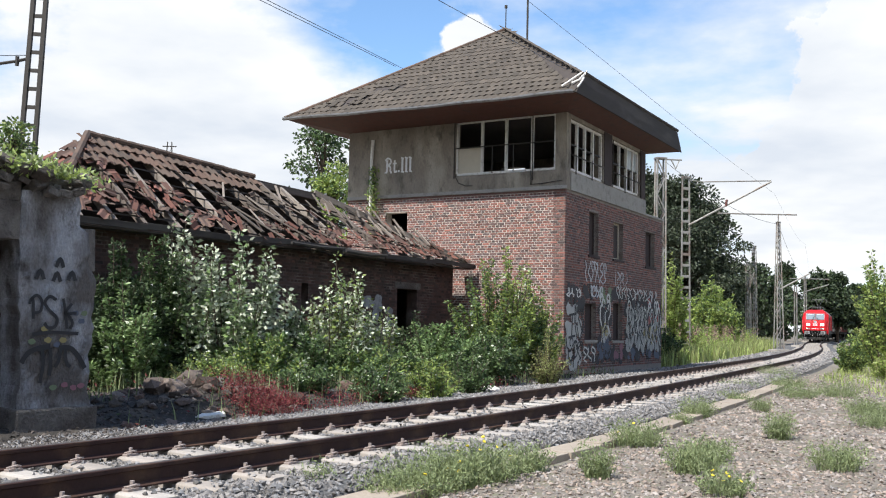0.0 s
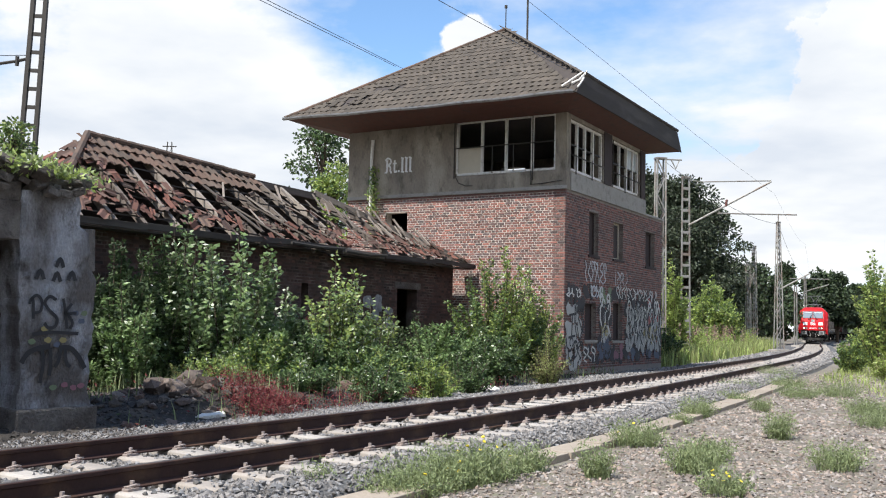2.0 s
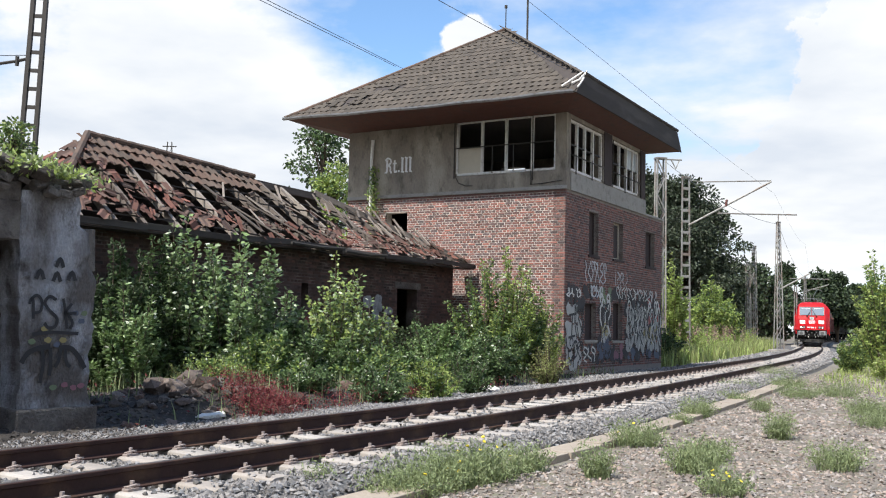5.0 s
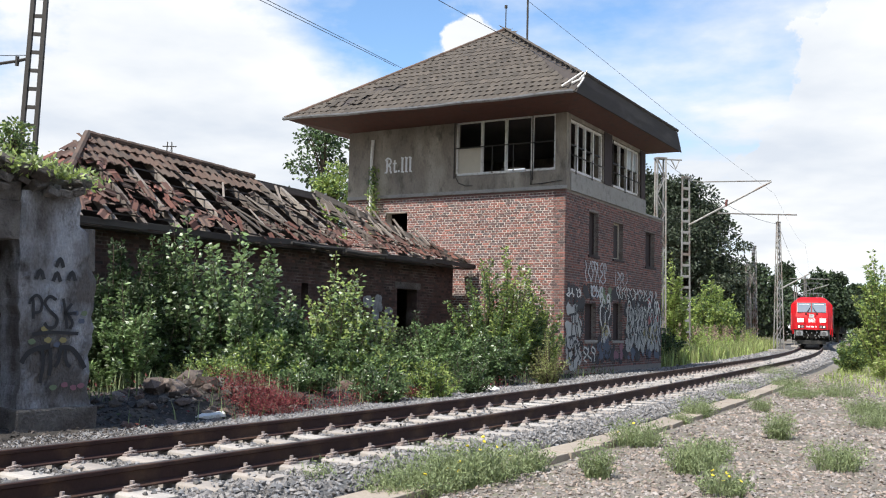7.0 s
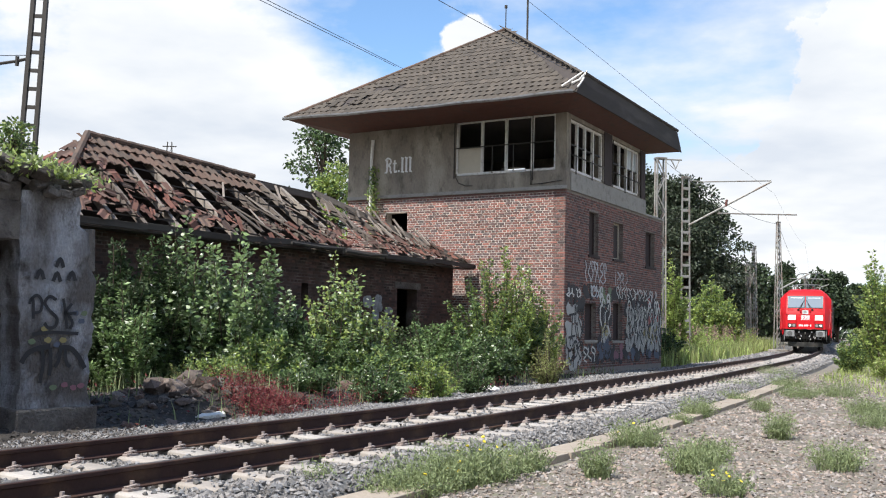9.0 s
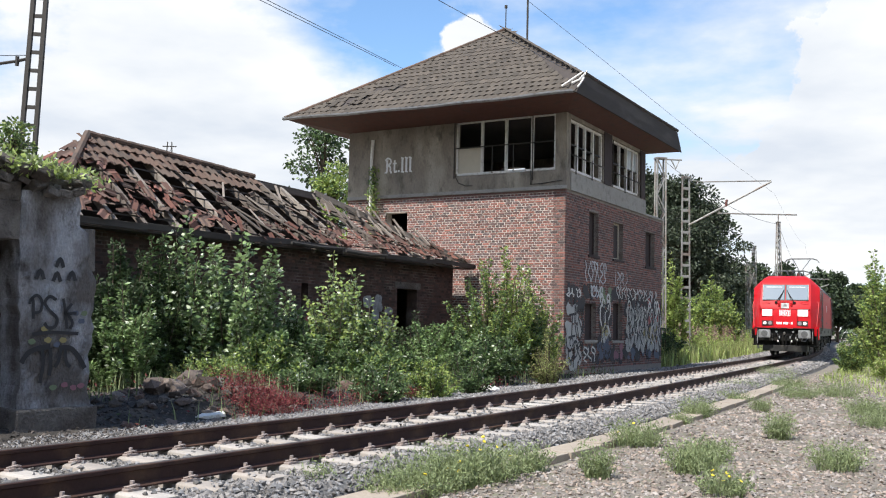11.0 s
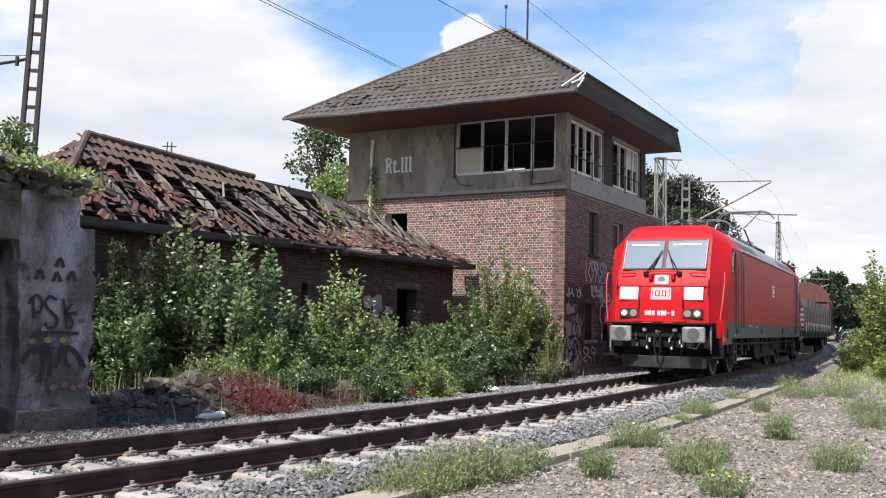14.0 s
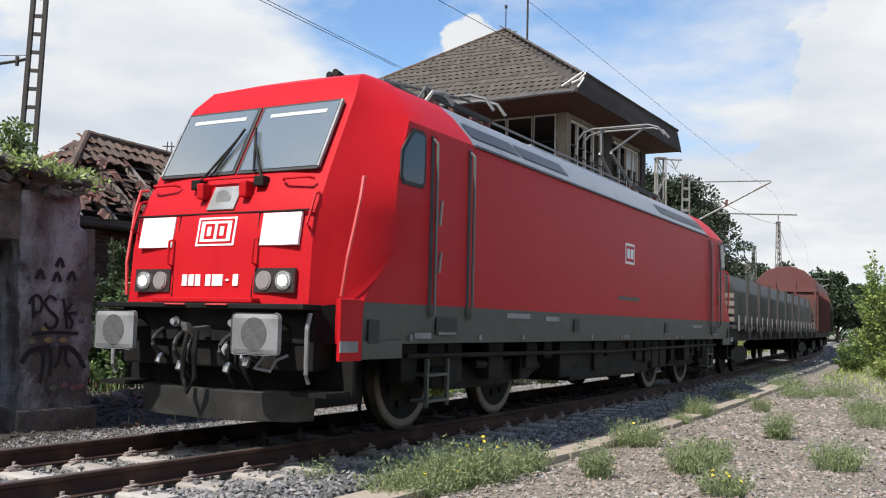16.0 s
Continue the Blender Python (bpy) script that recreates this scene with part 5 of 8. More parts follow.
        part("broken_edge", boxed(-s, s, -s * 0.8, s * 0.8, -s * 0.5, s * 0.5, s * 0.2, m=pose(x, rng.uniform(-0.1, 0.25), 2.74 + rng.uniform(-0.08, 0.26), rng.uniform(-30, 30), rng.uniform(-30, 30), rng.uniform(0, 180))), CONCRETE, hut)
    part("hanging_plaster", boxed(-0.1, 0.1, 0.05, 0.12, 1.75, 2.3, 0.02, m=pose(-0.02, 0, 0, 0, -3, 0)), CONCRETE, hut)
    # paint: tag PSK, arch and splashes
    put = lambda a, z, l: (a, -0.019 - l, z)
    def tag(strokes, w, mat, lift):
        part("spray_stroke", stroke_mesh(bmesh.new(), strokes, put, w, lift), mat, pier)
    K = SPRAY_BLACK
    tag([[(-0.92, 1.30), (-0.90, 1.36), (-0.87, 1.33), (-0.86, 1.12)], [(-0.90, 1.36), (-0.83, 1.41), (-0.76, 1.34), (-0.77, 1.22), (-0.85, 1.19)]], 0.038, K, 0.006)
    tag([[(-0.57, 1.36), (-0.66, 1.40), (-0.72, 1.32), (-0.65, 1.22), (-0.55, 1.13), (-0.57, 1.03), (-0.66, 1.01), (-0.71, 1.07)]], 0.042, K, 0.0062)
    tag([[(-0.48, 1.38), (-0.44, 1.2), (-0.41, 1.0)], [(-0.36, 1.32), (-0.45, 1.19), (-0.34, 1.2), (-0.29, 1.2)], [(-0.42, 1.2), (-0.34, 1.08), (-0.37, 1.0)]], 0.038, K, 0.0064)
    tag([[(-0.86, 0.93), (-0.6, 0.955), (-0.25, 0.94)]], 0.042, K, 0.0066)
    tag([[(-0.98, 0.58), (-0.9, 0.7), (-0.76, 0.76), (-0.62, 0.78)], [(-0.5, 0.76), (-0.36, 0.76), (-0.24, 0.66), (-0.14, 0.5)]], 0.065, K, 0.0068)
    tag([[(-0.72, 0.74), (-0.70, 0.55), (-0.73, 0.33)], [(-0.62, 0.76), (-0.60, 0.58), (-0.61, 0.42)], [(-0.47, 0.78), (-0.5, 0.6), (-0.55, 0.52)], [(-0.42, 0.78), (-0.4, 0.6), (-0.34, 0.52)]], 0.045, K, 0.007)
    for mat, spots in ((SPRAY_YELLOW, ((-0.65, 0.86), (-0.45, 0.86), (-0.7, 1.0))), (SPRAY_BLUE, ((-0.53, 0.8), (-0.3, 1.2), (-0.22, 1.1))), (SPRAY_PINK, ((-0.4, 0.3), (-0.28, 0.26), (-0.18, 0.28))), (SPRAY_GREEN, ((-0.55, 0.27), (-0.86, 0.84), (-0.18, 1.2)))):
        bm = bmesh.new()
        for i, (a, z) in enumerate(spots):
            blob(bm, a, z, 0.05, 0.035, put, rng, 0.0045 + 0.0001 * i)
        tagged(part("spray_patch", bm, mat, pier), kind="stuff")
    for a, z in ((-0.8, 1.66), (-0.58, 1.64), (-0.38, 1.66), (-0.55, 1.82)):
        bm = bmesh.new()
        stroke_mesh(bm, [[(a - 0.05, z - 0.05), (a, z + 0.06), (a + 0.05, z - 0.05)]], put, 0.05, 0.0072)
        part("spray_stroke", bm, SPRAY_BLACK, pier)
    putw = lambda a, z, l: (a, 0.742 - l, z)
    part("spray_stroke", stroke_mesh(bmesh.new(), [[(-1.5, 0.0), (-1.47, 0.9), (-1.3, 0.98), (-1.22, 0.8), (-1.42, 0.62), (-1.28, 0.55), (-1.15, 0.1)]], putw, 0.03, 0.0), SPRAY_WHITE, hut)


def build_rubble():
    rng = random.Random(41)
    meshes = []
    for k in range(6):
        bm = bmesh.new()
        bmesh.ops.create_icosphere(bm, subdivisions=1, radius=1.0)
        for v in bm.verts:
            v.co = Vector((v.co.x * 1.2, v.co.y * 0.9, v.co.z * 0.65)) * rng.uniform(0.65, 1.15)
        meshes.append(finish("rubble_lump", bm, RUBBLE))
    heap = thing("rubble_heap", Matrix.Identity(4), "heap of broken brick and concrete rubble beside the pier", "rubble")
    for i in range(210):
        x, y = rng.gauss(-3.7, 0.75), rng.gauss(15.0, 1.3)
        if near_line(x, y)[1] > -2.9:
            continue
        s = rng.uniform(0.04, 0.13) if i > 24 else rng.uniform(0.14, 0.26)
        ob = new("rubble_lump", meshes[i % 6])
        ob.parent = heap
        ob.matrix_local = pose(x, y, ground_z(x, y) + s * 0.3, rng.uniform(-25, 25), rng.uniform(-25, 25), rng.uniform(0, 360)) @ Matrix.Scale(s, 4)
    x, y = -3.35, 13.85
    mesh_thing("white_board", boxed(-0.24, 0.24, -0.09, 0.09, 0, 0.05, 0.008), WHITE, pose(x, y, ground_z(x, y) + 0.02, 8, -6, 25), "white painted board lying in the gravel", "board")
    bm = bmesh.new()
    rng2 = random.Random(2)
    bmesh.ops.create_icosphere(bm, subdivisions=2, radius=0.23)
    for v in bm.verts:
        v.co = Vector((v.co.x * 1.4, v.co.y * 0.8, v.co.z * 0.5)) * rng2.uniform(0.8, 1.15)
    x, y = 1.05, 21.3
    mesh_thing("plastic_bag", bm, WHITE, pose(x, y, ground_z(x, y) + 0.08), "crumpled white plastic bag under the bushes", "litter")


build_shed()
build_hut()
build_rubble()


# ---- the train ----
LOCO_LENGTH, PIVOT = 17.1, 3.83


def plan_row(xf, wf, xs, ws, z, zs, length):
    """One level of a cab-ended body: half outline, front to back; z at the front, zs along the side."""
    return [(xf, 0.0, z), (xf - 0.01, wf * 0.6, z), (xf - 0.05, wf, z), (xf - 0.30, min(wf + 0.13, ws - 0.02), (z + zs) / 2), (xs, ws, zs), (-2.05, ws, zs), (-2.95, ws, zs), (-length / 2, ws, zs)]


def bogie(parent, x, wheels):
    b = new("bogie")
    b.parent = parent
    b.matrix_local = pose(x, 0, 0)
    for side in (-1, 1):
        part("side_frame", prism(bmesh.new(), [(-2.0, 0.62), (-1.7, 0.82), (-0.7, 0.72), (0.7, 0.72), (1.7, 0.82), (2.0, 0.62), (1.6, 0.5), (0.7, 0.42), (-0.7, 0.42), (-1.6, 0.5)], "y", side * 1.0, side * 1.12, 0.015), BLACK, b)
        for k in (-1.18, 1.18):
            part("axle_box", boxed(k - 0.16, k + 0.16, min(side * 1.12, side * 1.24), max(side * 1.12, side * 1.24), 0.48, 0.78, 0.03), BLACK, b)
            part("spring", rod(bmesh.new(), [(k, side * 1.1, 0.78), (k, side * 1.1, 1.0)], 0.11, 10), BLACK, b)
        part("damper", rod(bmesh.new(), [(-0.6, side * 1.2, 0.65), (0.35, side * 1.25, 0.72)], 0.05, 8), BLACK, b)
        part("sand_pipe", rod(bmesh.new(), [(1.95, side * 0.8, 0.75), (2.02, side * 0.78, 0.3), (1.93, side * 0.76, 0.12)], 0.022, 6), BLACK, b)
    part("cross_beam", boxed(-0.35, 0.35, -1.0, 1.0, 0.45, 0.75, 0.03), BLACK, b)
    for k in (-1.18, 1.18):
        axle = new("wheelset")
        axle.parent = b
        axle.matrix_local = pose(k, 0, 0.61)
        part("axle", rod(bmesh.new(), [(0, -1.0, 0), (0, 1.0, 0)], 0.09, 10), BLACK, axle)
        for side in (-1, 1):
            bm = bmesh.new()
            disc(bm, (0, 0), 0.61, "y", side * 0.69, side * 0.80, 36)
            disc(bm, (0, 0), 0.64, "y", side * 0.665, side * 0.69, 36)
            disc(bm, (0, 0), 0.15, "y", side * 0.80, side * 0.86, 14)
            for j in range(8):
                t = j * math.tau / 8
                disc(bm, (0.34 * math.cos(t), 0.34 * math.sin(t)), 0.045, "y", side * 0.80, side * 0.825, 8)
            part("wheel", bm, BLACK, axle)
        for side in (-1, 1):
            bm = bmesh.new()
            ring = []
            for j in range(40):
                t = j * math.tau / 40
                ring.append([bm.verts.new((r * math.cos(t), side * y, r * math.sin(t))) for r, y in ((0.50, 0.803), (0.57, 0.808), (0.614, 0.797), (0.614, 0.70))])
            for j in range(40):
                for k2 in range(3):
                    bm.faces.new((ring[j][k2], ring[(j + 1) % 40][k2], ring[(j + 1) % 40][k2 + 1], ring[j][k2 + 1]))
            part("tyre", bm, TYRE, axle)
        wheels.append((axle, x + k, 0.61, Vector((k, 0, 0.61))))
    return b


def buffer_pair(parent, x, fwd, loco=True):
    for side in (-1, 1):
        y = 0.865 * side
        buf = new("buffer")
        buf.parent = parent
        buf.matrix_local = pose(x, y, 1.05, 0, 0, 0 if fwd > 0 else 180)
        part("buffer_plate", boxed(-0.055, 0.0, -0.265 if loco else -0.24, 0.265 if loco else 0.24, -0.185, 0.185, 0.05), BUFFER, buf, "scuffed grey buffer plate")
        part("grease_spot", disc(bmesh.new(), (0, 0), 0.145, "x", -0.002, 0.002, 22), GREASE, buf)
        part("buffer_shaft", rod(bmesh.new(), [(-0.62, 0, 0), (-0.3, 0, 0), (-0.05, 0, 0)], 0.11, 12), BLACK, buf)


def pantograph(parent, x, raised):
    pan = new("pantograph")
    pan.parent = parent
    pan.matrix_local = pose(x, 0, 3.83)
    part("base_frame", box(box(bmesh.new(), -0.9, 0.9, -0.55, -0.48, 0.15, 0.21), -0.9, 0.9, 0.48, 0.55, 0.15, 0.21), MAST_DARK, pan)
    for a in (-0.8, 0.8):
        for b in (-0.5, 0.5):
            part("insulator", rod(bmesh.new(), [(a, b, -0.05), (a, b, 0.15)], 0.06, 8), WAGON_RED, pan)
    if raised:
        knee, topp = Vector((0.95, 0, 0.85)), Vector((-0.15, 0, 1.55))
    else:
        knee, topp = Vector((1.3, 0, 0.30)), Vector((-0.3, 0, 0.36))
    for b in (-0.3, 0.3):
        part("lower_arm" if b < 0 else "guide_rod", rod(bmesh.new(), [(-0.6, b * 0.6, 0.2), knee + Vector((0, b * 0.4, 0))], 0.03, 6), PANTO, pan)
        part("upper_arm", rod(bmesh.new(), [knee + Vector((0, b * 0.3, 0)), topp + Vector((0, b * 1.6, 0))], 0.022, 6), PANTO, pan)
    for dx in (-0.18, 0.18):
        part("contact_strip", rod(bmesh.new(), [topp + Vector((dx, y, z)) for y, z in ((-0.95, -0.22), (-0.82, -0.05), (-0.6, 0.02), (0.6, 0.02), (0.82, -0.05), (0.95, -0.22))], 0.024, 6), PANTO, pan)
    part("head_bar", rod(bmesh.new(), [topp + Vector((-0.18, 0.45, 0)), topp + Vector((0.18, 0.45, 0)), topp + Vector((0.18, -0.45, 0)), topp + Vector((-0.18, -0.45, 0))], 0.018, 5), PANTO, pan)


def build_loco():
    loco = thing("locomotive", Matrix.Identity(4), "red electric locomotive with grey lower band and lit headlamps", "locomotive")
    L = LOCO_LENGTH
    rows = [plan_row(xf, wf, xs, ws, z, zs, L) for xf, wf, xs, ws, z, zs in (
        (-0.36, 1.13, -0.80, 1.45, 0.97, 0.97), (-0.36, 1.13, -0.80, 1.475, 1.30, 1.36), (-0.37, 1.13, -0.81, 1.475, 1.37, 1.40), (-0.40, 1.125, -1.28, 1.475, 1.86, 1.86), (-0.46, 1.12, -1.30, 1.475, 2.20, 2.20),
        (-0.575, 1.115, -1.32, 1.475, 2.42, 2.42), (-0.68, 1.10, -1.34, 1.475, 2.62, 2.60), (-1.06, 1.085, -1.52, 1.47, 3.355, 3.19), (-1.12, 1.07, -1.6, 1.40, 3.45, 3.29), (-1.31, 0.97, -1.68, 1.20, 3.66, 3.52), (-1.6, 0.83, -1.9, 1.02, 3.77, 3.68), (-1.95, 0.7, -2.02, 0.75, 3.80, 3.78))]
    bm = bmesh.new()
    grid = []
    for r in rows:
        half = r + [(-L - x, y, z) for x, y, z in reversed(r[:-1])]
        full = half + [(x, -y, z) for x, y, z in reversed(half[1:-1])]
        grid.append([bm.verts.new(p) for p in full])
    n = len(grid[0])
    for j in range(len(grid) - 1):
        for i in range(n):
            f = bm.faces.new((grid[j][i], grid[j][(i + 1) % n], grid[j + 1][(i + 1) % n], grid[j + 1][i]))
            c = f.calc_center_median()
            side = -L + 0.82 < c.x < -0.82
            mid = -L + 3.0 < c.x < -2.9
            f.material_index = 3 if (j == 0 and (c.x > -0.6 or c.x < -L + 0.6)) else 1 if (j == 0 and side) else 2 if (j >= 7 and mid) else 0
    f = bm.faces.new(grid[-1])
    f.material_index = 2
    f = bm.faces.new(grid[0][::-1])
    f.material_index = 3
    bmesh.ops.recalc_face_normals(bm, faces=bm.faces)
    body = part("body", bm, [LOCO_RED, LOCO_GREY, ROOF_ALU, BLACK], loco, "glossy traffic-red body", smooth=True)
    body.data.set_sharp_from_angle(angle=radians(24))
    # both ends carry the same fittings
    for end in (0, 1):
        E = Matrix.Identity(4) if end == 0 else Matrix.Translation((-L, 0, 0)) @ pose(0, 0, 0, 0, 0, 180)
        cab = new("cab_front")
        cab.parent = loco
        cab.matrix_local = E
        def sheet(name, pts, mat, lift=0.012, label="", parent=cab):
            """A thin plate through four corners, set proud of the body."""
            q = [Vector(p) for p in pts]
            nrm = (q[1] - q[0]).cross(q[2] - q[0]).normalized()
            if nrm.x < 0:
                nrm = -nrm
            b2 = bmesh.new()
            lo, hi = [b2.verts.new(p + nrm * (lift - 0.03)) for p in q], [b2.verts.new(p + nrm * lift) for p in q]
            b2.faces.new(hi)
            for i in range(4):
                b2.faces.new((lo[i], lo[(i + 1) % 4], hi[(i + 1) % 4], hi[i]))
            bmesh.ops.recalc_face_normals(b2, faces=b2.faces)
            return part(name, b2, mat, parent, label)
        def fx(z):
            return float(np.interp(z, (0.8, 1.36, 1.86, 2.2, 2.42, 2.62, 3.355), (-0.36, -0.37, -0.40, -0.46, -0.575, -0.68, -1.06)))
        def fq(y0, y1, z0, z1):
            return [(fx(z0), y0, z0), (fx(z0), y1, z0), (fx(z1), y1, z1), (fx(z1), y0, z1)]
        # windscreens in a pale surround
        for s in (-1, 1):
            a, b = 0.05 * s, 0.975 * s
            ws = sheet("windscreen_surround", fq(0.012 * s, 1.0 * s, 2.60, 3.35), RUBBER, 0.014)
            sheet("windscreen", fq(a, b, 2.63, 3.325), CAB_GLASS, 0.02, "sky-reflecting windscreen", ws)
            sheet("sun_blind", fq(0.16 * s, 0.86 * s, 3.205, 3.245), BLIND, 0.024, "pale sun blind behind the screen", ws)
            sheet("seal_strip", fq(0.985 * s, 1.012 * s, 2.62, 3.34), BUFFER, 0.024, "", ws)
            # wiper
            p0, p1, p2 = Vector((fx(2.52) + 0.05, 0.40 * s, 2.52)), Vector((fx(2.95) + 0.07, 0.13 * s, 2.95)), Vector((fx(3.1) + 0.07, 0.07 * s, 3.1))
            wp = part("wiper", rod(bmesh.new(), [p0, p1], 0.014, 5), BLACK, cab)
            part("wiper_blade", rod(bmesh.new(), [Vector((fx(2.62) + 0.055, 0.26 * s, 2.62)), p2], 0.014, 5), BLACK, wp)
            part("wiper_base", boxed(-0.05, 0.06, -0.06, 0.06, -0.05, 0.05, 0.015, m=pose(fx(2.5) + 0.03, 0.40 * s, 2.5)), BLACK, cab)
            sheet("white_panel", fq(0.555 * s, 1.0 * s, 1.865, 2.17), LOCO_WHITE, 0.006, "white signal panel")
            lamp = sheet("lamp_housing", fq(0.53 * s, 1.0 * s, 1.425, 1.65), LAMP_GLASS, 0.008)
            for y, mat, nm in ((0.875 * s, LAMP_ON if end == 0 else LENS, "headlamp"), (0.65 * s, LENS, "tail_lamp")):
                d = part(nm, disc(disc(bmesh.new(), (y, 1.535), 0.09, "x", fx(1.5) - 0.02, fx(1.5) + 0.022, 20), (y, 1.535), 0.075, "x", fx(1.5) + 0.022, fx(1.5) + 0.03, 20), LENS if nm == "headlamp" else TAIL_GLASS, lamp)
                if mat is LAMP_ON:
                    part("bulb", disc(bmesh.new(), (y, 1.535), 0.05, "x", fx(1.5) + 0.03, fx(1.5) + 0.036, 16), LAMP_ON, lamp, "glowing lamp")
            # grab rails
            part("grab_rail", rod(bmesh.new(), [(fx(2.5) + 0.02, 0.66 * s, 2.50), (fx(2.5) + 0.07, 0.7 * s, 2.51), (fx(2.5) + 0.07, 0.98 * s, 2.51), (fx(2.5) + 0.02, 1.02 * s, 2.50)], 0.014, 6), LOCO_RED, cab)
            part("grab_rail", rod(bmesh.new(), [(fx(1.7), 0.53 * s, 1.68), (fx(1.7) + 0.06, 0.53 * s, 1.70), (fx(1.9) + 0.06, 0.53 * s, 1.92), (fx(1.9), 0.53 * s, 1.94)], 0.014, 6), LOCO_RED, cab)
            part("grab_rail", rod(bmesh.new(), [(fx(2.0) - 0.04, 1.08 * s, 2.02), (fx(2.0) + 0.03, 1.10 * s, 2.05), (fx(2.3) + 0.01, 1.11 * s, 2.34), (fx(2.3) - 0.06, 1.10 * s, 2.36)], 0.014, 6), LOCO_RED, cab)
            part("corner_rail", rod(bmesh.new(), [(-0.60, 1.36 * s, 1.40), (-0.62, 1.40 * s, 1.75), (-0.74, 1.44 * s, 2.3), (-0.80, 1.43 * s, 2.52), (-0.88, 1.40 * s, 2.53)], 0.018, 6), LOCO_PINK, cab)
            part("red_cap", boxed(-0.08, 0.1, -0.045, 0.045, -0.09, 0.07, 0.02, m=pose(fx(2.42) + 0.02, 0.27 * s, 2.43)), LOCO_RED, cab)
        part("grab_rail", rod(bmesh.new(), [(fx(2.53) + 0.0, -0.36, 2.54), (fx(2.53) + 0.06, -0.33, 2.55), (fx(2.53) + 0.06, 0.33, 2.55), (fx(2.53), 0.36, 2.54)], 0.014, 6), LOCO_RED, cab)
        hl = sheet("top_lamp", fq(-0.17, 0.17, 2.22, 2.46), BUFFER, 0.02)
        part("lens", disc(bmesh.new(), (0.0, 2.335), 0.09, "x", fx(2.33) + 0.005, fx(2.33) + 0.035, 18), LENS, hl)
        # badge drawn as plain shapes: white plate, red frame, two red bars
        badge = sheet("badge", fq(-0.24, 0.24, 1.87, 2.15), LOCO_WHITE, 0.006, "white plate badge with red frame")
        sheet("badge_field", fq(-0.215, 0.215, 1.89, 2.13), LOCO_RED, 0.009, parent=badge)
        sheet("badge_field", fq(-0.19, 0.19, 1.91, 2.11), LOCO_WHITE, 0.012, parent=badge)
        for a, b in ((-0.14, -0.02), (0.02, 0.14)):
            sheet("badge_mark", fq(a, b, 1.935, 2.085), LOCO_RED, 0.015, parent=badge)
            sheet("badge_mark", fq(a + 0.035, b - 0.035, 1.965, 2.055), LOCO_WHITE, 0.018, parent=badge)
        # running number as plain bars
        for a, b in [(c, c + 0.065) for c in (-0.37, -0.285, -0.20, -0.07, 0.015, 0.08, 0.27)]:
            sheet("number_bar", fq(a, b, 1.485, 1.595), LOCO_WHITE, 0.008)
        sheet("number_bar", fq(0.18, 0.22, 1.53, 1.55), LOCO_WHITE, 0.008)
        # panel joints
        for y in (-0.5, 0.5):
            sheet("panel_joint", fq(y - 0.004, y + 0.004, 1.38, 2.18), BLACK, 0.003)
        sheet("panel_joint", fq(-1.1, 1.1, 2.185, 2.197), BLACK, 0.003)
        # buffer beam, steps, couplings and plough
        part("step_edge", boxed(-0.5, -0.22, -1.36, 1.22, 1.27, 1.32, 0.01), BLACK, cab)
        part("front_step", boxed(-0.26, -0.20, 0.10, 0.36, 1.30, 1.315, 0.004), LOCO_PINK, cab)
        part("front_step", boxed(-0.26, -0.20, -0.42, -0.16, 1.30, 1.315, 0.004), LOCO_PINK, cab)
        part("lower_lip", boxed(-0.36, -0.24, -0.62, 0.62, 1.325, 1.37, 0.01), LOCO_RED, cab)
        part("buffer_beam", boxed(-0.75, -0.42, -1.2, 1.2, 0.72, 1.28, 0.02), BLACK, cab)
        buffer_pair(cab, 0.0, 1)
        for s in (-1, 1):
            part("corner_skirt", boxed(-0.79, -0.44, min(1.435 * s, 1.472 * s), max(1.435 * s, 1.472 * s), 0.82, 1.38 if s > 0 else 1.26, 0.01), LOCO_RED if s > 0 else BLACK, cab)
            part("apron", boxed(-1.5, -0.79, min(1.435 * s, 1.474 * s), max(1.435 * s, 1.474 * s), 0.83, 1.0, 0.008), LOCO_GREY, cab)
            part("plate", boxed(-0.72, -0.44, 1.473 * s - 0.005, 1.473 * s + 0.005, 0.90, 1.0), BUFFER, cab)
            part("step_post", rod(bmesh.new(), [(-0.36, 1.2 * s, 0.62), (-0.32, 1.2 * s, 0.7), (-0.32, 1.2 * s, 1.1), (-0.36, 1.2 * s, 1.24)], 0.022, 7), BUFFER, cab)
            part("step", boxed(-0.75, -0.36, min(1.0 * s, 1.4 * s), max(1.0 * s, 1.4 * s), 0.50, 0.54), BLACK, cab)
            part("step_back", boxed(-0.78, -0.73, min(0.95 * s, 1.42 * s), max(0.95 * s, 1.42 * s), 0.5, 1.3), BLACK, cab)
            for k, (y, z, drop, bulge) in enumerate(((0.22, 0.98, 0.48, 0.10), (0.33, 1.06, 0.40, 0.16), (0.47, 0.94, 0.44, 0.12), (0.58, 1.08, 0.34, 0.18))):
                if s < 0 and k == 2:
                    continue
                hose = []
                for q in range(9):
                    ang = math.pi * (0.5 + q / 8)
                    hose.append((-0.40 - 0.02 * q + bulge * 1.6 * math.sin(math.pi * q / 8), (y + 0.05 * math.cos(ang) * (1 if k % 2 else -1)) * s, z - drop * (q / 8) ** 1.1))
                part("brake_hose", rod(bmesh.new(), hose, 0.022, 7), RUBBER, cab)
                tap = hose[6 if k % 2 else 1]
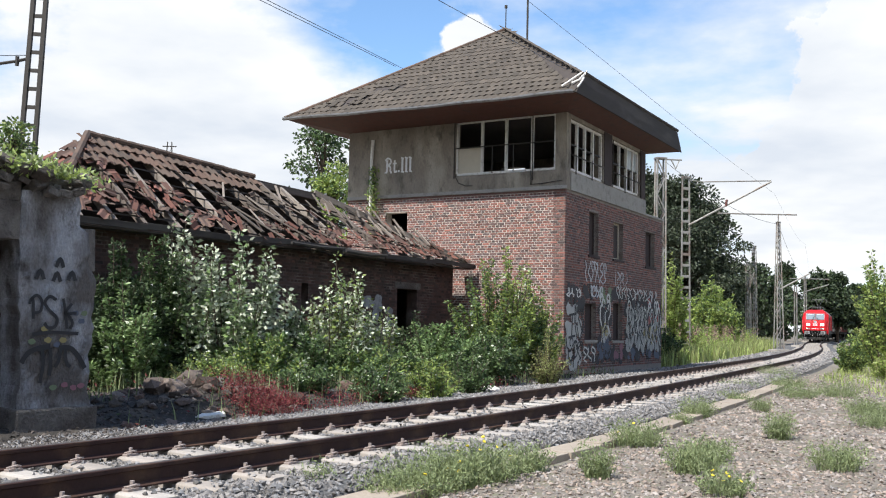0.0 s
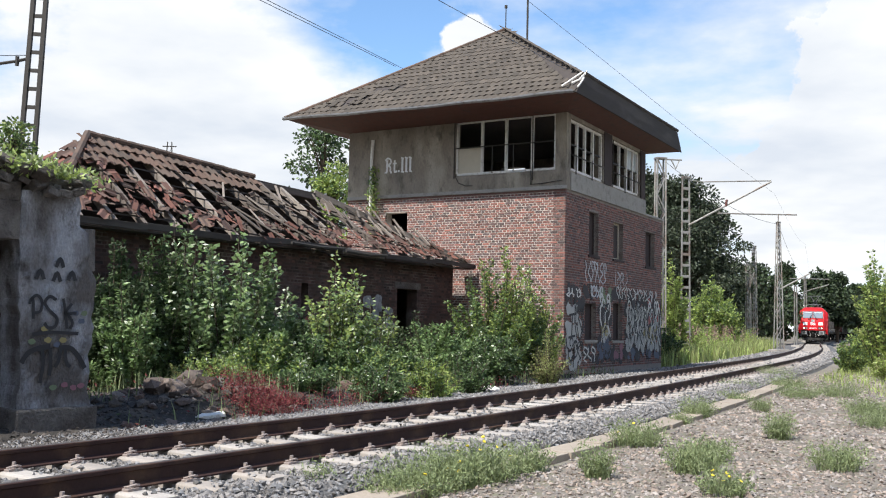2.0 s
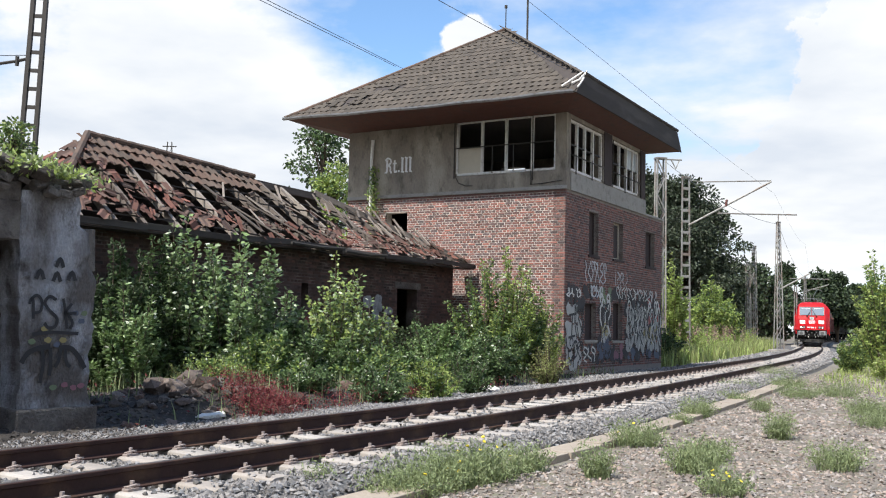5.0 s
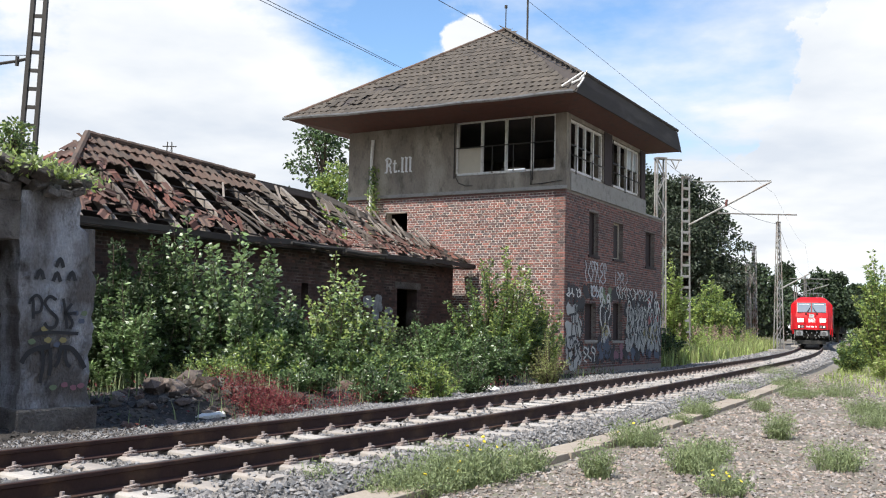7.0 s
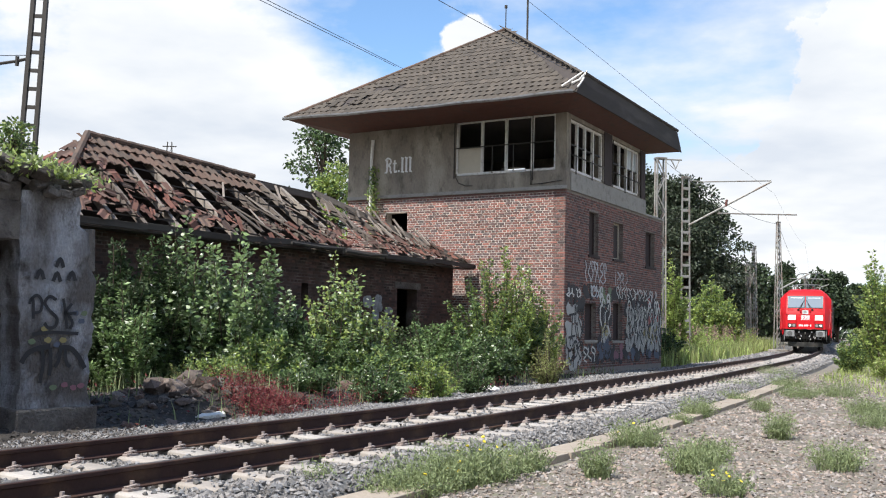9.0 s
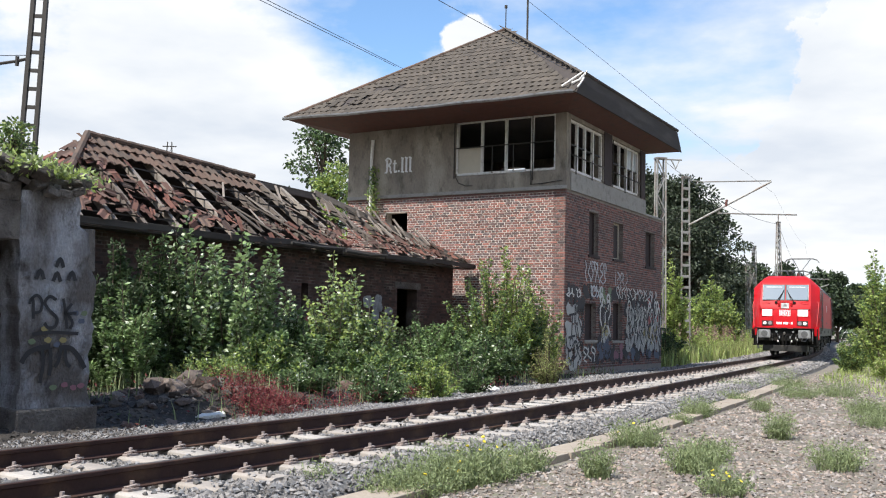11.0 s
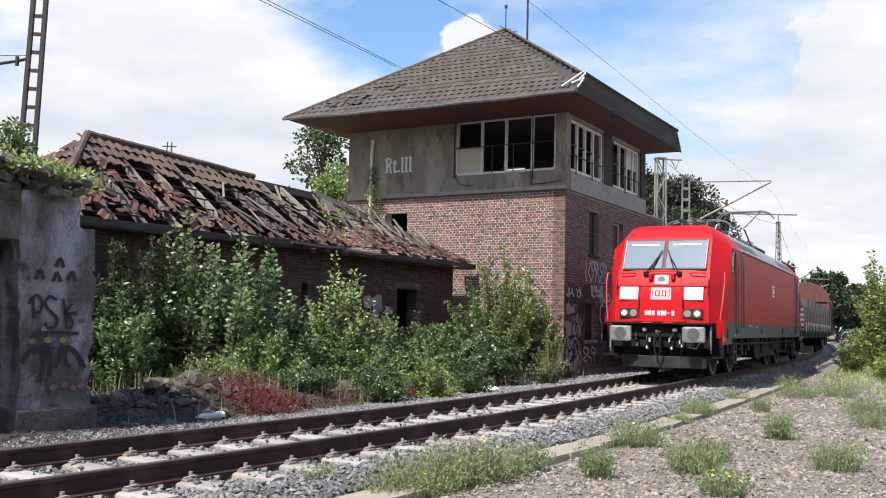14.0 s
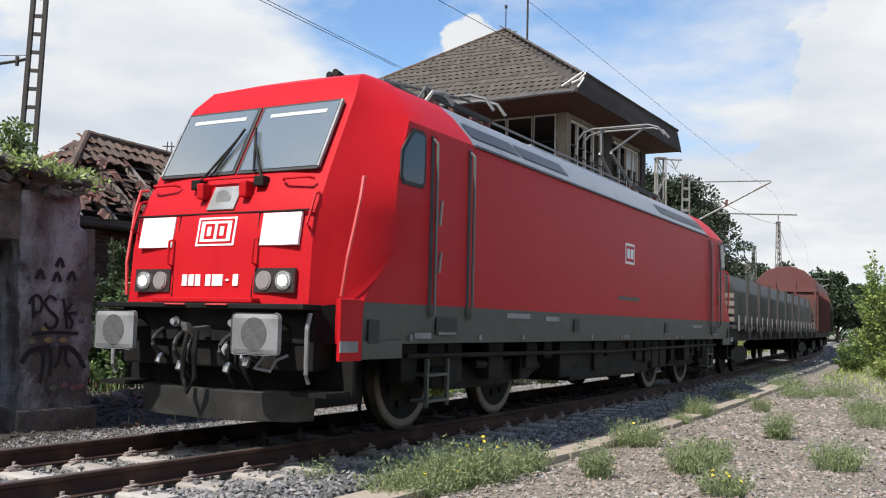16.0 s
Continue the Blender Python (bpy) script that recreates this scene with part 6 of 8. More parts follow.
                part("hose_coupling", rod(bmesh.new(), [tap, (tap[0] + 0.04, tap[1], tap[2] - 0.09)], 0.034, 8), STEEL if k % 2 else BUFFER, cab, "bright hose coupling head")
            part("cable_socket", disc(disc(bmesh.new(), (0.36 * s, 1.14), 0.05, "x", -0.42, -0.30, 12), (0.36 * s, 1.14), 0.03, "x", -0.30, -0.26, 10), BUFFER, cab)
        part("uncoupling_bracket", rod(bmesh.new(), [(-0.28, 0.76, 0.84), (-0.2, 0.72, 0.74), (-0.2, 0.9, 0.72), (-0.24, 0.93, 0.82), (-0.34, 0.98, 0.86)], 0.016, 6), BUFFER, cab)
        part("draw_hook", prism(bmesh.new(), [(-0.5, 1.0), (-0.2, 1.0), (-0.06, 1.06), (-0.03, 1.14), (-0.09, 1.13), (-0.13, 1.09), (-0.5, 1.12)], "y", -0.035, 0.035, 0.008), STEEL, cab)
        part("coupling_link", rod(bmesh.new(), [(-0.16, -0.05, 1.05), (-0.12, -0.07, 0.85), (-0.14, -0.07, 0.62), (-0.12, 0, 0.5), (-0.14, 0.07, 0.62), (-0.12, 0.07, 0.85), (-0.16, 0.05, 1.05)], 0.026, 7), BLACK, cab)
        plough = prism(bmesh.new(), [(-0.72, -1.02), (-0.52, -0.97), (-0.30, -0.5), (-0.27, 0.0), (-0.30, 0.5), (-0.52, 0.97), (-0.72, 1.02), (-0.72, 0.94), (-0.45, 0.4), (-0.42, 0.0), (-0.45, -0.4), (-0.72, -0.94)], "z", 0.25, 0.52, 0.01)
        part("rail_guard", plough, GUARD, cab, "black dirty rail guard")
        part("underside", boxed(-1.6, -0.62, -0.95, 0.95, 0.35, 0.8, 0.02), BLACK, cab)
        # horn and aerial on the cab roof
        part("horn", rod(rod(bmesh.new(), [(-2.2, 0.2, 3.92), (-2.0, 0.2, 3.94)], 0.03, 8, 0.045), [(-2.2, 0.08, 3.92), (-2.05, 0.08, 3.94)], 0.025, 8, 0.04), BLACK, cab)
        # side windows, doors and rails
        for s in (-1, 1):
            y = 1.476 * s
            out = 0.008 * s
            fr = part("side_window_frame", prism(bmesh.new(), [(-1.36, 2.60), (-1.42, 2.54), (-1.80, 2.54), (-1.86, 2.60), (-1.86, 3.07), (-1.80, 3.13), (-1.60, 3.13), (-1.53, 3.07), (-1.38, 2.88)], "y", y - out, y + out, 0.0), RUBBER, cab)
            part("side_window", prism(bmesh.new(), [(-1.40, 2.62), (-1.44, 2.58), (-1.78, 2.58), (-1.82, 2.62), (-1.82, 3.05), (-1.78, 3.09), (-1.62, 3.09), (-1.56, 3.04), (-1.42, 2.87)], "y", y + out, y + out * 1.5), SIDE_GLASS, fr)
            door = part("cab_door", boxed(-2.74, -2.08, min(y - out, y + out * 0.7), max(y - out, y + out * 0.7), 1.40, 3.14, 0.004), LOCO_RED, cab, "red cab door with long grab rails")
            for dx in (-2.01, -2.86):
                # flat black strip stands in for the shade inside the rail recess
                part("rail_recess_shade", boxed(dx - 0.035, dx + 0.035, min(y, y + 0.003 * s), max(y, y + 0.003 * s), 1.25, 3.12), RUBBER, cab)
                part("door_rail", rod(bmesh.new(), [(dx, y + 0.01 * s, 1.22), (dx, y + 0.06 * s, 1.28), (dx, y + 0.06 * s, 3.04), (dx, y + 0.01 * s, 3.09)], 0.017, 6), PANTO, cab)
            part("door_handle", rod(bmesh.new(), [(-2.14, y + 0.03 * s, 1.70), (-2.14, y + 0.05 * s, 1.92)], 0.018, 6), STEEL, door)
            part("door_handle", rod(bmesh.new(), [(-2.14, y + 0.03 * s, 2.20), (-2.14, y + 0.05 * s, 2.46)], 0.018, 6), STEEL, door)
            # black plate set proud, painted for the shade inside the foot hole
            part("foot_recess_shade", boxed(-2.62, -2.16, min(y - out, y + out), max(y - out, y + out), 1.06, 1.24, 0.003), RUBBER, cab)
            part("recess_lip", boxed(-2.58, -2.2, min(y, y + 0.02 * s), max(y, y + 0.02 * s), 1.06, 1.085, 0.003), BUFFER, cab)
            part("socket", boxed(-1.06, -0.88, min(y - out, y + out), max(y - out, y + out), 0.98, 1.20, 0.003), RUBBER, cab)
            for z in (0.35, 0.62):
                part("step", boxed(-2.6, -2.16, min(1.18 * s, 1.4 * s), max(1.18 * s, 1.4 * s), z, z + 0.03), LOCO_GREY, cab)
            for dx in (-2.16, -2.6):
                part("step_post", boxed(dx - 0.02, dx + 0.02, 1.38 * s - 0.02, 1.38 * s + 0.02, 0.3, 0.8), LOCO_GREY, cab)
    # sides: roof edge, vents, badge, small labels
    for s in (-1, 1):
        y = 1.476 * s
        part("roof_gutter", boxed(-L + 2.95, -2.95, min(1.45 * s, 1.5 * s), max(1.45 * s, 1.5 * s), 3.17, 3.20, 0.006), ROOF_GRILL, loco)
        for x0, x1 in ((-4.4, -3.05), (-6.1, -4.5), (-11.2, -10.8), (-12.9, -11.3), (-14.1, -13.0)):
            b2 = bmesh.new()
            a0, a1 = Vector((0, 1.382 * s, 3.31)), Vector((0, 1.225 * s, 3.49))
            nrm = Vector((0, 0.75 * s, 0.66)) * 0.012
            vs = [b2.verts.new((x, p.y + nrm.y, p.z + nrm.z)) for x, p in ((x0, a0), (x1, a0), (x1, a1), (x0, a1))]
            b2.faces.new(vs)
            part("roof_vent", b2, ROOF_GRILL, loco)
        mark = part("side_badge", boxed(-8.91, -8.43, min(y, y + 0.006 * s), max(y, y + 0.006 * s), 2.22, 2.56), LOCO_WHITE, loco, "white side badge with red frame")
        part("badge_field", boxed(-8.87, -8.47, min(y + 0.006 * s, y + 0.009 * s), max(y + 0.006 * s, y + 0.009 * s), 2.26, 2.52), LOCO_RED, mark)
        for a, b in ((-8.83, -8.69), (-8.65, -8.51)):
            part("badge_mark", boxed(a, b, min(y + 0.009 * s, y + 0.012 * s), max(y + 0.009 * s, y + 0.012 * s), 2.31, 2.47), LOCO_WHITE, mark)
        for x0, x1, z in ((-9.2, -8.1, 1.62), (-4.6, -3.9, 1.26), (-5.6, -5.1, 1.24), (-13.6, -12.8, 1.2), (-2.06, -1.72, 1.02)):
            part("label_bar", boxed(x0, x1, min(y, y + 0.004 * s), max(y, y + 0.004 * s), z, z + 0.06), LOCO_GREY if z > 1.3 else BUFFER, loco)
        for x in (-6.25, -10.9, -14.5):
            part("socket", boxed(x - 0.1, x + 0.1, min(y - 0.008 * s, y + 0.008 * s), max(y - 0.008 * s, y + 0.008 * s), 1.1, 1.28, 0.003), RUBBER, loco)
        for x in (-1.02, -1.66, -3.2, -4.4, -6.9, -8.3, -8.45, -8.6, -11.6, -12.0):
            part("label_plate", boxed(x - 0.03, x + 0.03, min(y, y + 0.005 * s), max(y, y + 0.005 * s), 1.0, 1.06), BUFFER, loco)
    # roof gear
    part("roof_hatch", boxed(-11.0, -6.2, -0.75, 0.75, 3.77, 3.84, 0.02), ROOF_ALU, loco)
    for x in (-4.0, -4.5, -5.1, -12.3):
        part("insulator", rod(bmesh.new(), [(x, 0.35, 3.77), (x, 0.35, 4.07)], 0.06, 8), WAGON_RED, loco)
    part("roof_cable", rod(bmesh.new(), [(-3.2, 0.5, 3.79), (-3.5, 0.5, 4.09), (-4.0, 0.4, 4.12), (-5.4, 0.35, 4.09), (-11.8, 0.35, 4.09)], 0.018, 6), PANTO, loco)
    part("roof_cable", rod(bmesh.new(), [(-3.0, 0.75, 3.72), (-3.15, 0.8, 3.92), (-3.45, 0.8, 3.98), (-3.75, 0.75, 3.9)], 0.025, 6), GALV, loco)
    pantograph(loco, -4.4, False)
    pantograph(loco, -12.6, True)
    # underframe
    part("transformer", boxed(-10.5, -6.6, -1.25, 1.25, 0.38, 0.97, 0.04), BLACK, loco)
    for x in (-6.3, -10.8, -11.3):
        part("equipment_box", boxed(x - 0.22, x + 0.22, -1.3, 1.3, 0.45, 0.96, 0.03), BLACK, loco)
    rng = random.Random(9)
    for s in (-1, 1):
        for k in range(26):
            x = -1.9 - k * 0.53
            if rng.random() < 0.4:
                continue
            part("equipment_box", boxed(x - rng.uniform(0.1, 0.26), x + rng.uniform(0.1, 0.26), min(1.1 * s, 1.3 * s), max(1.1 * s, 1.3 * s), rng.uniform(0.5, 0.8), 0.96, 0.02), BLACK, loco)
        part("brake_pipe", rod(bmesh.new(), [(-1.8, 1.34 * s, 0.84), (-8, 1.36 * s, 0.8), (-15.4, 1.34 * s, 0.84)], 0.03, 6), BLACK, loco)
    wheels = []
    bogie(loco, -PIVOT, wheels)
    bogie(loco, -L + PIVOT, wheels)
    return loco, wheels


def wagon_base(name, label, length, group="freight wagons", deck=1.2):
    wag = thing(name, Matrix.Identity(4), label, "freight wagon", group)
    part("underframe", boxed(-length + 0.6, -0.6, -1.3, 1.3, deck - 0.3, deck, 0.02), BLACK, wag)
    for x, f in ((0.0, 1), (-length, -1)):
        buffer_pair(wag, x, f, False)
    for x in (-3.2, -length + 3.2):
        b = new("bogie")
        b.parent = wag
        b.matrix_local = pose(x, 0, 0)
        for s in (-1, 1):
            part("side_frame", prism(bmesh.new(), [(-1.3, 0.4), (-1.3, 0.62), (-0.5, 0.75), (0.5, 0.75), (1.3, 0.62), (1.3, 0.4), (0.5, 0.3), (-0.5, 0.3)], "y", 1.0 * s, 1.1 * s, 0.01), BLACK, b)
        for k in (-0.9, 0.9):
            bm = rod(bmesh.new(), [(k, -1, 0.46), (k, 1, 0.46)], 0.08, 8)
            for s in (-1, 1):
                disc(bm, (k, 0.46), 0.46, "y", 0.69 * s, 0.8 * s, 26)
            part("wheelset", bm, BLACK, b)
        part("bolster", boxed(-0.3, 0.3, -1.0, 1.0, 0.45, 0.9), BLACK, b)
    return wag


def stake_wagon():
    l = 22.2
    wag = wagon_base("stake_wagon", "grey stake wagon loaded under a dark tarpaulin", l)
    part("deck", boxed(-l + 0.6, -0.6, -1.42, 1.42, 1.2, 1.3, 0.01), WAGON_GREY, wag)
    part("load", prism(bmesh.new(), [(-1.25, 1.3), (1.25, 1.3), (1.3, 2.2), (1.05, 2.62), (0.3, 2.78), (-0.3, 2.78), (-1.05, 2.62), (-1.3, 2.2)], "x", -l + 1.0, -1.3, 0.06), TARP, wag, "load under dark tarpaulin")
    for x in (-0.9, -l + 0.9):
        for z in (1.45, 1.65, 1.85, 2.05):
            part("end_board", boxed(x - 0.04, x + 0.04, -1.35, 1.35, z - 0.06, z + 0.06), OLD_WOOD, wag)
    for s in (-1, 1):
        for x in np.arange(-l + 1.3, -0.8, 2.05):
            part("stake", boxed(x - 0.05, x + 0.05, 1.43 * s - 0.035, 1.43 * s + 0.035, 0.95, 2.55, 0.01), WAGON_GREY, wag)
            part("stake_pocket", boxed(x - 0.14, x + 0.14, min(1.4 * s, 1.5 * s), max(1.4 * s, 1.5 * s), 0.95, 1.25, 0.01), WAGON_GREY, wag)
        for x in np.arange(-l + 1.8, -1.0, 1.02):
            part("lashing", boxed(x - 0.03, x + 0.03, min(1.43 * s, 1.46 * s), max(1.43 * s, 1.46 * s), 1.15, 1.55), STEEL, wag)
    return wag


def covered_wagon(mat, label, l=14.0):
    wag = wagon_base("covered_wagon", label, l)
    top = [(1.42, 1.2), (1.42, 3.1), (1.25, 3.6), (0.85, 4.0), (0.3, 4.2), (-0.3, 4.2), (-0.85, 4.0), (-1.25, 3.6), (-1.42, 3.1), (-1.42, 1.2)]
    part("body", prism(bmesh.new(), top, "x", -l + 0.7, -0.7, 0.04), mat, wag)
    for x in (-0.68, -l + 0.68):
        for y in (-1.3, -0.45, 0.45, 1.3):
            part("end_post", boxed(x - 0.05, x + 0.05, y - 0.05, y + 0.05, 1.2, 3.5, 0.01), mat, wag)
        part("end_rail", boxed(x - 0.06, x + 0.06, -1.4, 1.4, 3.0, 3.14, 0.01), mat, wag)
    for s in (-1, 1):
        for x in np.arange(-l + 1.2, -0.8, 0.95):
            part("side_rib", boxed(x - 0.04, x + 0.04, min(1.42 * s, 1.48 * s), max(1.42 * s, 1.48 * s), 1.2, 3.1), mat, wag)
    return wag


def open_wagon(label, l=14.0):
    wag = wagon_base("open_wagon", label, l)
    bm = bmesh.new()
    for s in (-1, 1):
        box(bm, -l + 0.7, -0.7, min(1.35 * s, 1.42 * s), max(1.35 * s, 1.42 * s), 1.2, 2.9)
    part("side_wall", bm, TARP, wag)
    for x in (-0.7, -l + 0.7):
        part("end_wall", boxed(x - 0.03, x + 0.03, -1.34, 1.34, 1.2, 2.9), TARP, wag)
    part("floor", boxed(-l + 0.75, -0.75, -1.34, 1.34, 1.2, 1.26), TARP, wag)
    for s in (-1, 1):
        for x in np.arange(-l + 1.2, -0.8, 1.4):
            part("side_rib", boxed(x - 0.05, x + 0.05, min(1.42 * s, 1.5 * s), max(1.42 * s, 1.5 * s), 1.2, 2.9), TARP, wag)
    return wag


def front_at(t):
    """How far along the track the locomotive's buffers stand."""
    late = float(np.interp(t, (12.5, 14.0, 15.5, 16.0), (0.0, 0.06, 0.13, 0.11)))
    return 0.000505088 * t ** 4 - 0.0146611 * t ** 3 + 0.0547474 * t ** 2 - 6.33003 * t + 111.297 - late


def vehicle_pose(front, length, overhang):
    a, b = on_line(front + overhang), on_line(front + length - overhang)
    d = (a - b).normalized()
    p = a + d * overhang
    return Matrix.Translation((p.x, p.y, 0.002)) @ pose(0, 0, 0, 0, 0, math.degrees(math.atan2(d.y, d.x)))


LOCO, WHEELS = build_loco()
WAGONS = [(stake_wagon(), 17.15, 22.2), (covered_wagon(WAGON_RED, "oxide-red covered wagon with a domed roof"), 39.4, 14.0), (open_wagon("dark open goods wagon with ribbed sides"), 53.45, 14.0), (covered_wagon(WAGON_GREY, "dark grey covered wagon at the train's end"), 67.5, 14.0), (open_wagon("dark open goods wagon with ribbed sides"), 81.55, 14.0)]


def motions():
    """The train runs towards the camera round the bend, its driven wheels rolling; bushes stir in the wind."""
    ts = [round(k * 0.5, 3) for k in range(33)]
    walk(LOCO, [(t, vehicle_pose(front_at(t), LOCO_LENGTH, PIVOT)) for t in ts])
    for wag, off, l in WAGONS:
        walk(wag, [(t, vehicle_pose(front_at(t) + off, l, 3.2)) for t in ts])
    tw = [round(k * 0.2, 3) for k in range(81)]
    for axle, x, r, at in WHEELS:
        walk(axle, [(t, Matrix.Translation(at) @ Matrix.Rotation((front_at(0) - front_at(t)) / r, 4, "Y")) for t in tw])
    for i, (bush, m, amount) in enumerate(SWAYING):
        rows = []
        for k in range(33):
            t = k * 0.5
            gust = 0.5 + 0.5 * math.sin(t * 0.55 + 1.2)
            a = amount * (0.35 + 0.65 * gust) * math.sin(t * 2.6 + i * 1.3)
            b = amount * 0.6 * math.sin(t * 3.3 + i * 2.1)
            rows.append((t, m @ pose(0, 0, 0, b, a, 0)))
        walk(bush, rows)
    # a gust turns the pale undersides of the poplar leaves out, then dies down
    steps = [round(k * 0.5, 3) for k in range(33)]
    for shoot, base, axis, late, phase, flip in FLUTTER:
        rows = []
        for t in steps:
            gust = float(np.interp(t, (0, 0.5, 1, 1.5, 2, 2.5, 3, 3.5, 4, 5.5, 6.5, 8, 9, 16), (1.0, 0.8, 0.6, 0.5, 0.45, 0.52, 0.5, 0.4, 0.36, 0.15, 0.04, 0.08, 0.0, 0.0)))
            turn = 150 * flip * min(1.0, max(0.0, 1.5 * gust - 0.85 * late)) + 9 * math.sin(t * 3.1 + phase)
            rows.append((t, Matrix.Translation(base) @ Matrix.Rotation(radians(turn), 4, axis) @ Matrix.Translation(-base)))
        walk(shoot, rows)


# ---- catenary masts, wires, distance ----
def lattice_mast(x, y, height, width, depth, mat, label, taper=0.6, turn=60, name="catenary_mast", pitch=0.75, zig=True, leg=0.06, lean=0.0):
    mast = thing(name, pose(x, y, 0, 0, lean, turn), label, "mast", "catenary masts")
    def corner(sx, sy, z):
        k = 1 - (1 - taper) * z / height
        return Vector((sx * width / 2 * k, sy * depth / 2 * k, z))
    for sx in (-1, 1):
        for sy in ((-1, 1) if depth > 0.12 else (0,)):
            part("leg", beam(bmesh.new(), corner(sx, sy, -0.4), corner(sx, sy, height), leg), mat, mast)
    n = int(height / pitch)
    for i in range(n):
        z0, z1 = i * height / n, (i + 1) * height / n
        for sy in ((-1, 1) if depth > 0.12 else (0,)):
            if zig:
                s = 1 if i % 2 else -1
                part("brace", beam(bmesh.new(), corner(-s, sy, z0), corner(s, sy, z1), 0.04), mat, mast)
            else:
                part("batten_plate", beam(bmesh.new(), corner(-1, sy, z1), corner(1, sy, z1), 0.05, 0.12), mat, mast)
    part("cap", boxed(-width * taper / 2 - 0.05, width * taper / 2 + 0.05, -depth * taper / 2 - 0.04, depth * taper / 2 + 0.04, height, height + 0.06), mat, mast)
    part("footing", boxed(-width / 2 - 0.25, width / 2 + 0.25, -depth / 2 - 0.25, depth / 2 + 0.25, -0.5, -0.05, 0.03), SLEEPER, mast)
    return mast


def arm(mast, pts, r=0.035, mat=GALV, name="bracket_tube"):
    inv = mast.matrix_world.inverted()
    part(name, rod(bmesh.new(), [inv @ Vector(p) for p in pts], r, 6), mat, mast)


def build_masts():
    bpy.context.view_layer.update()
    m = lattice_mast(11.41, 44.3, 8.3, 0.46, 0.10, GALV, "grey steel catenary mast with battens and a bracket arm", 0.75, 12, zig=False, pitch=0.5)
    bpy.context.view_layer.update()
    arm(m, [(11.55, 44.3, 6.05), (15.45, 44.3, 8.2)], 0.045)
    arm(m, [(12.2, 44.3, 8.12), (15.45, 44.3, 8.25)], 0.03)
    arm(m, [(11.5, 44.3, 8.2), (12.2, 44.3, 8.12)], 0.02)
    arm(m, [(13.3, 44.3, 6.98), (13.35, 44.3, 7.3)], 0.06, WAGON_RED, "insulator")
    m = lattice_mast(22.4, 62.9, 8.4, 0.56, 0.34, GALV, "tapered grey lattice catenary mast with long cross arm", 0.35, 20)
    bpy.context.view_layer.update()
    arm(m, [(18.34, 62.9, 8.93), (23.64, 62.9, 8.95)], 0.05)
    arm(m, [(22.5, 62.9, 3.95), (24.5, 62.9, 5.05)], 0.05)
    arm(m, [(22.4, 62.9, 8.3), (22.4, 62.9, 8.95)], 0.04)
    m = lattice_mast(9.1, 39.5, 8.3, 0.42, 0.26, GALV, "pale steel catenary mast with a top bracket", 0.9, 12)
    bpy.context.view_layer.update()
    arm(m, [(9.0, 39.5, 8.3), (10.0, 39.5, 8.28)], 0.035)
    arm(m, [(9.9, 39.5, 8.28), (9.75, 39.5, 7.9), (9.55, 39.5, 8.28)], 0.03)
    m = lattice_mast(25.4, 76.9, 8.0, 0.42, 0.26, GALV, "weathered lattice catenary mast among bushes", 0.6, 20)
    m = lattice_mast(24.6, 76.0, 6.4, 0.35, 0.2, GALV, "weathered lattice catenary mast among bushes", 0.8, 20)
    m = lattice_mast(46.5, 121, 8.3, 0.5, 0.3, GALV, "distant catenary mast before dark pines", 0.6, 62)
    bpy.context.view_layer.update()
    arm(m, [(46.5, 121, 6.3), (49.5, 121, 7.2)], 0.06)
    arm(m, [(44.5, 121, 7.9), (49.6, 121, 7.9)], 0.05)
    m = lattice_mast(31.8, 85, 5.2, 0.3, 0.2, GALV, "slim signal post beside the track", 0.9, 62)
    m = lattice_mast(-13.54, 30, 12.6, 0.5, 0.11, MAST_DARK, "tall dark ladder-braced catenary mast behind the shed", 0.8, 0, zig=False, pitch=0.6, leg=0.13, lean=1.3)
    bpy.context.view_layer.update()
    arm(m, [(-14.6, 30, 9.18), (-13.9, 30, 9.3), (-13.5, 30, 9.4)], 0.05, MAST_DARK)
    arm(m, [(-13.9, 30, 9.15), (-13.9, 30, 9.45)], 0.07, MAST_DARK, "insulator")
    # far pylon over the shed's ridge
    p = thing("power_pylon", pose(-47.2, 160, 0), "distant steel power pylon", "pylon")
    for s in (-1, 1):
        part("leg", beam(bmesh.new(), (s * 2.0, 0, -0.5), (s * 0.35, 0, 31), 0.16), MAST_DARK, p)
    for z, w in ((26.5, 2.6), (28.5, 2.2), (30.2, 1.2)):
        part("cross_arm", beam(bmesh.new(), (-w, 0, z), (w, 0, z), 0.16), MAST_DARK, p)
    for k in range(12):
        part("brace", beam(bmesh.new(), (-1.9 + k * 0.13, 0, k * 2.5), (1.75 - k * 0.13, 0, (k + 1) * 2.5), 0.08), MAST_DARK, p)

    def wire(pts, r, label="thin overhead line wire"):
        mesh_thing("overhead_wire", rod(bmesh.new(), pts, r, 4), WIRE, Matrix.Identity(4), label, "wire", "overhead wires")
    def sagged(a, b, sag, n=12):
        a, b = Vector(a), Vector(b)
        return [a.lerp(b, i / n) + Vector((0, 0, -sag * 4 * (i / n) * (1 - i / n))) for i in range(n + 1)]
    # catenary along the track
    sup = (-26, 36, 62, 100, 150, 200)
    for s0, s1 in zip(sup, sup[1:]):
        a, b = on_line(s0, 0.2, 7.35), on_line(s1, 0.2, 7.35)
        n = 14
        pts = [on_line(s0 + (s1 - s0) * i / n, -0.3, 7.5 - 2.9 * (i / n) * (1 - i / n)) for i in range(n + 1)]
        wire(pts, 0.0045)
    for dx in (0.0, 0.38):
        wire(sagged((-11.4 + dx, 17, 10.75), (-2.79 + dx * 1.1, 50, 14.9 - dx * 0.3), 0.0), 0.014)
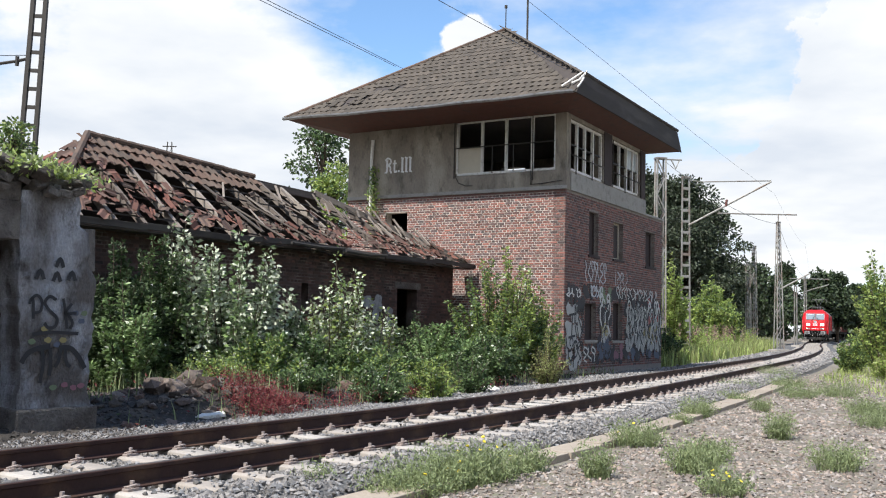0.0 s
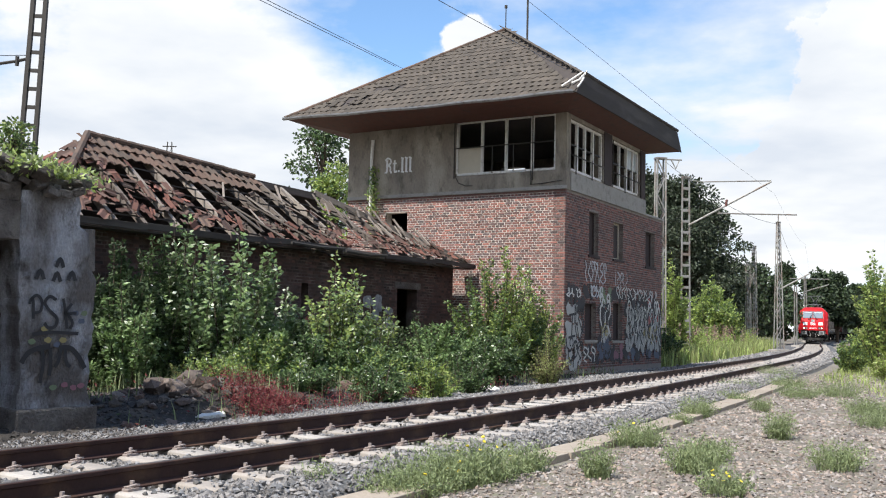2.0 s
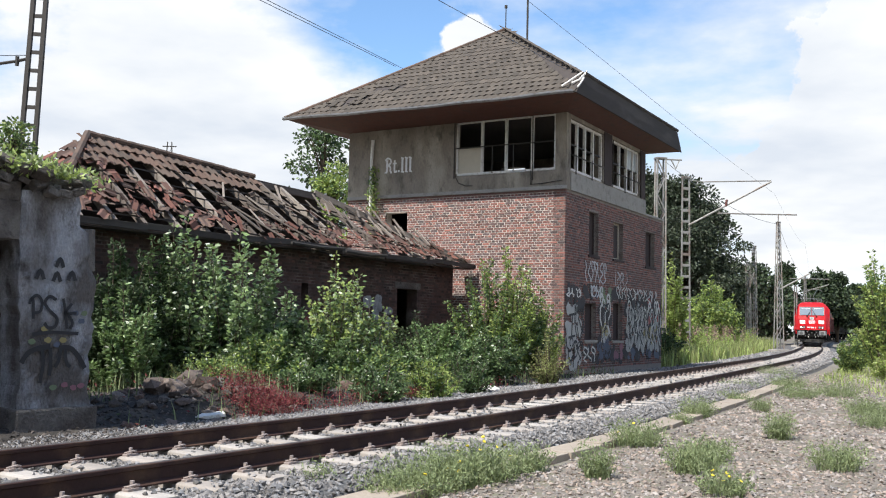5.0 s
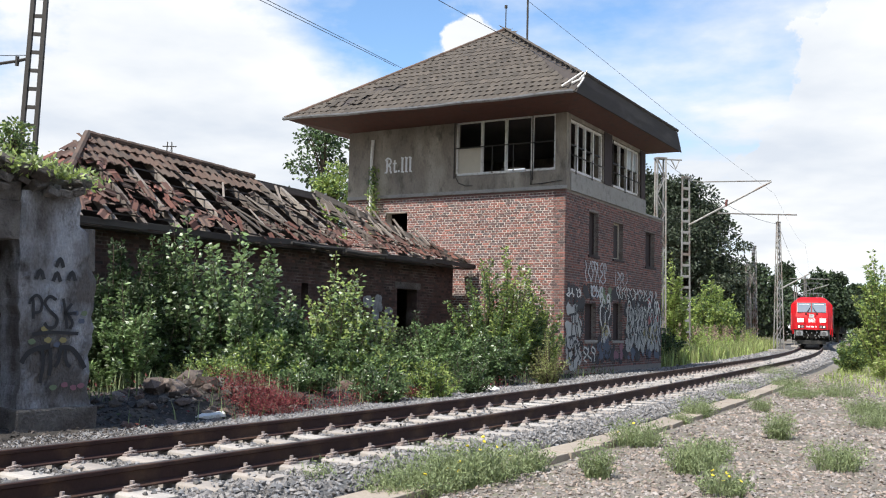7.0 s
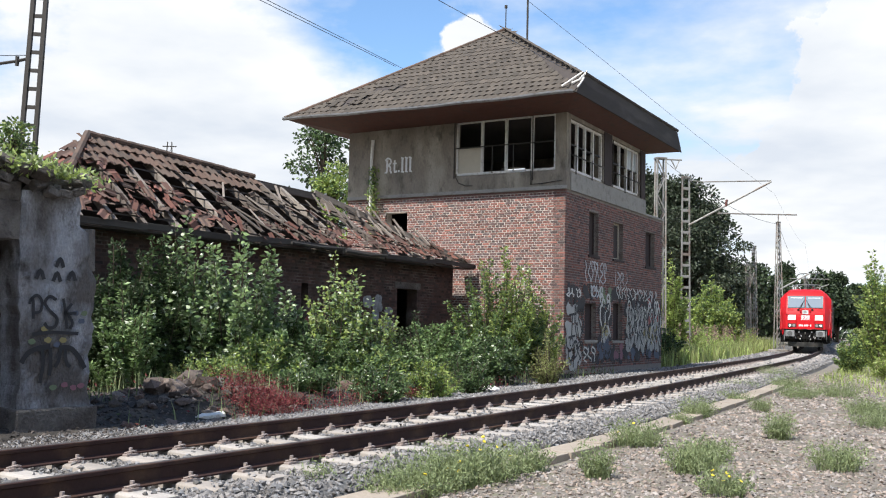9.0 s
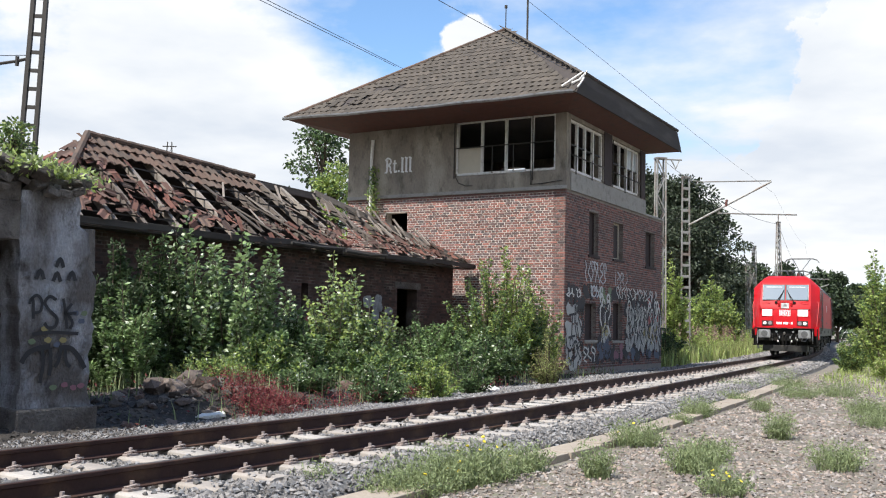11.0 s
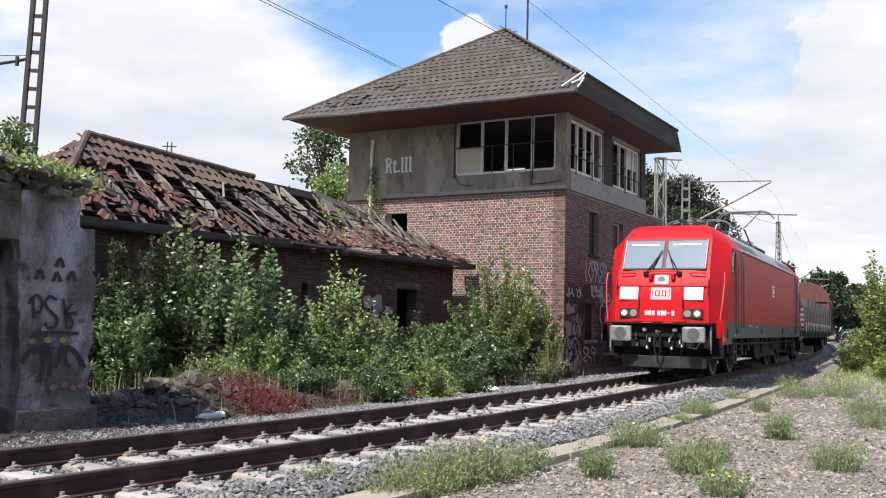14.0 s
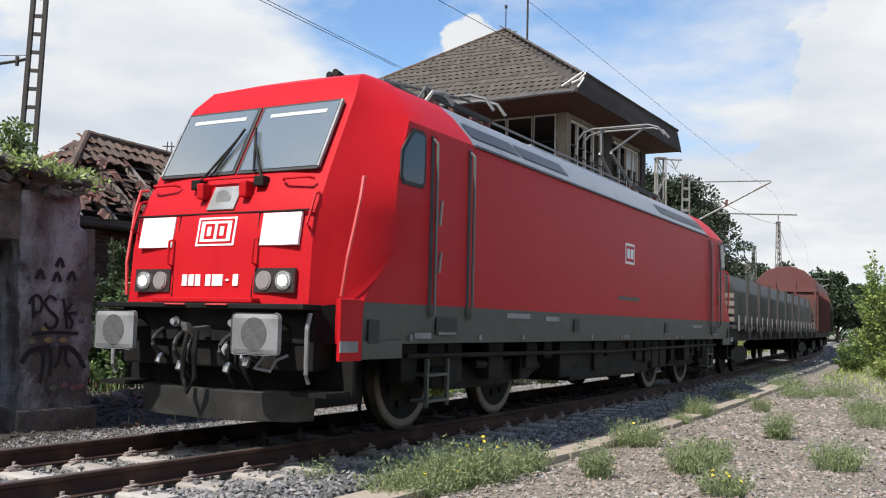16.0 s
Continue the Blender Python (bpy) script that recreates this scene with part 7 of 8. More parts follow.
    wire(sagged((-2.4, 16.4, 8.1), (3.28, 25.8, 8.3), 0.02), 0.008, "thin black wire running to the tower roof")
    wire(sagged((9.3, 39.5, 8.2), (22.4, 62.9, 8.3), 0.5), 0.012)
    wire(sagged((22.4, 62.9, 8.3), (46.5, 121, 8.2), 0.8), 0.014)
    wire(sagged((-30, 30.5, 9.7), (-13.6, 30, 9.5), 0.2), 0.014)


build_masts()


# ---- vegetation ----
SWAYING = []
FLUTTER = []


def leaf_mesh(name, pos, direction, length, width, mats, pick, rng):
    """Many folded leaves: base, two edges, tip."""
    n = len(pos)
    d = direction / np.linalg.norm(direction, axis=1, keepdims=True)
    r = rng.normal(0, 1, (n, 3))
    side = np.cross(d, r)
    side /= np.linalg.norm(side, axis=1, keepdims=True) + 1e-9
    nrm = np.cross(side, d)
    L = (length * rng.uniform(0.65, 1.3, n))[:, None]
    W = (width * rng.uniform(0.7, 1.25, n))[:, None]
    fold = W * rng.uniform(0.05, 0.35, n)[:, None]
    v = np.stack([pos, pos + d * L * 0.45 + side * W / 2 + nrm * fold, pos + d * L, pos + d * L * 0.45 - side * W / 2 + nrm * fold], 1).reshape(-1, 3)
    k = np.arange(n)[:, None] * 4
    f = np.concatenate([k + np.array([[0, 1, 2]]), k + np.array([[0, 2, 3]])], 1).reshape(-1, 3)
    me = bpy.data.meshes.new(name)
    me.from_pydata(v, [], f)
    for m in mats:
        me.materials.append(m)
    me.polygons.foreach_set("material_index", np.repeat(pick, 2).astype(np.int32))
    return me


def shrub(x, y, top, half, mats, label, shoots=46, nodes=20, per=8, leaf=0.09, pale=0.0, seed=1, sway=0.9, name="bush", upright=0.7, group="bushes before the shed"):
    rng = np.random.default_rng(seed)
    z0 = ground_z(x, y) - 0.05
    h = top - z0
    m = pose(x, y, z0)
    ob = thing(name, m, label, "bush", group)
    stems = bmesh.new()
    P, D = [], []
    for k in range(shoots):
        a, r0 = rng.uniform(0, math.tau), half * math.sqrt(rng.random())
        hk = h * (rng.uniform(0.35, 1.0) * (1.0 - 0.45 * (r0 / half) ** 2))
        bx, by = 0.3 * r0 * math.cos(a), 0.3 * r0 * math.sin(a)
        tip = Vector((r0 * math.cos(a) * 1.05, r0 * math.sin(a) * 1.05, hk))
        mid = Vector((bx + (tip.x - bx) * (1 - upright), by + (tip.y - by) * (1 - upright), hk * 0.55))
        b = Vector((bx, by, 0))
        pts = [(b * (1 - t) ** 2 + mid * 2 * t * (1 - t) + tip * t * t) for t in np.linspace(0, 1, 7)]
        rod(stems, pts, 0.013 + 0.004 * h, 4, 0.003)
        for j in range(nodes):
            t = 0.12 + 0.88 * (j + rng.random()) / nodes
            c = b * (1 - t) ** 2 + mid * 2 * t * (1 - t) + tip * t * t
            spread = 0.05 + 0.13 * half * (1 - t)
            for q in range(per):
                e = rng.normal(0, 1, 3)
                e /= np.linalg.norm(e)
                off = e * spread * rng.uniform(0.3, 1.0)
                P.append((c.x + off[0], c.y + off[1], max(0.03, c.z + off[2] * 0.7)))
                D.append((e[0], e[1], e[2] * 0.6 + 0.25))
    tagged(part("branchwork", stems, BARK, ob), kind="stuff")
    P, D = np.array(P), np.array(D)
    pick = np.zeros(len(P), int)
    if len(mats) > 1:
        clump = np.sin(P[:, 0] * 5 + seed) + np.sin(P[:, 2] * 4 + P[:, 1] * 3)
        pick[(rng.random(len(P)) < pale * 1.1 * (1 + 0.9 * clump))] = 1
    if len(mats) > 2:
        pick[rng.random(len(P)) < 0.3] = 2
    leaves = new("foliage", leaf_mesh("foliage", P, D, leaf, leaf * 0.62, mats, pick, rng))
    leaves.parent = ob
    leaves["kind"] = "stuff"
    if sway:
        SWAYING.append((ob, m, sway))
    return ob


def poplar_bush(x, y, top, half, upper, label, shoots, seed, leaf=0.1, nodes=24, per=8, flip=1.0, low=0.45):
    """A bush whose shoots turn in the wind one by one; each leaf has a green face and a pale underside."""
    rng = np.random.default_rng(seed)
    z0 = ground_z(x, y) - 0.05
    h = top - z0
    m = pose(x, y, z0)
    ob = thing("poplar_bush", m, label, "bush", "bushes before the shed")
    for k in range(shoots):
        a, r0 = rng.uniform(0, math.tau), half * math.sqrt(rng.random())
        hk = h * (rng.uniform(low, 1.0) * (1.0 - 0.4 * (r0 / half) ** 2))
        b = Vector((0.3 * r0 * math.cos(a), 0.3 * r0 * math.sin(a), 0))
        tip = Vector((r0 * math.cos(a), r0 * math.sin(a), hk))
        mid = Vector((b.x + (tip.x - b.x) * 0.35, b.y + (tip.y - b.y) * 0.35, hk * 0.55))
        curve = lambda t: b * (1 - t) ** 2 + mid * 2 * t * (1 - t) + tip * t * t
        shoot = part("shoot", rod(bmesh.new(), [curve(t) for t in np.linspace(0, 1, 7)], 0.012 + 0.003 * h, 4, 0.003), BARK, ob)
        P, E = [], []
        for j in range(nodes):
            t = 0.14 + 0.86 * (j + rng.random()) / nodes
            c = curve(t)
            spread = 0.07 + 0.21 * half * (1 - t)
            for q in range(per if t < 0.85 else per // 2):
                e = rng.normal(0, 1, 3)
                e /= np.linalg.norm(e)
                off = e * spread * rng.uniform(0.2, 1.0)
                P.append((c.x + off[0], c.y + off[1], max(0.05, c.z + off[2] * 0.7)))
                E.append((e[0], e[1], 0.35 * e[2] + 0.15))
        P, E = np.array(P), np.array(E)
        n = len(P)
        d = E / np.linalg.norm(E, axis=1, keepdims=True)
        face = np.array([-0.2, -0.9, 0.3]) + rng.normal(0, 0.4, (n, 3))
        side = np.cross(d, face)
        side /= np.linalg.norm(side, axis=1, keepdims=True) + 1e-9
        up = np.cross(side, d)
        up *= np.sign((up * face).sum(1, keepdims=True))
        ln, wd = leaf * rng.uniform(0.65, 1.25, (n, 1)), leaf * 0.62 * rng.uniform(0.75, 1.2, (n, 1))
        one = np.stack([P, P + d * ln * 0.45 + side * wd / 2, P + d * ln, P + d * ln * 0.45 - side * wd / 2], 1)
        v = np.concatenate([one + up[:, None] * 0.0015, one - up[:, None] * 0.0015]).reshape(-1, 3)
        q = np.arange(2 * n)[:, None] * 4
        f = np.concatenate([q + np.array([[0, 1, 2]]), q + np.array([[0, 2, 3]])], 1).reshape(-1, 3)
        me = bpy.data.meshes.new("foliage")
        me.from_pydata(v, [], f)
        for mat in (*upper, LEAF_PALE):
            me.materials.append(mat)
        kinds = np.concatenate([rng.integers(0, len(upper), n), np.full(n, len(upper))])
        me.polygons.foreach_set("material_index", np.repeat(kinds, 2).astype(np.int32))
        leaves = new("foliage", me)
        leaves.parent = shoot
        leaves["kind"] = "stuff"
        FLUTTER.append((shoot, b, (tip - b).normalized(), float(rng.random()), float(rng.uniform(0, 6)), flip))
    SWAYING.append((ob, m, 0.8))
    return ob


def tree(x, y, top, half, mats, label, seed, leaf=0.4, clumps=60, per=90, base=0.18, name="tree", trunk=0.2, cone=0.0, sway=0.0):
    rng = np.random.default_rng(seed)
    z0 = ground_z(x, y) if abs(x) < 30 and y < 60 else -0.31
    h = top - z0
    ob = thing(name, pose(x, y, z0), label, "tree", "trees along the line")
    tr = bmesh.new()
    rod(tr, [(0, 0, -0.2), (0.02 * h, 0.01 * h, h * 0.3), (0.0, 0.03 * h, h * 0.6), (0.02 * h, 0, h * 0.95)], trunk, 8, trunk * 0.15)
    part("trunk", tr, BARK, ob)
    P, D = [], []
    limbs = bmesh.new()
    for k in range(clumps):
        a, u = rng.uniform(0, math.tau), rng.random()
        zz = base + (1 - base) * u
        prof = math.sin(math.pi * min(1.0, (zz - base) / (1 - base) * 0.86 + 0.12)) ** 0.7
        prof = prof * (1 - cone) + cone * (1 - zz) * 1.1
        rr = half * prof * math.sqrt(rng.uniform(0.15, 1.0)) * rng.uniform(0.8, 1.12)
        c = np.array([rr * math.cos(a), rr * math.sin(a), zz * h * rng.uniform(0.95, 1.02)])
        rod(limbs, [(0, 0, max(h * 0.08, c[2] - 0.3 * h * (rr / half + 0.2))), (c[0] * 0.5, c[1] * 0.5, c[2] * 0.93), tuple(c)], trunk * 0.22, 4, 0.02)
        size = half * rng.uniform(0.16, 0.34)
        e = rng.normal(0, 1, (per, 3))
        e /= np.linalg.norm(e, axis=1, keepdims=True)
        rad = rng.uniform(0.2, 1.0, (per, 1)) ** 0.5
        P.append(c + e * rad * size * np.array([1.15, 1.15, 0.75]))
        D.append(e + np.array([0, 0, -0.15]) + rng.normal(0, 0.5, (per, 3)))
    tagged(part("branchwork", limbs, BARK, ob), kind="stuff")
    P, D = np.concatenate(P), np.concatenate(D)
    pick = (rng.random(len(P)) < 0.35).astype(int) if len(mats) > 1 else np.zeros(len(P), int)
    crown = new("crown", leaf_mesh("crown", P, D, leaf, leaf * 0.65, mats, pick, rng))
    crown.parent = ob
    crown["kind"] = "stuff"
    return ob


def blades(P, H, lean, width, rng):
    """Grass blades: two stacked slivers each, as vertices and triangles."""
    n = len(P)
    a = rng.uniform(0, math.tau, n)
    s = np.stack([np.cos(a), np.sin(a), np.zeros(n)], 1) * (width * rng.uniform(0.6, 1.3, n))[:, None]
    b = a + rng.uniform(0.8, 2.4, n)
    out = np.stack([np.cos(b), np.sin(b), np.zeros(n)], 1) * (lean * H * rng.uniform(0.1, 1.0, n))[:, None]
    up = np.stack([np.zeros(n), np.zeros(n), H], 1)
    mid = P + up * 0.55 + out * 0.35
    v = np.stack([P - s, P + s, mid + s * 0.7, mid - s * 0.7, P + up + out], 1).reshape(-1, 3)
    k = np.arange(n)[:, None] * 5
    f = np.concatenate([k + np.array([[0, 1, 2]]), k + np.array([[0, 2, 3]]), k + np.array([[3, 2, 4]])], 1).reshape(-1, 3)
    return v, f


def tuft(x, y, radius, height, n, mat, label, seed, flowers=0, name="weed_tuft"):
    rng = np.random.default_rng(seed)
    ob = thing(name, pose(x, y, ground_z(x, y) - 0.01), label, "weed", "weeds in the gravel")
    r = radius * np.sqrt(rng.random(n)) * 0.7
    a = rng.uniform(0, math.tau, n)
    P = np.stack([r * np.cos(a), r * np.sin(a), np.zeros(n)], 1)
    H = height * rng.uniform(0.35, 1.0, n) * (1 - 0.4 * (r / radius) ** 2)
    v, f = blades(P, H, 0.95, 0.0045, rng)
    me = bpy.data.meshes.new("grass_clump")
    me.from_pydata(v, [], f)
    me.materials.append(mat)
    b = new("grass_clump", me)
    b.parent = ob
    b["kind"] = "stuff"
    m2 = n * 5
    i = rng.integers(0, n, m2)
    t = rng.uniform(0.3, 1.0, m2)
    Q = P[i] * (1 + 0.7 * t[:, None]) + np.stack([rng.normal(0, 0.035, m2), rng.normal(0, 0.035, m2), H[i] * t], 1)
    D = rng.normal(0, 1, (m2, 3)) + np.array([0, 0, 0.8])
    lf = new("foliage", leaf_mesh("foliage", Q, D, 0.05, 0.013, [mat], np.zeros(m2, int), rng))
    lf.parent = ob
    lf["kind"] = "stuff"
    for k in range(flowers):
        j = rng.integers(0, n)
        fl = part("flower", disc(bmesh.new(), (0, 0), 0.017, "z", 0, 0.008, 7), YELLOW, ob)
        fl.matrix_local = pose(float(P[j, 0]) + rng.uniform(-0.05, 0.05), float(P[j, 1]), float(H[j]) * 1.02, rng.uniform(-40, 40), rng.uniform(-40, 40), 0)
    return ob


def meadow(name, places, height, mat, label, seed, width=0.006, lean=0.4):
    rng = np.random.default_rng(seed)
    P = np.array(places)
    v, f = blades(P, height * rng.uniform(0.4, 1.1, len(P)), lean, width, rng)
    me = bpy.data.meshes.new(name)
    me.from_pydata(v, [], f)
    me.materials.append(mat)
    tagged(new(name, me), label, "grass", kind="stuff")


def build_plants():
    GREEN, SILVER = "leafy green bush growing wild before the ruined shed", "tall green poplar bush with silvery leaf undersides"
    shrub(-5.5, 16.7, 1.95, 0.65, [LEAF_POPLAR, LEAF_PALE, LEAF], GREEN, 34, seed=1, pale=0.02)
    # darkest leaf colour paints in the shade these two stand in
    shrub(-5.4, 18.1, 2.85, 0.85, [LEAF_DARK, LEAF_PALE, LEAF], "ivy-like bush against the shed wall, leaves darkened for its shade", 100, 26, 9, seed=92, pale=0.01, sway=0.3)
    shrub(-6.0, 17.5, 2.75, 0.85, [LEAF_DARK, LEAF_DARK], "ivy-like bush against the shed wall, leaves darkened for its shade", 130, 26, 9, seed=2, sway=0.3)
    poplar_bush(-4.9, 18.4, 3.25, 0.95, [LEAF_POPLAR, LEAF_POPLAR, LEAF], SILVER, 30, 3, 0.115, 24, 9)
    poplar_bush(-4.05, 18.7, 3.3, 1.1, [LEAF_POPLAR, LEAF_POPLAR, LEAF], SILVER, 40, 4, 0.115, 24, 9)
    poplar_bush(-3.35, 19.2, 2.35, 0.55, [LEAF_POPLAR, LEAF], SILVER, 18, 5, 0.11)
    poplar_bush(-2.25, 20.4, 2.85, 0.8, [LEAF_POPLAR, LEAF_LIGHT], "yellowish green poplar bush with pale leaf undersides", 30, 6, 0.095, 22, 8, 0.85)
    poplar_bush(-1.5, 21.0, 2.1, 0.6, [LEAF_POPLAR, LEAF_LIGHT], "yellowish green poplar bush with pale leaf undersides", 18, 7, 0.095, 20, 7, 0.7)
    shrub(-2.75, 19.2, 1.3, 0.95, [LEAF, LEAF_PALE, LEAF_DARK], GREEN, 54, 18, 9, seed=8, pale=0.02, sway=0.6)
    shrub(-0.2, 22.5, 1.4, 1.1, [LEAF_POPLAR, LEAF_PALE, LEAF], "yellowish green low bush beside the track", 60, 18, 9, seed=9, pale=0.02, sway=0.6)
    shrub(1.7, 25.3, 3.65, 1.0, [LEAF_LIGHT, LEAF_PALE, LEAF], "green bush with slender shoots by the tower", 40, 24, 9, seed=93, pale=0.03, sway=0.6)
    shrub(1.2, 25.0, 3.0, 1.1, [LEAF, LEAF_PALE, LEAF_LIGHT], "green bush with slender shoots by the tower", 60, 22, 9, seed=10, pale=0.03, sway=0.6)
    shrub(2.5, 26.0, 3.0, 0.85, [LEAF, LEAF_PALE, LEAF_LIGHT], "green bush with slender shoots by the tower", 44, 20, 9, seed=11, pale=0.02, sway=0.6)
    shrub(0.95, 23.6, 1.25, 1.25, [LEAF, LEAF_PALE, LEAF_DARK], GREEN, 64, 18, 9, seed=12, pale=0.03, sway=0.5)
    shrub(2.9, 26.4, 1.75, 0.5, [LEAF_LIGHT, LEAF_PALE], "green bush with slender shoots by the tower", 30, 16, 5, seed=13, pale=0.02, sway=0.6)
    shrub(-1.5, 19.6, 0.85, 1.0, [LEAF, LEAF_PALE, LEAF_LIGHT], GREEN, 54, 14, 9, seed=14, pale=0.02, sway=0.4)
    shrub(2.75, 23.9, 1.15, 0.5, [GRASS, WEED], "withered yellow-brown bush at the tower foot", 34, 14, 5, 0.06, seed=15, sway=0.4)
    shrub(-4.5, 17.2, 0.45, 0.6, [GRASS, WEED], "withered low scrub beside the rubble", 34, 12, 5, 0.06, seed=16, sway=0.4)
    shrub(-3.4, 17.9, 1.0, 0.9, [LEAF, LEAF_PALE, LEAF_LIGHT], GREEN, 50, 16, 9, seed=17, pale=0.03, sway=0.4)
    shrub(-5.3, 17.9, 0.95, 0.8, [LEAF, LEAF_PALE, LEAF_DARK], GREEN, 44, 16, 9, seed=18, pale=0.02, sway=0.4)
    # again the darkest leaves, for the shade close to the shed
    shrub(-0.6, 24.6, 1.5, 1.2, [LEAF_DARK, LEAF_DARK], "bush close to the shed door, its shade put into dark leaves", 50, 18, 5, seed=19, sway=0.3)
    shrub(-3.5, 21.6, 1.7, 1.2, [LEAF_DARK, LEAF_DARK], "bush close to the shed wall, its shade put into dark leaves", 50, 18, 5, seed=20, sway=0.3)
    # dark leaves mixed in stand for shaded gaps in the low scrub
    for i, (x, y, t, w) in enumerate(((-3.9, 16.6, 0.7, 0.6), (-2.4, 16.9, 0.5, 0.55), (-1.1, 17.6, 0.6, 0.6), (-0.2, 18.9, 0.7, 0.65), (0.55, 20.3, 0.7, 0.65), (0.6, 22.5, 0.75, 0.45))):
        shrub(x, y, t, w, [LEAF, LEAF_PALE, LEAF_DARK] if i % 3 else [LEAF_LIGHT, LEAF_PALE, LEAF], "low green scrub at the edge of the bushes", 40, 14, 7, 0.065, pale=0.02, seed=70 + i, sway=0.4)
    # right of the line
    R = "bright green roadside bush on the bank of the line"
    shrub(15.85, 33.6, 4.9, 1.15, [LEAF_LIGHT, LEAF_PALE, LEAF], R, 80, 26, 7, 0.13, seed=31, sway=0.5, group="bushes on the bank")
    shrub(17.3, 35.4, 5.4, 1.4, [LEAF_LIGHT, LEAF_PALE, LEAF], R, 70, 26, 7, 0.13, seed=32, sway=0.5, group="bushes on the bank")
    shrub(17.7, 37.8, 2.9, 1.0, [LEAF_LIGHT, LEAF_PALE, GRASS], R, 60, 22, 6, 0.12, seed=33, sway=0.5, group="bushes on the bank")
    shrub(15.6, 36.2, 1.1, 0.6, [LEAF, LEAF_PALE, LEAF_LIGHT], R, 50, 16, 6, 0.1, seed=34, sway=0.5, group="bushes on the bank")
    shrub(14.5, 29.9, 0.75, 0.9, [LEAF_LIGHT, LEAF_PALE, GRASS], R, 50, 16, 6, 0.09, seed=35, sway=0.5, group="bushes on the bank")
    shrub(19.5, 42, 2.4, 1.3, [LEAF_LIGHT, LEAF_PALE, LEAF], R, 50, 20, 6, 0.13, seed=36, sway=0.4, group="bushes on the bank")
    # left of the line, beyond the tower
    B = "light green young trees beside the line"
    shrub(10.0, 41.5, 5.0, 0.75, [LEAF_LIGHT, LEAF_PALE], B, 60, 24, 6, 0.15, seed=41, sway=0.4, group="young trees by the line")
    shrub(11.6, 45.5, 2.3, 0.8, [LEAF_LIGHT, LEAF_PALE], B, 60, 22, 6, 0.15, seed=42, sway=0.4, group="young trees by the line")
    shrub(17.0, 60, 4.6, 1.5, [LEAF_LIGHT, LEAF_PALE, LEAF], B, 80, 26, 6, 0.2, seed=43, sway=0.4, group="young trees by the line")
    shrub(18.9, 64, 4.2, 1.4, [LEAF_LIGHT, LEAF_PALE, LEAF], B, 80, 24, 6, 0.2, seed=44, sway=0.4, group="young trees by the line")
    shrub(9.0, 38.3, 1.7, 0.9, [LEAF_DARK, LEAF_PALE, LEAF], "dark low bush at the tower corner", 40, 18, 6, 0.11, seed=45, sway=0.4, group="young trees by the line")
    # trees
    tree(19.3, 76, 12.6, 4.3, [LEAF_OAK, LEAF_OAK], "large dark green broadleaved tree beyond the masts", 51, 0.27, 150, 210)
    tree(16.6, 79, 14.2, 4.4, [LEAF_OAK, LEAF_OAK], "large dark green broadleaved tree beyond the masts", 52, 0.27, 120, 210)
    tree(22.2, 77.5, 10.9, 3.0, [LEAF_OAK, LEAF_OAK], "dark green broadleaved tree with a loose crown", 53, 0.26, 70, 130, base=0.3)
    tree(-6.6, 50, 11.8, 2.4, [LEAF_DARK, LEAF], "slender green poplar rising behind the shed", 54, 0.24, 80, 60)
    tree(-5.6, 47, 8.8, 1.7, [LEAF_LIGHT, LEAF], "young bright green tree behind the shed", 55, 0.22, 60, 90)
    tree(-11.7, 25.2, 6.2, 1.3, [LEAF, LEAF_LIGHT], "leafy branchy tree behind the hut", 56, 0.13, 50, 90)
    tree(-11.0, 22.0, 4.6, 1.1, [LEAF_LIGHT, LEAF], "leafy branchy tree behind the hut", 57, 0.12, 40, 90)
    tree(32, 97, 7.4, 3.2, [LEAF_OAK, LEAF_DARK], "round green tree in the distance", 58, 0.4, 60, 90)
    tree(36.5, 104, 6.4, 3.0, [LEAF_DARK, LEAF_PINE], "round green tree in the distance", 59, 0.4, 60, 90)
    for i, (x, y, t, w) in enumerate(((48.6, 134, 10.2, 2.6), (52.5, 132, 9.6, 2.6), (56, 134, 9.2, 3.0), (60, 136, 7.6, 3.0), (44, 136, 8.6, 2.8), (64, 138, 6.4, 3.2))):
        tree(x, y, t, w, [LEAF_PINE, LEAF_DARK], "dark distant pine beside the line", 60 + i, 0.5, 70, 80, base=0.3, cone=0.25, name="pine_tree")
    # woods: far ones close the view, unseen ones behind the camera block sky light
    rng = np.random.default_rng(77)
    n = 44000
    a = rng.uniform(-math.pi, math.pi, n)
    # the added rear part stands nearer and taller, to cut low sky light
    d = np.where(np.abs(a) < 1.3, rng.uniform(170, 230, n), rng.uniform(38, 80, n))
    top = np.where(np.abs(a) < 1.3, 7.0, 15.0) + 2.2 * np.sin(a * 23) + 1.6 * np.sin(a * 61 + 1)
    P = np.stack([d * np.sin(a), d * np.cos(a), -0.3 + top * rng.random(n) ** 0.8], 1)
    D = rng.normal(0, 1, (n, 3))
    tagged(new("far_woods", leaf_mesh("far_woods", P, D, 1.5, 1.1, [LEAF_DARK, LEAF_PINE], (rng.random(n) < 0.4).astype(int), rng)), "dark belt of distant woods on the horizon, plus an unseen nearer belt blocking sky light", "woods", kind="stuff")
    # tall grass on the far side of the line
    tower_inv = TOWER.inverted()
    pl = []
    for s, side in zip(rng.uniform(21, 82, 9000), rng.uniform(-9, -2.9, 9000)):
        p = on_line(s, side)
        q = tower_inv @ Vector((p.x, p.y, 0))
        if not (-0.6 < q.x < 9.3 and q.y > -1.6):
            pl.append((p.x, p.y, -0.3))
    meadow("tall_grass", pl, 1.05, GRASS, "tall dry yellow-green grass along the line", 78, 0.016)
    pl = []
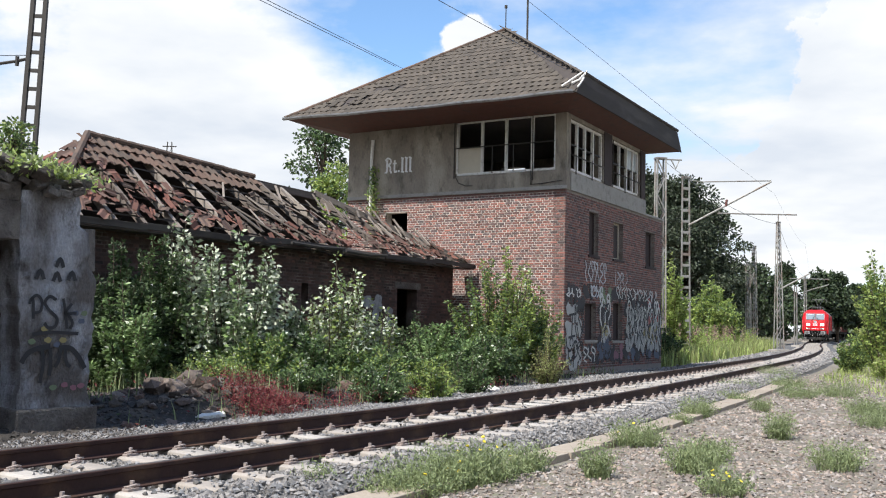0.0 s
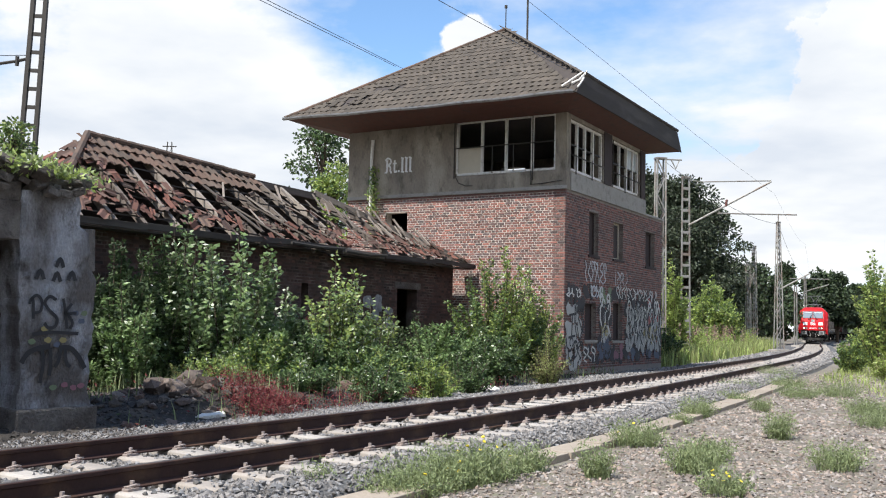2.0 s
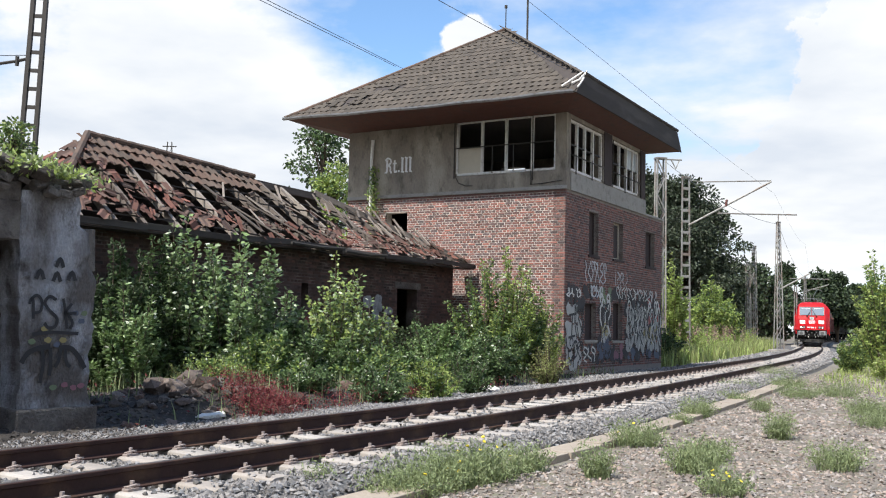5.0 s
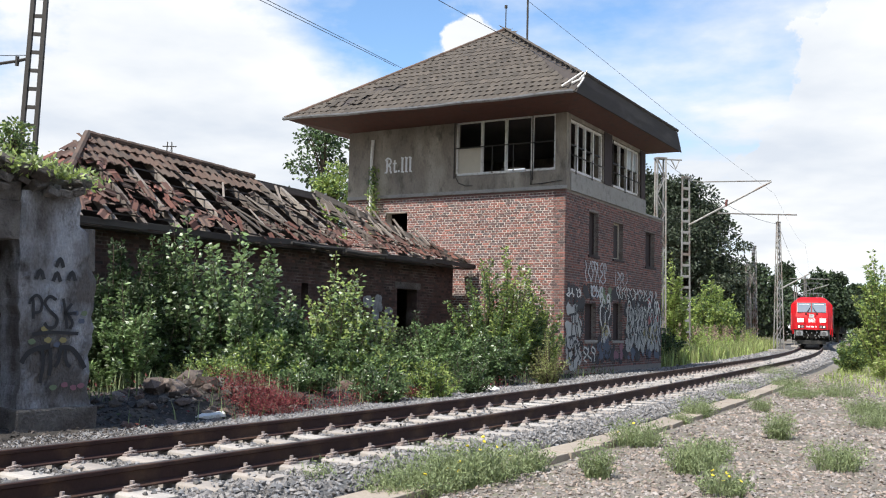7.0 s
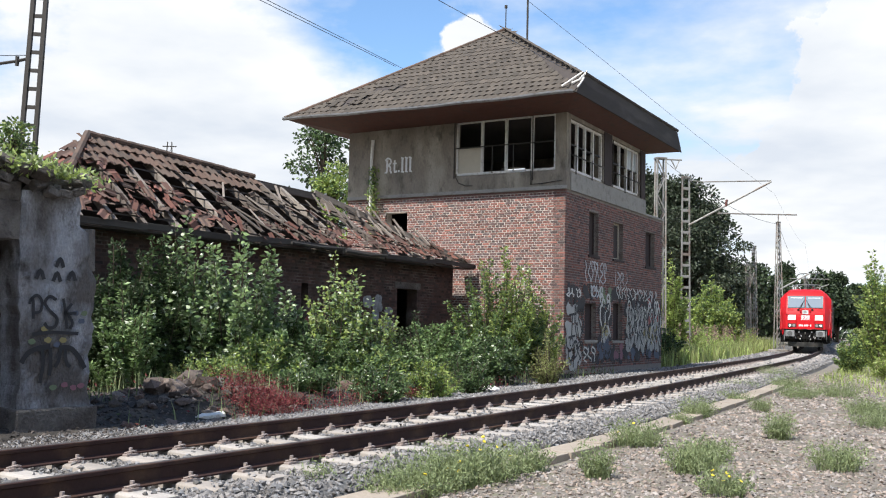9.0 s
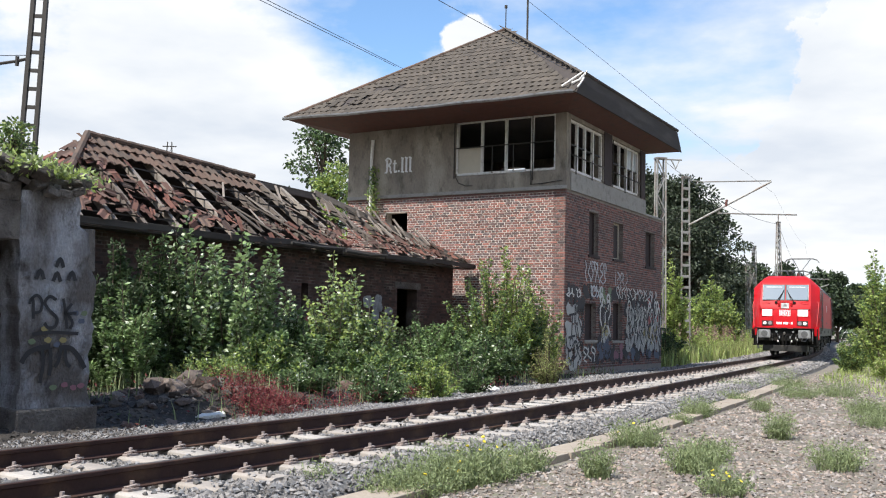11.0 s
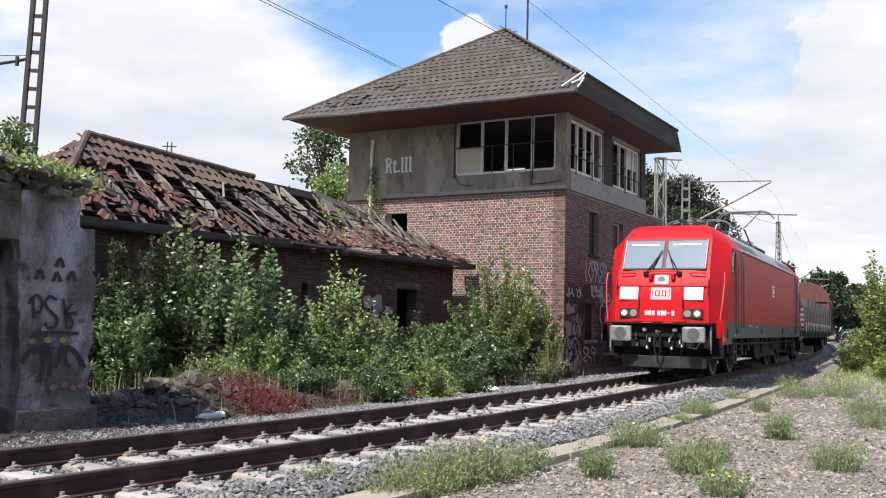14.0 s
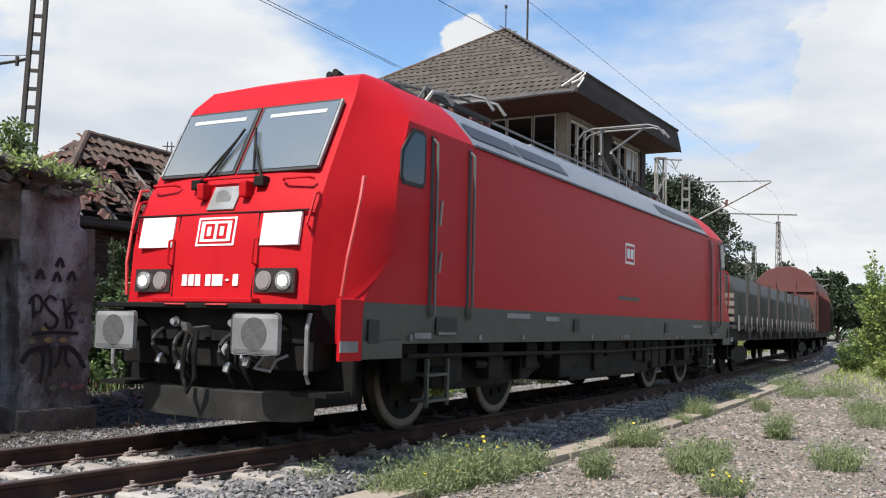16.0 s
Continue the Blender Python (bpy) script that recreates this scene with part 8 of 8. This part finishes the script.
    for s, side in zip(rng.uniform(21, 82, 17000), rng.uniform(-9, -2.9, 17000)):
        p = on_line(s, side)
        q = tower_inv @ Vector((p.x, p.y, 0))
        if not (-0.6 < q.x < 9.3 and q.y > -1.6):
            pl.append((p.x, p.y, -0.3))
    meadow("green_grass", pl, 0.85, MEADOW, "green meadow grass along the line", 79, 0.022, 0.6)
    # leafy stalks with pinkish seed heads standing in that grass
    P, D, pick = [], [], []
    for k in range(420):
        p = on_line(rng.uniform(30, 66), rng.uniform(-7.5, -3.4))
        q = tower_inv @ Vector((p.x, p.y, 0))
        if -0.6 < q.x < 9.8 and q.y > -1.6:
            continue
        h, head = rng.uniform(0.9, 1.75), rng.random() < 0.5
        for m in range(46):
            z = h * (m + 0.5) / 46
            spread = 0.11 * (1 - 0.75 * z / h)
            P.append((p.x + rng.normal(0, spread), p.y + rng.normal(0, spread), -0.3 + z))
            D.append((rng.normal(), rng.normal(), 0.8))
            pick.append(1 if head and z > h * 0.68 else 0)
    tagged(new("willowherb", leaf_mesh("willowherb", np.array(P), np.array(D), 0.14, 0.045, [LEAF_LIGHT, SEED_HEAD], np.array(pick), rng)), "tall leafy stalks with pinkish seed heads in the grass", "herbs", kind="stuff")
    # grass on the bank at the camera's side
    pl = []
    for s, side in zip(rng.uniform(8, 70, 38000), rng.uniform(2.7, 13, 38000)):
        p = on_line(s, side + max(0, 22 - s) * 0.25)
        dens = 0.5 + 0.5 * noise.noise((p.x * 0.45, p.y * 0.45, 2.0)) + (s - 24) * 0.012
        if rng.random() < dens * 1.2:
            pl.append((p.x, p.y, ground_z(p.x, p.y)))
    meadow("bank_grass", pl, 0.24, MEADOW, "thin green grass spreading over the gravel", 80, 0.011, 0.9)
    # red sorrel and herbs before the bushes
    pl, pg = [], []
    for cx, cy in ((-3.1, 14.9), (-2.95, 14.6), (-2.65, 14.8), (-2.5, 14.6), (-2.3, 15.1), (-2.75, 15.2), (-1.75, 15.7), (-1.45, 16.3), (-0.9, 17.3), (-0.5, 18.2), (1.4, 21.4)):
        for k in range(520):
            x, y = cx + 0.1 + rng.normal(0, 0.24), cy + rng.normal(0, 0.26)
            if near_line(x, y)[1] < -3.0:
                pl.append((x, y, ground_z(x, y)))
    def herbs(name, places, height, leaf, mats, label, seed):
        rg = np.random.default_rng(seed)
        P = np.array(places) + np.stack([rg.normal(0, 0.04, len(places)), rg.normal(0, 0.04, len(places)), height * rg.random(len(places)) ** 0.8], 1)
        D = rg.normal(0, 1, (len(P), 3)) + np.array([0, 0, 0.7])
        tagged(new(name, leaf_mesh(name, P, D, leaf, leaf * 0.4, mats, (rg.random(len(P)) < 0.25).astype(int), rg)), label, "herbs", kind="stuff")
    herbs("red_sorrel", pl * 2, 0.32, 0.045, [RED_WEED, RED_WEED], "patch of dark red sorrel beside the ballast", 81)
    for k in range(14000):
        s, side = rng.uniform(-1, 20), rng.uniform(-7.5, -3.1)
        p = on_line(s, side)
        if p.x < -3.5 and p.y < 16.5 and rng.random() < 0.85:
            continue
        if rng.random() < 0.35 + 0.65 * (side < -4.2):
            pg.append((p.x, p.y, ground_z(p.x, p.y)))
    # dark leaves put the shade under the bushes into the herbs' colour
    herbs("low_herbs", pg, 0.24, 0.07, [LEAF_DARK, RED_WEED], "low green herbs at the foot of the bushes", 83)
    meadow("undergrowth", pg[::2], 0.38, WEED, "low green undergrowth at the foot of the bushes", 82, 0.01)
    # tufts in the gravel
    G = "pale green weed tuft growing in the gravel"
    for i, (x, y, r, h, n, fl) in enumerate(((4.53, 16.7, 0.30, 0.42, 160, 0), (2.66, 9.95, 0.30, 0.36, 170, 0), (4.7, 13.2, 0.20, 0.42, 110, 0), (1.58, 9.5, 0.16, 0.38, 90, 0), (2.55, 12.3, 0.32, 0.36, 170, 2), (0.95, 9.9, 0.2, 0.34, 100, 0), (4.33, 10.4, 0.28, 0.32, 140, 0),
                                             (0.24, 9.15, 0.42, 0.46, 300, 8), (-0.17, 8.75, 0.38, 0.36, 240, 2), (-0.42, 8.5, 0.28, 0.26, 140, 0), (0.55, 9.3, 0.3, 0.38, 150, 5), (2.61, 8.7, 0.22, 0.26, 110, 6), (8.1, 21.5, 0.5, 0.36, 170, 0), (7.9, 17.6, 0.42, 0.36, 170, 0), (-1.06, 8.5, 0.13, 0.34, 60, 0),
                                             (9.15, 21.8, 0.5, 0.42, 170, 0), (7.0, 15.2, 0.4, 0.3, 140, 0), (10.7, 30.5, 0.6, 0.5, 170, 0), (3.1, 11.0, 0.25, 0.28, 120, 0), (6.3, 20.5, 0.35, 0.3, 130, 0), (5.9, 17.5, 0.18, 0.28, 70, 0), (7.6, 24.3, 0.5, 0.35, 140, 0), (9.4, 25.8, 0.5, 0.4, 160, 0), (3.9, 15.4, 0.16, 0.26, 60, 0))):
        tuft(x, y, r * 1.12, h * 1.12, int(n * 1.7), WEED, G if not fl else "green weed tuft with small yellow flowers in the gravel", 100 + i, fl)
    # plants on the hut's roof and the shed
    for i, (x, y, z, r) in enumerate(((-1.1, 0.1, 2.9, 0.45), (-0.6, 0.2, 2.88, 0.42), (-1.7, 0.3, 2.93, 0.45), (-2.3, 0.3, 2.93, 0.45), (-0.3, 0.6, 2.86, 0.45))):
        p = HUT @ Vector((x, y, z))
        rg = np.random.default_rng(200 + i)
        n = 520
        P = rg.normal(0, 1, (n, 3)) * np.array([r * 0.5, r * 0.4, 0.08]) + np.array([0, 0, 0.05])
        P[:, 2] = np.abs(P[:, 2])
        ob = thing("roof_plant", Matrix.Translation(p), "low green plant growing on the mossy hut roof", "plant", "plants on the hut roof")
        lf = new("foliage", leaf_mesh("foliage", P, rg.normal(0, 1, (n, 3)) + np.array([0, 0, 0.8]), 0.09, 0.05, [LEAF_LIGHT, WEED], (rg.random(n) < 0.4).astype(int), rg))
        lf.parent = ob
        lf["kind"] = "stuff"
    vine = TOWER @ Vector((-0.15, 6.75, 0))
    rg = np.random.default_rng(300)
    n = 700
    P = np.stack([rg.normal(0, 0.1, n), rg.normal(0, 0.22, n), rg.uniform(3.9, 6.2, n)], 1)
    P[:, 1] *= 1.6 - (P[:, 2] - 3.9) / 2.6
    ob = thing("climbing_plant", Matrix.Translation(vine), "green climber growing up the tower's downpipe", "plant")
    lf = new("foliage", leaf_mesh("foliage", P, rg.normal(0, 1, (n, 3)), 0.1, 0.06, [LEAF_LIGHT, LEAF], (rg.random(n) < 0.5).astype(int), rg))
    lf.parent = ob
    lf["kind"] = "stuff"
    part("stem", rod(bmesh.new(), [(0.05, 0, 0), (0.05, 0.02, 3.5), (0.03, 0, 6.1)], 0.02, 5, 0.006), BARK, ob)


build_plants()


motions()
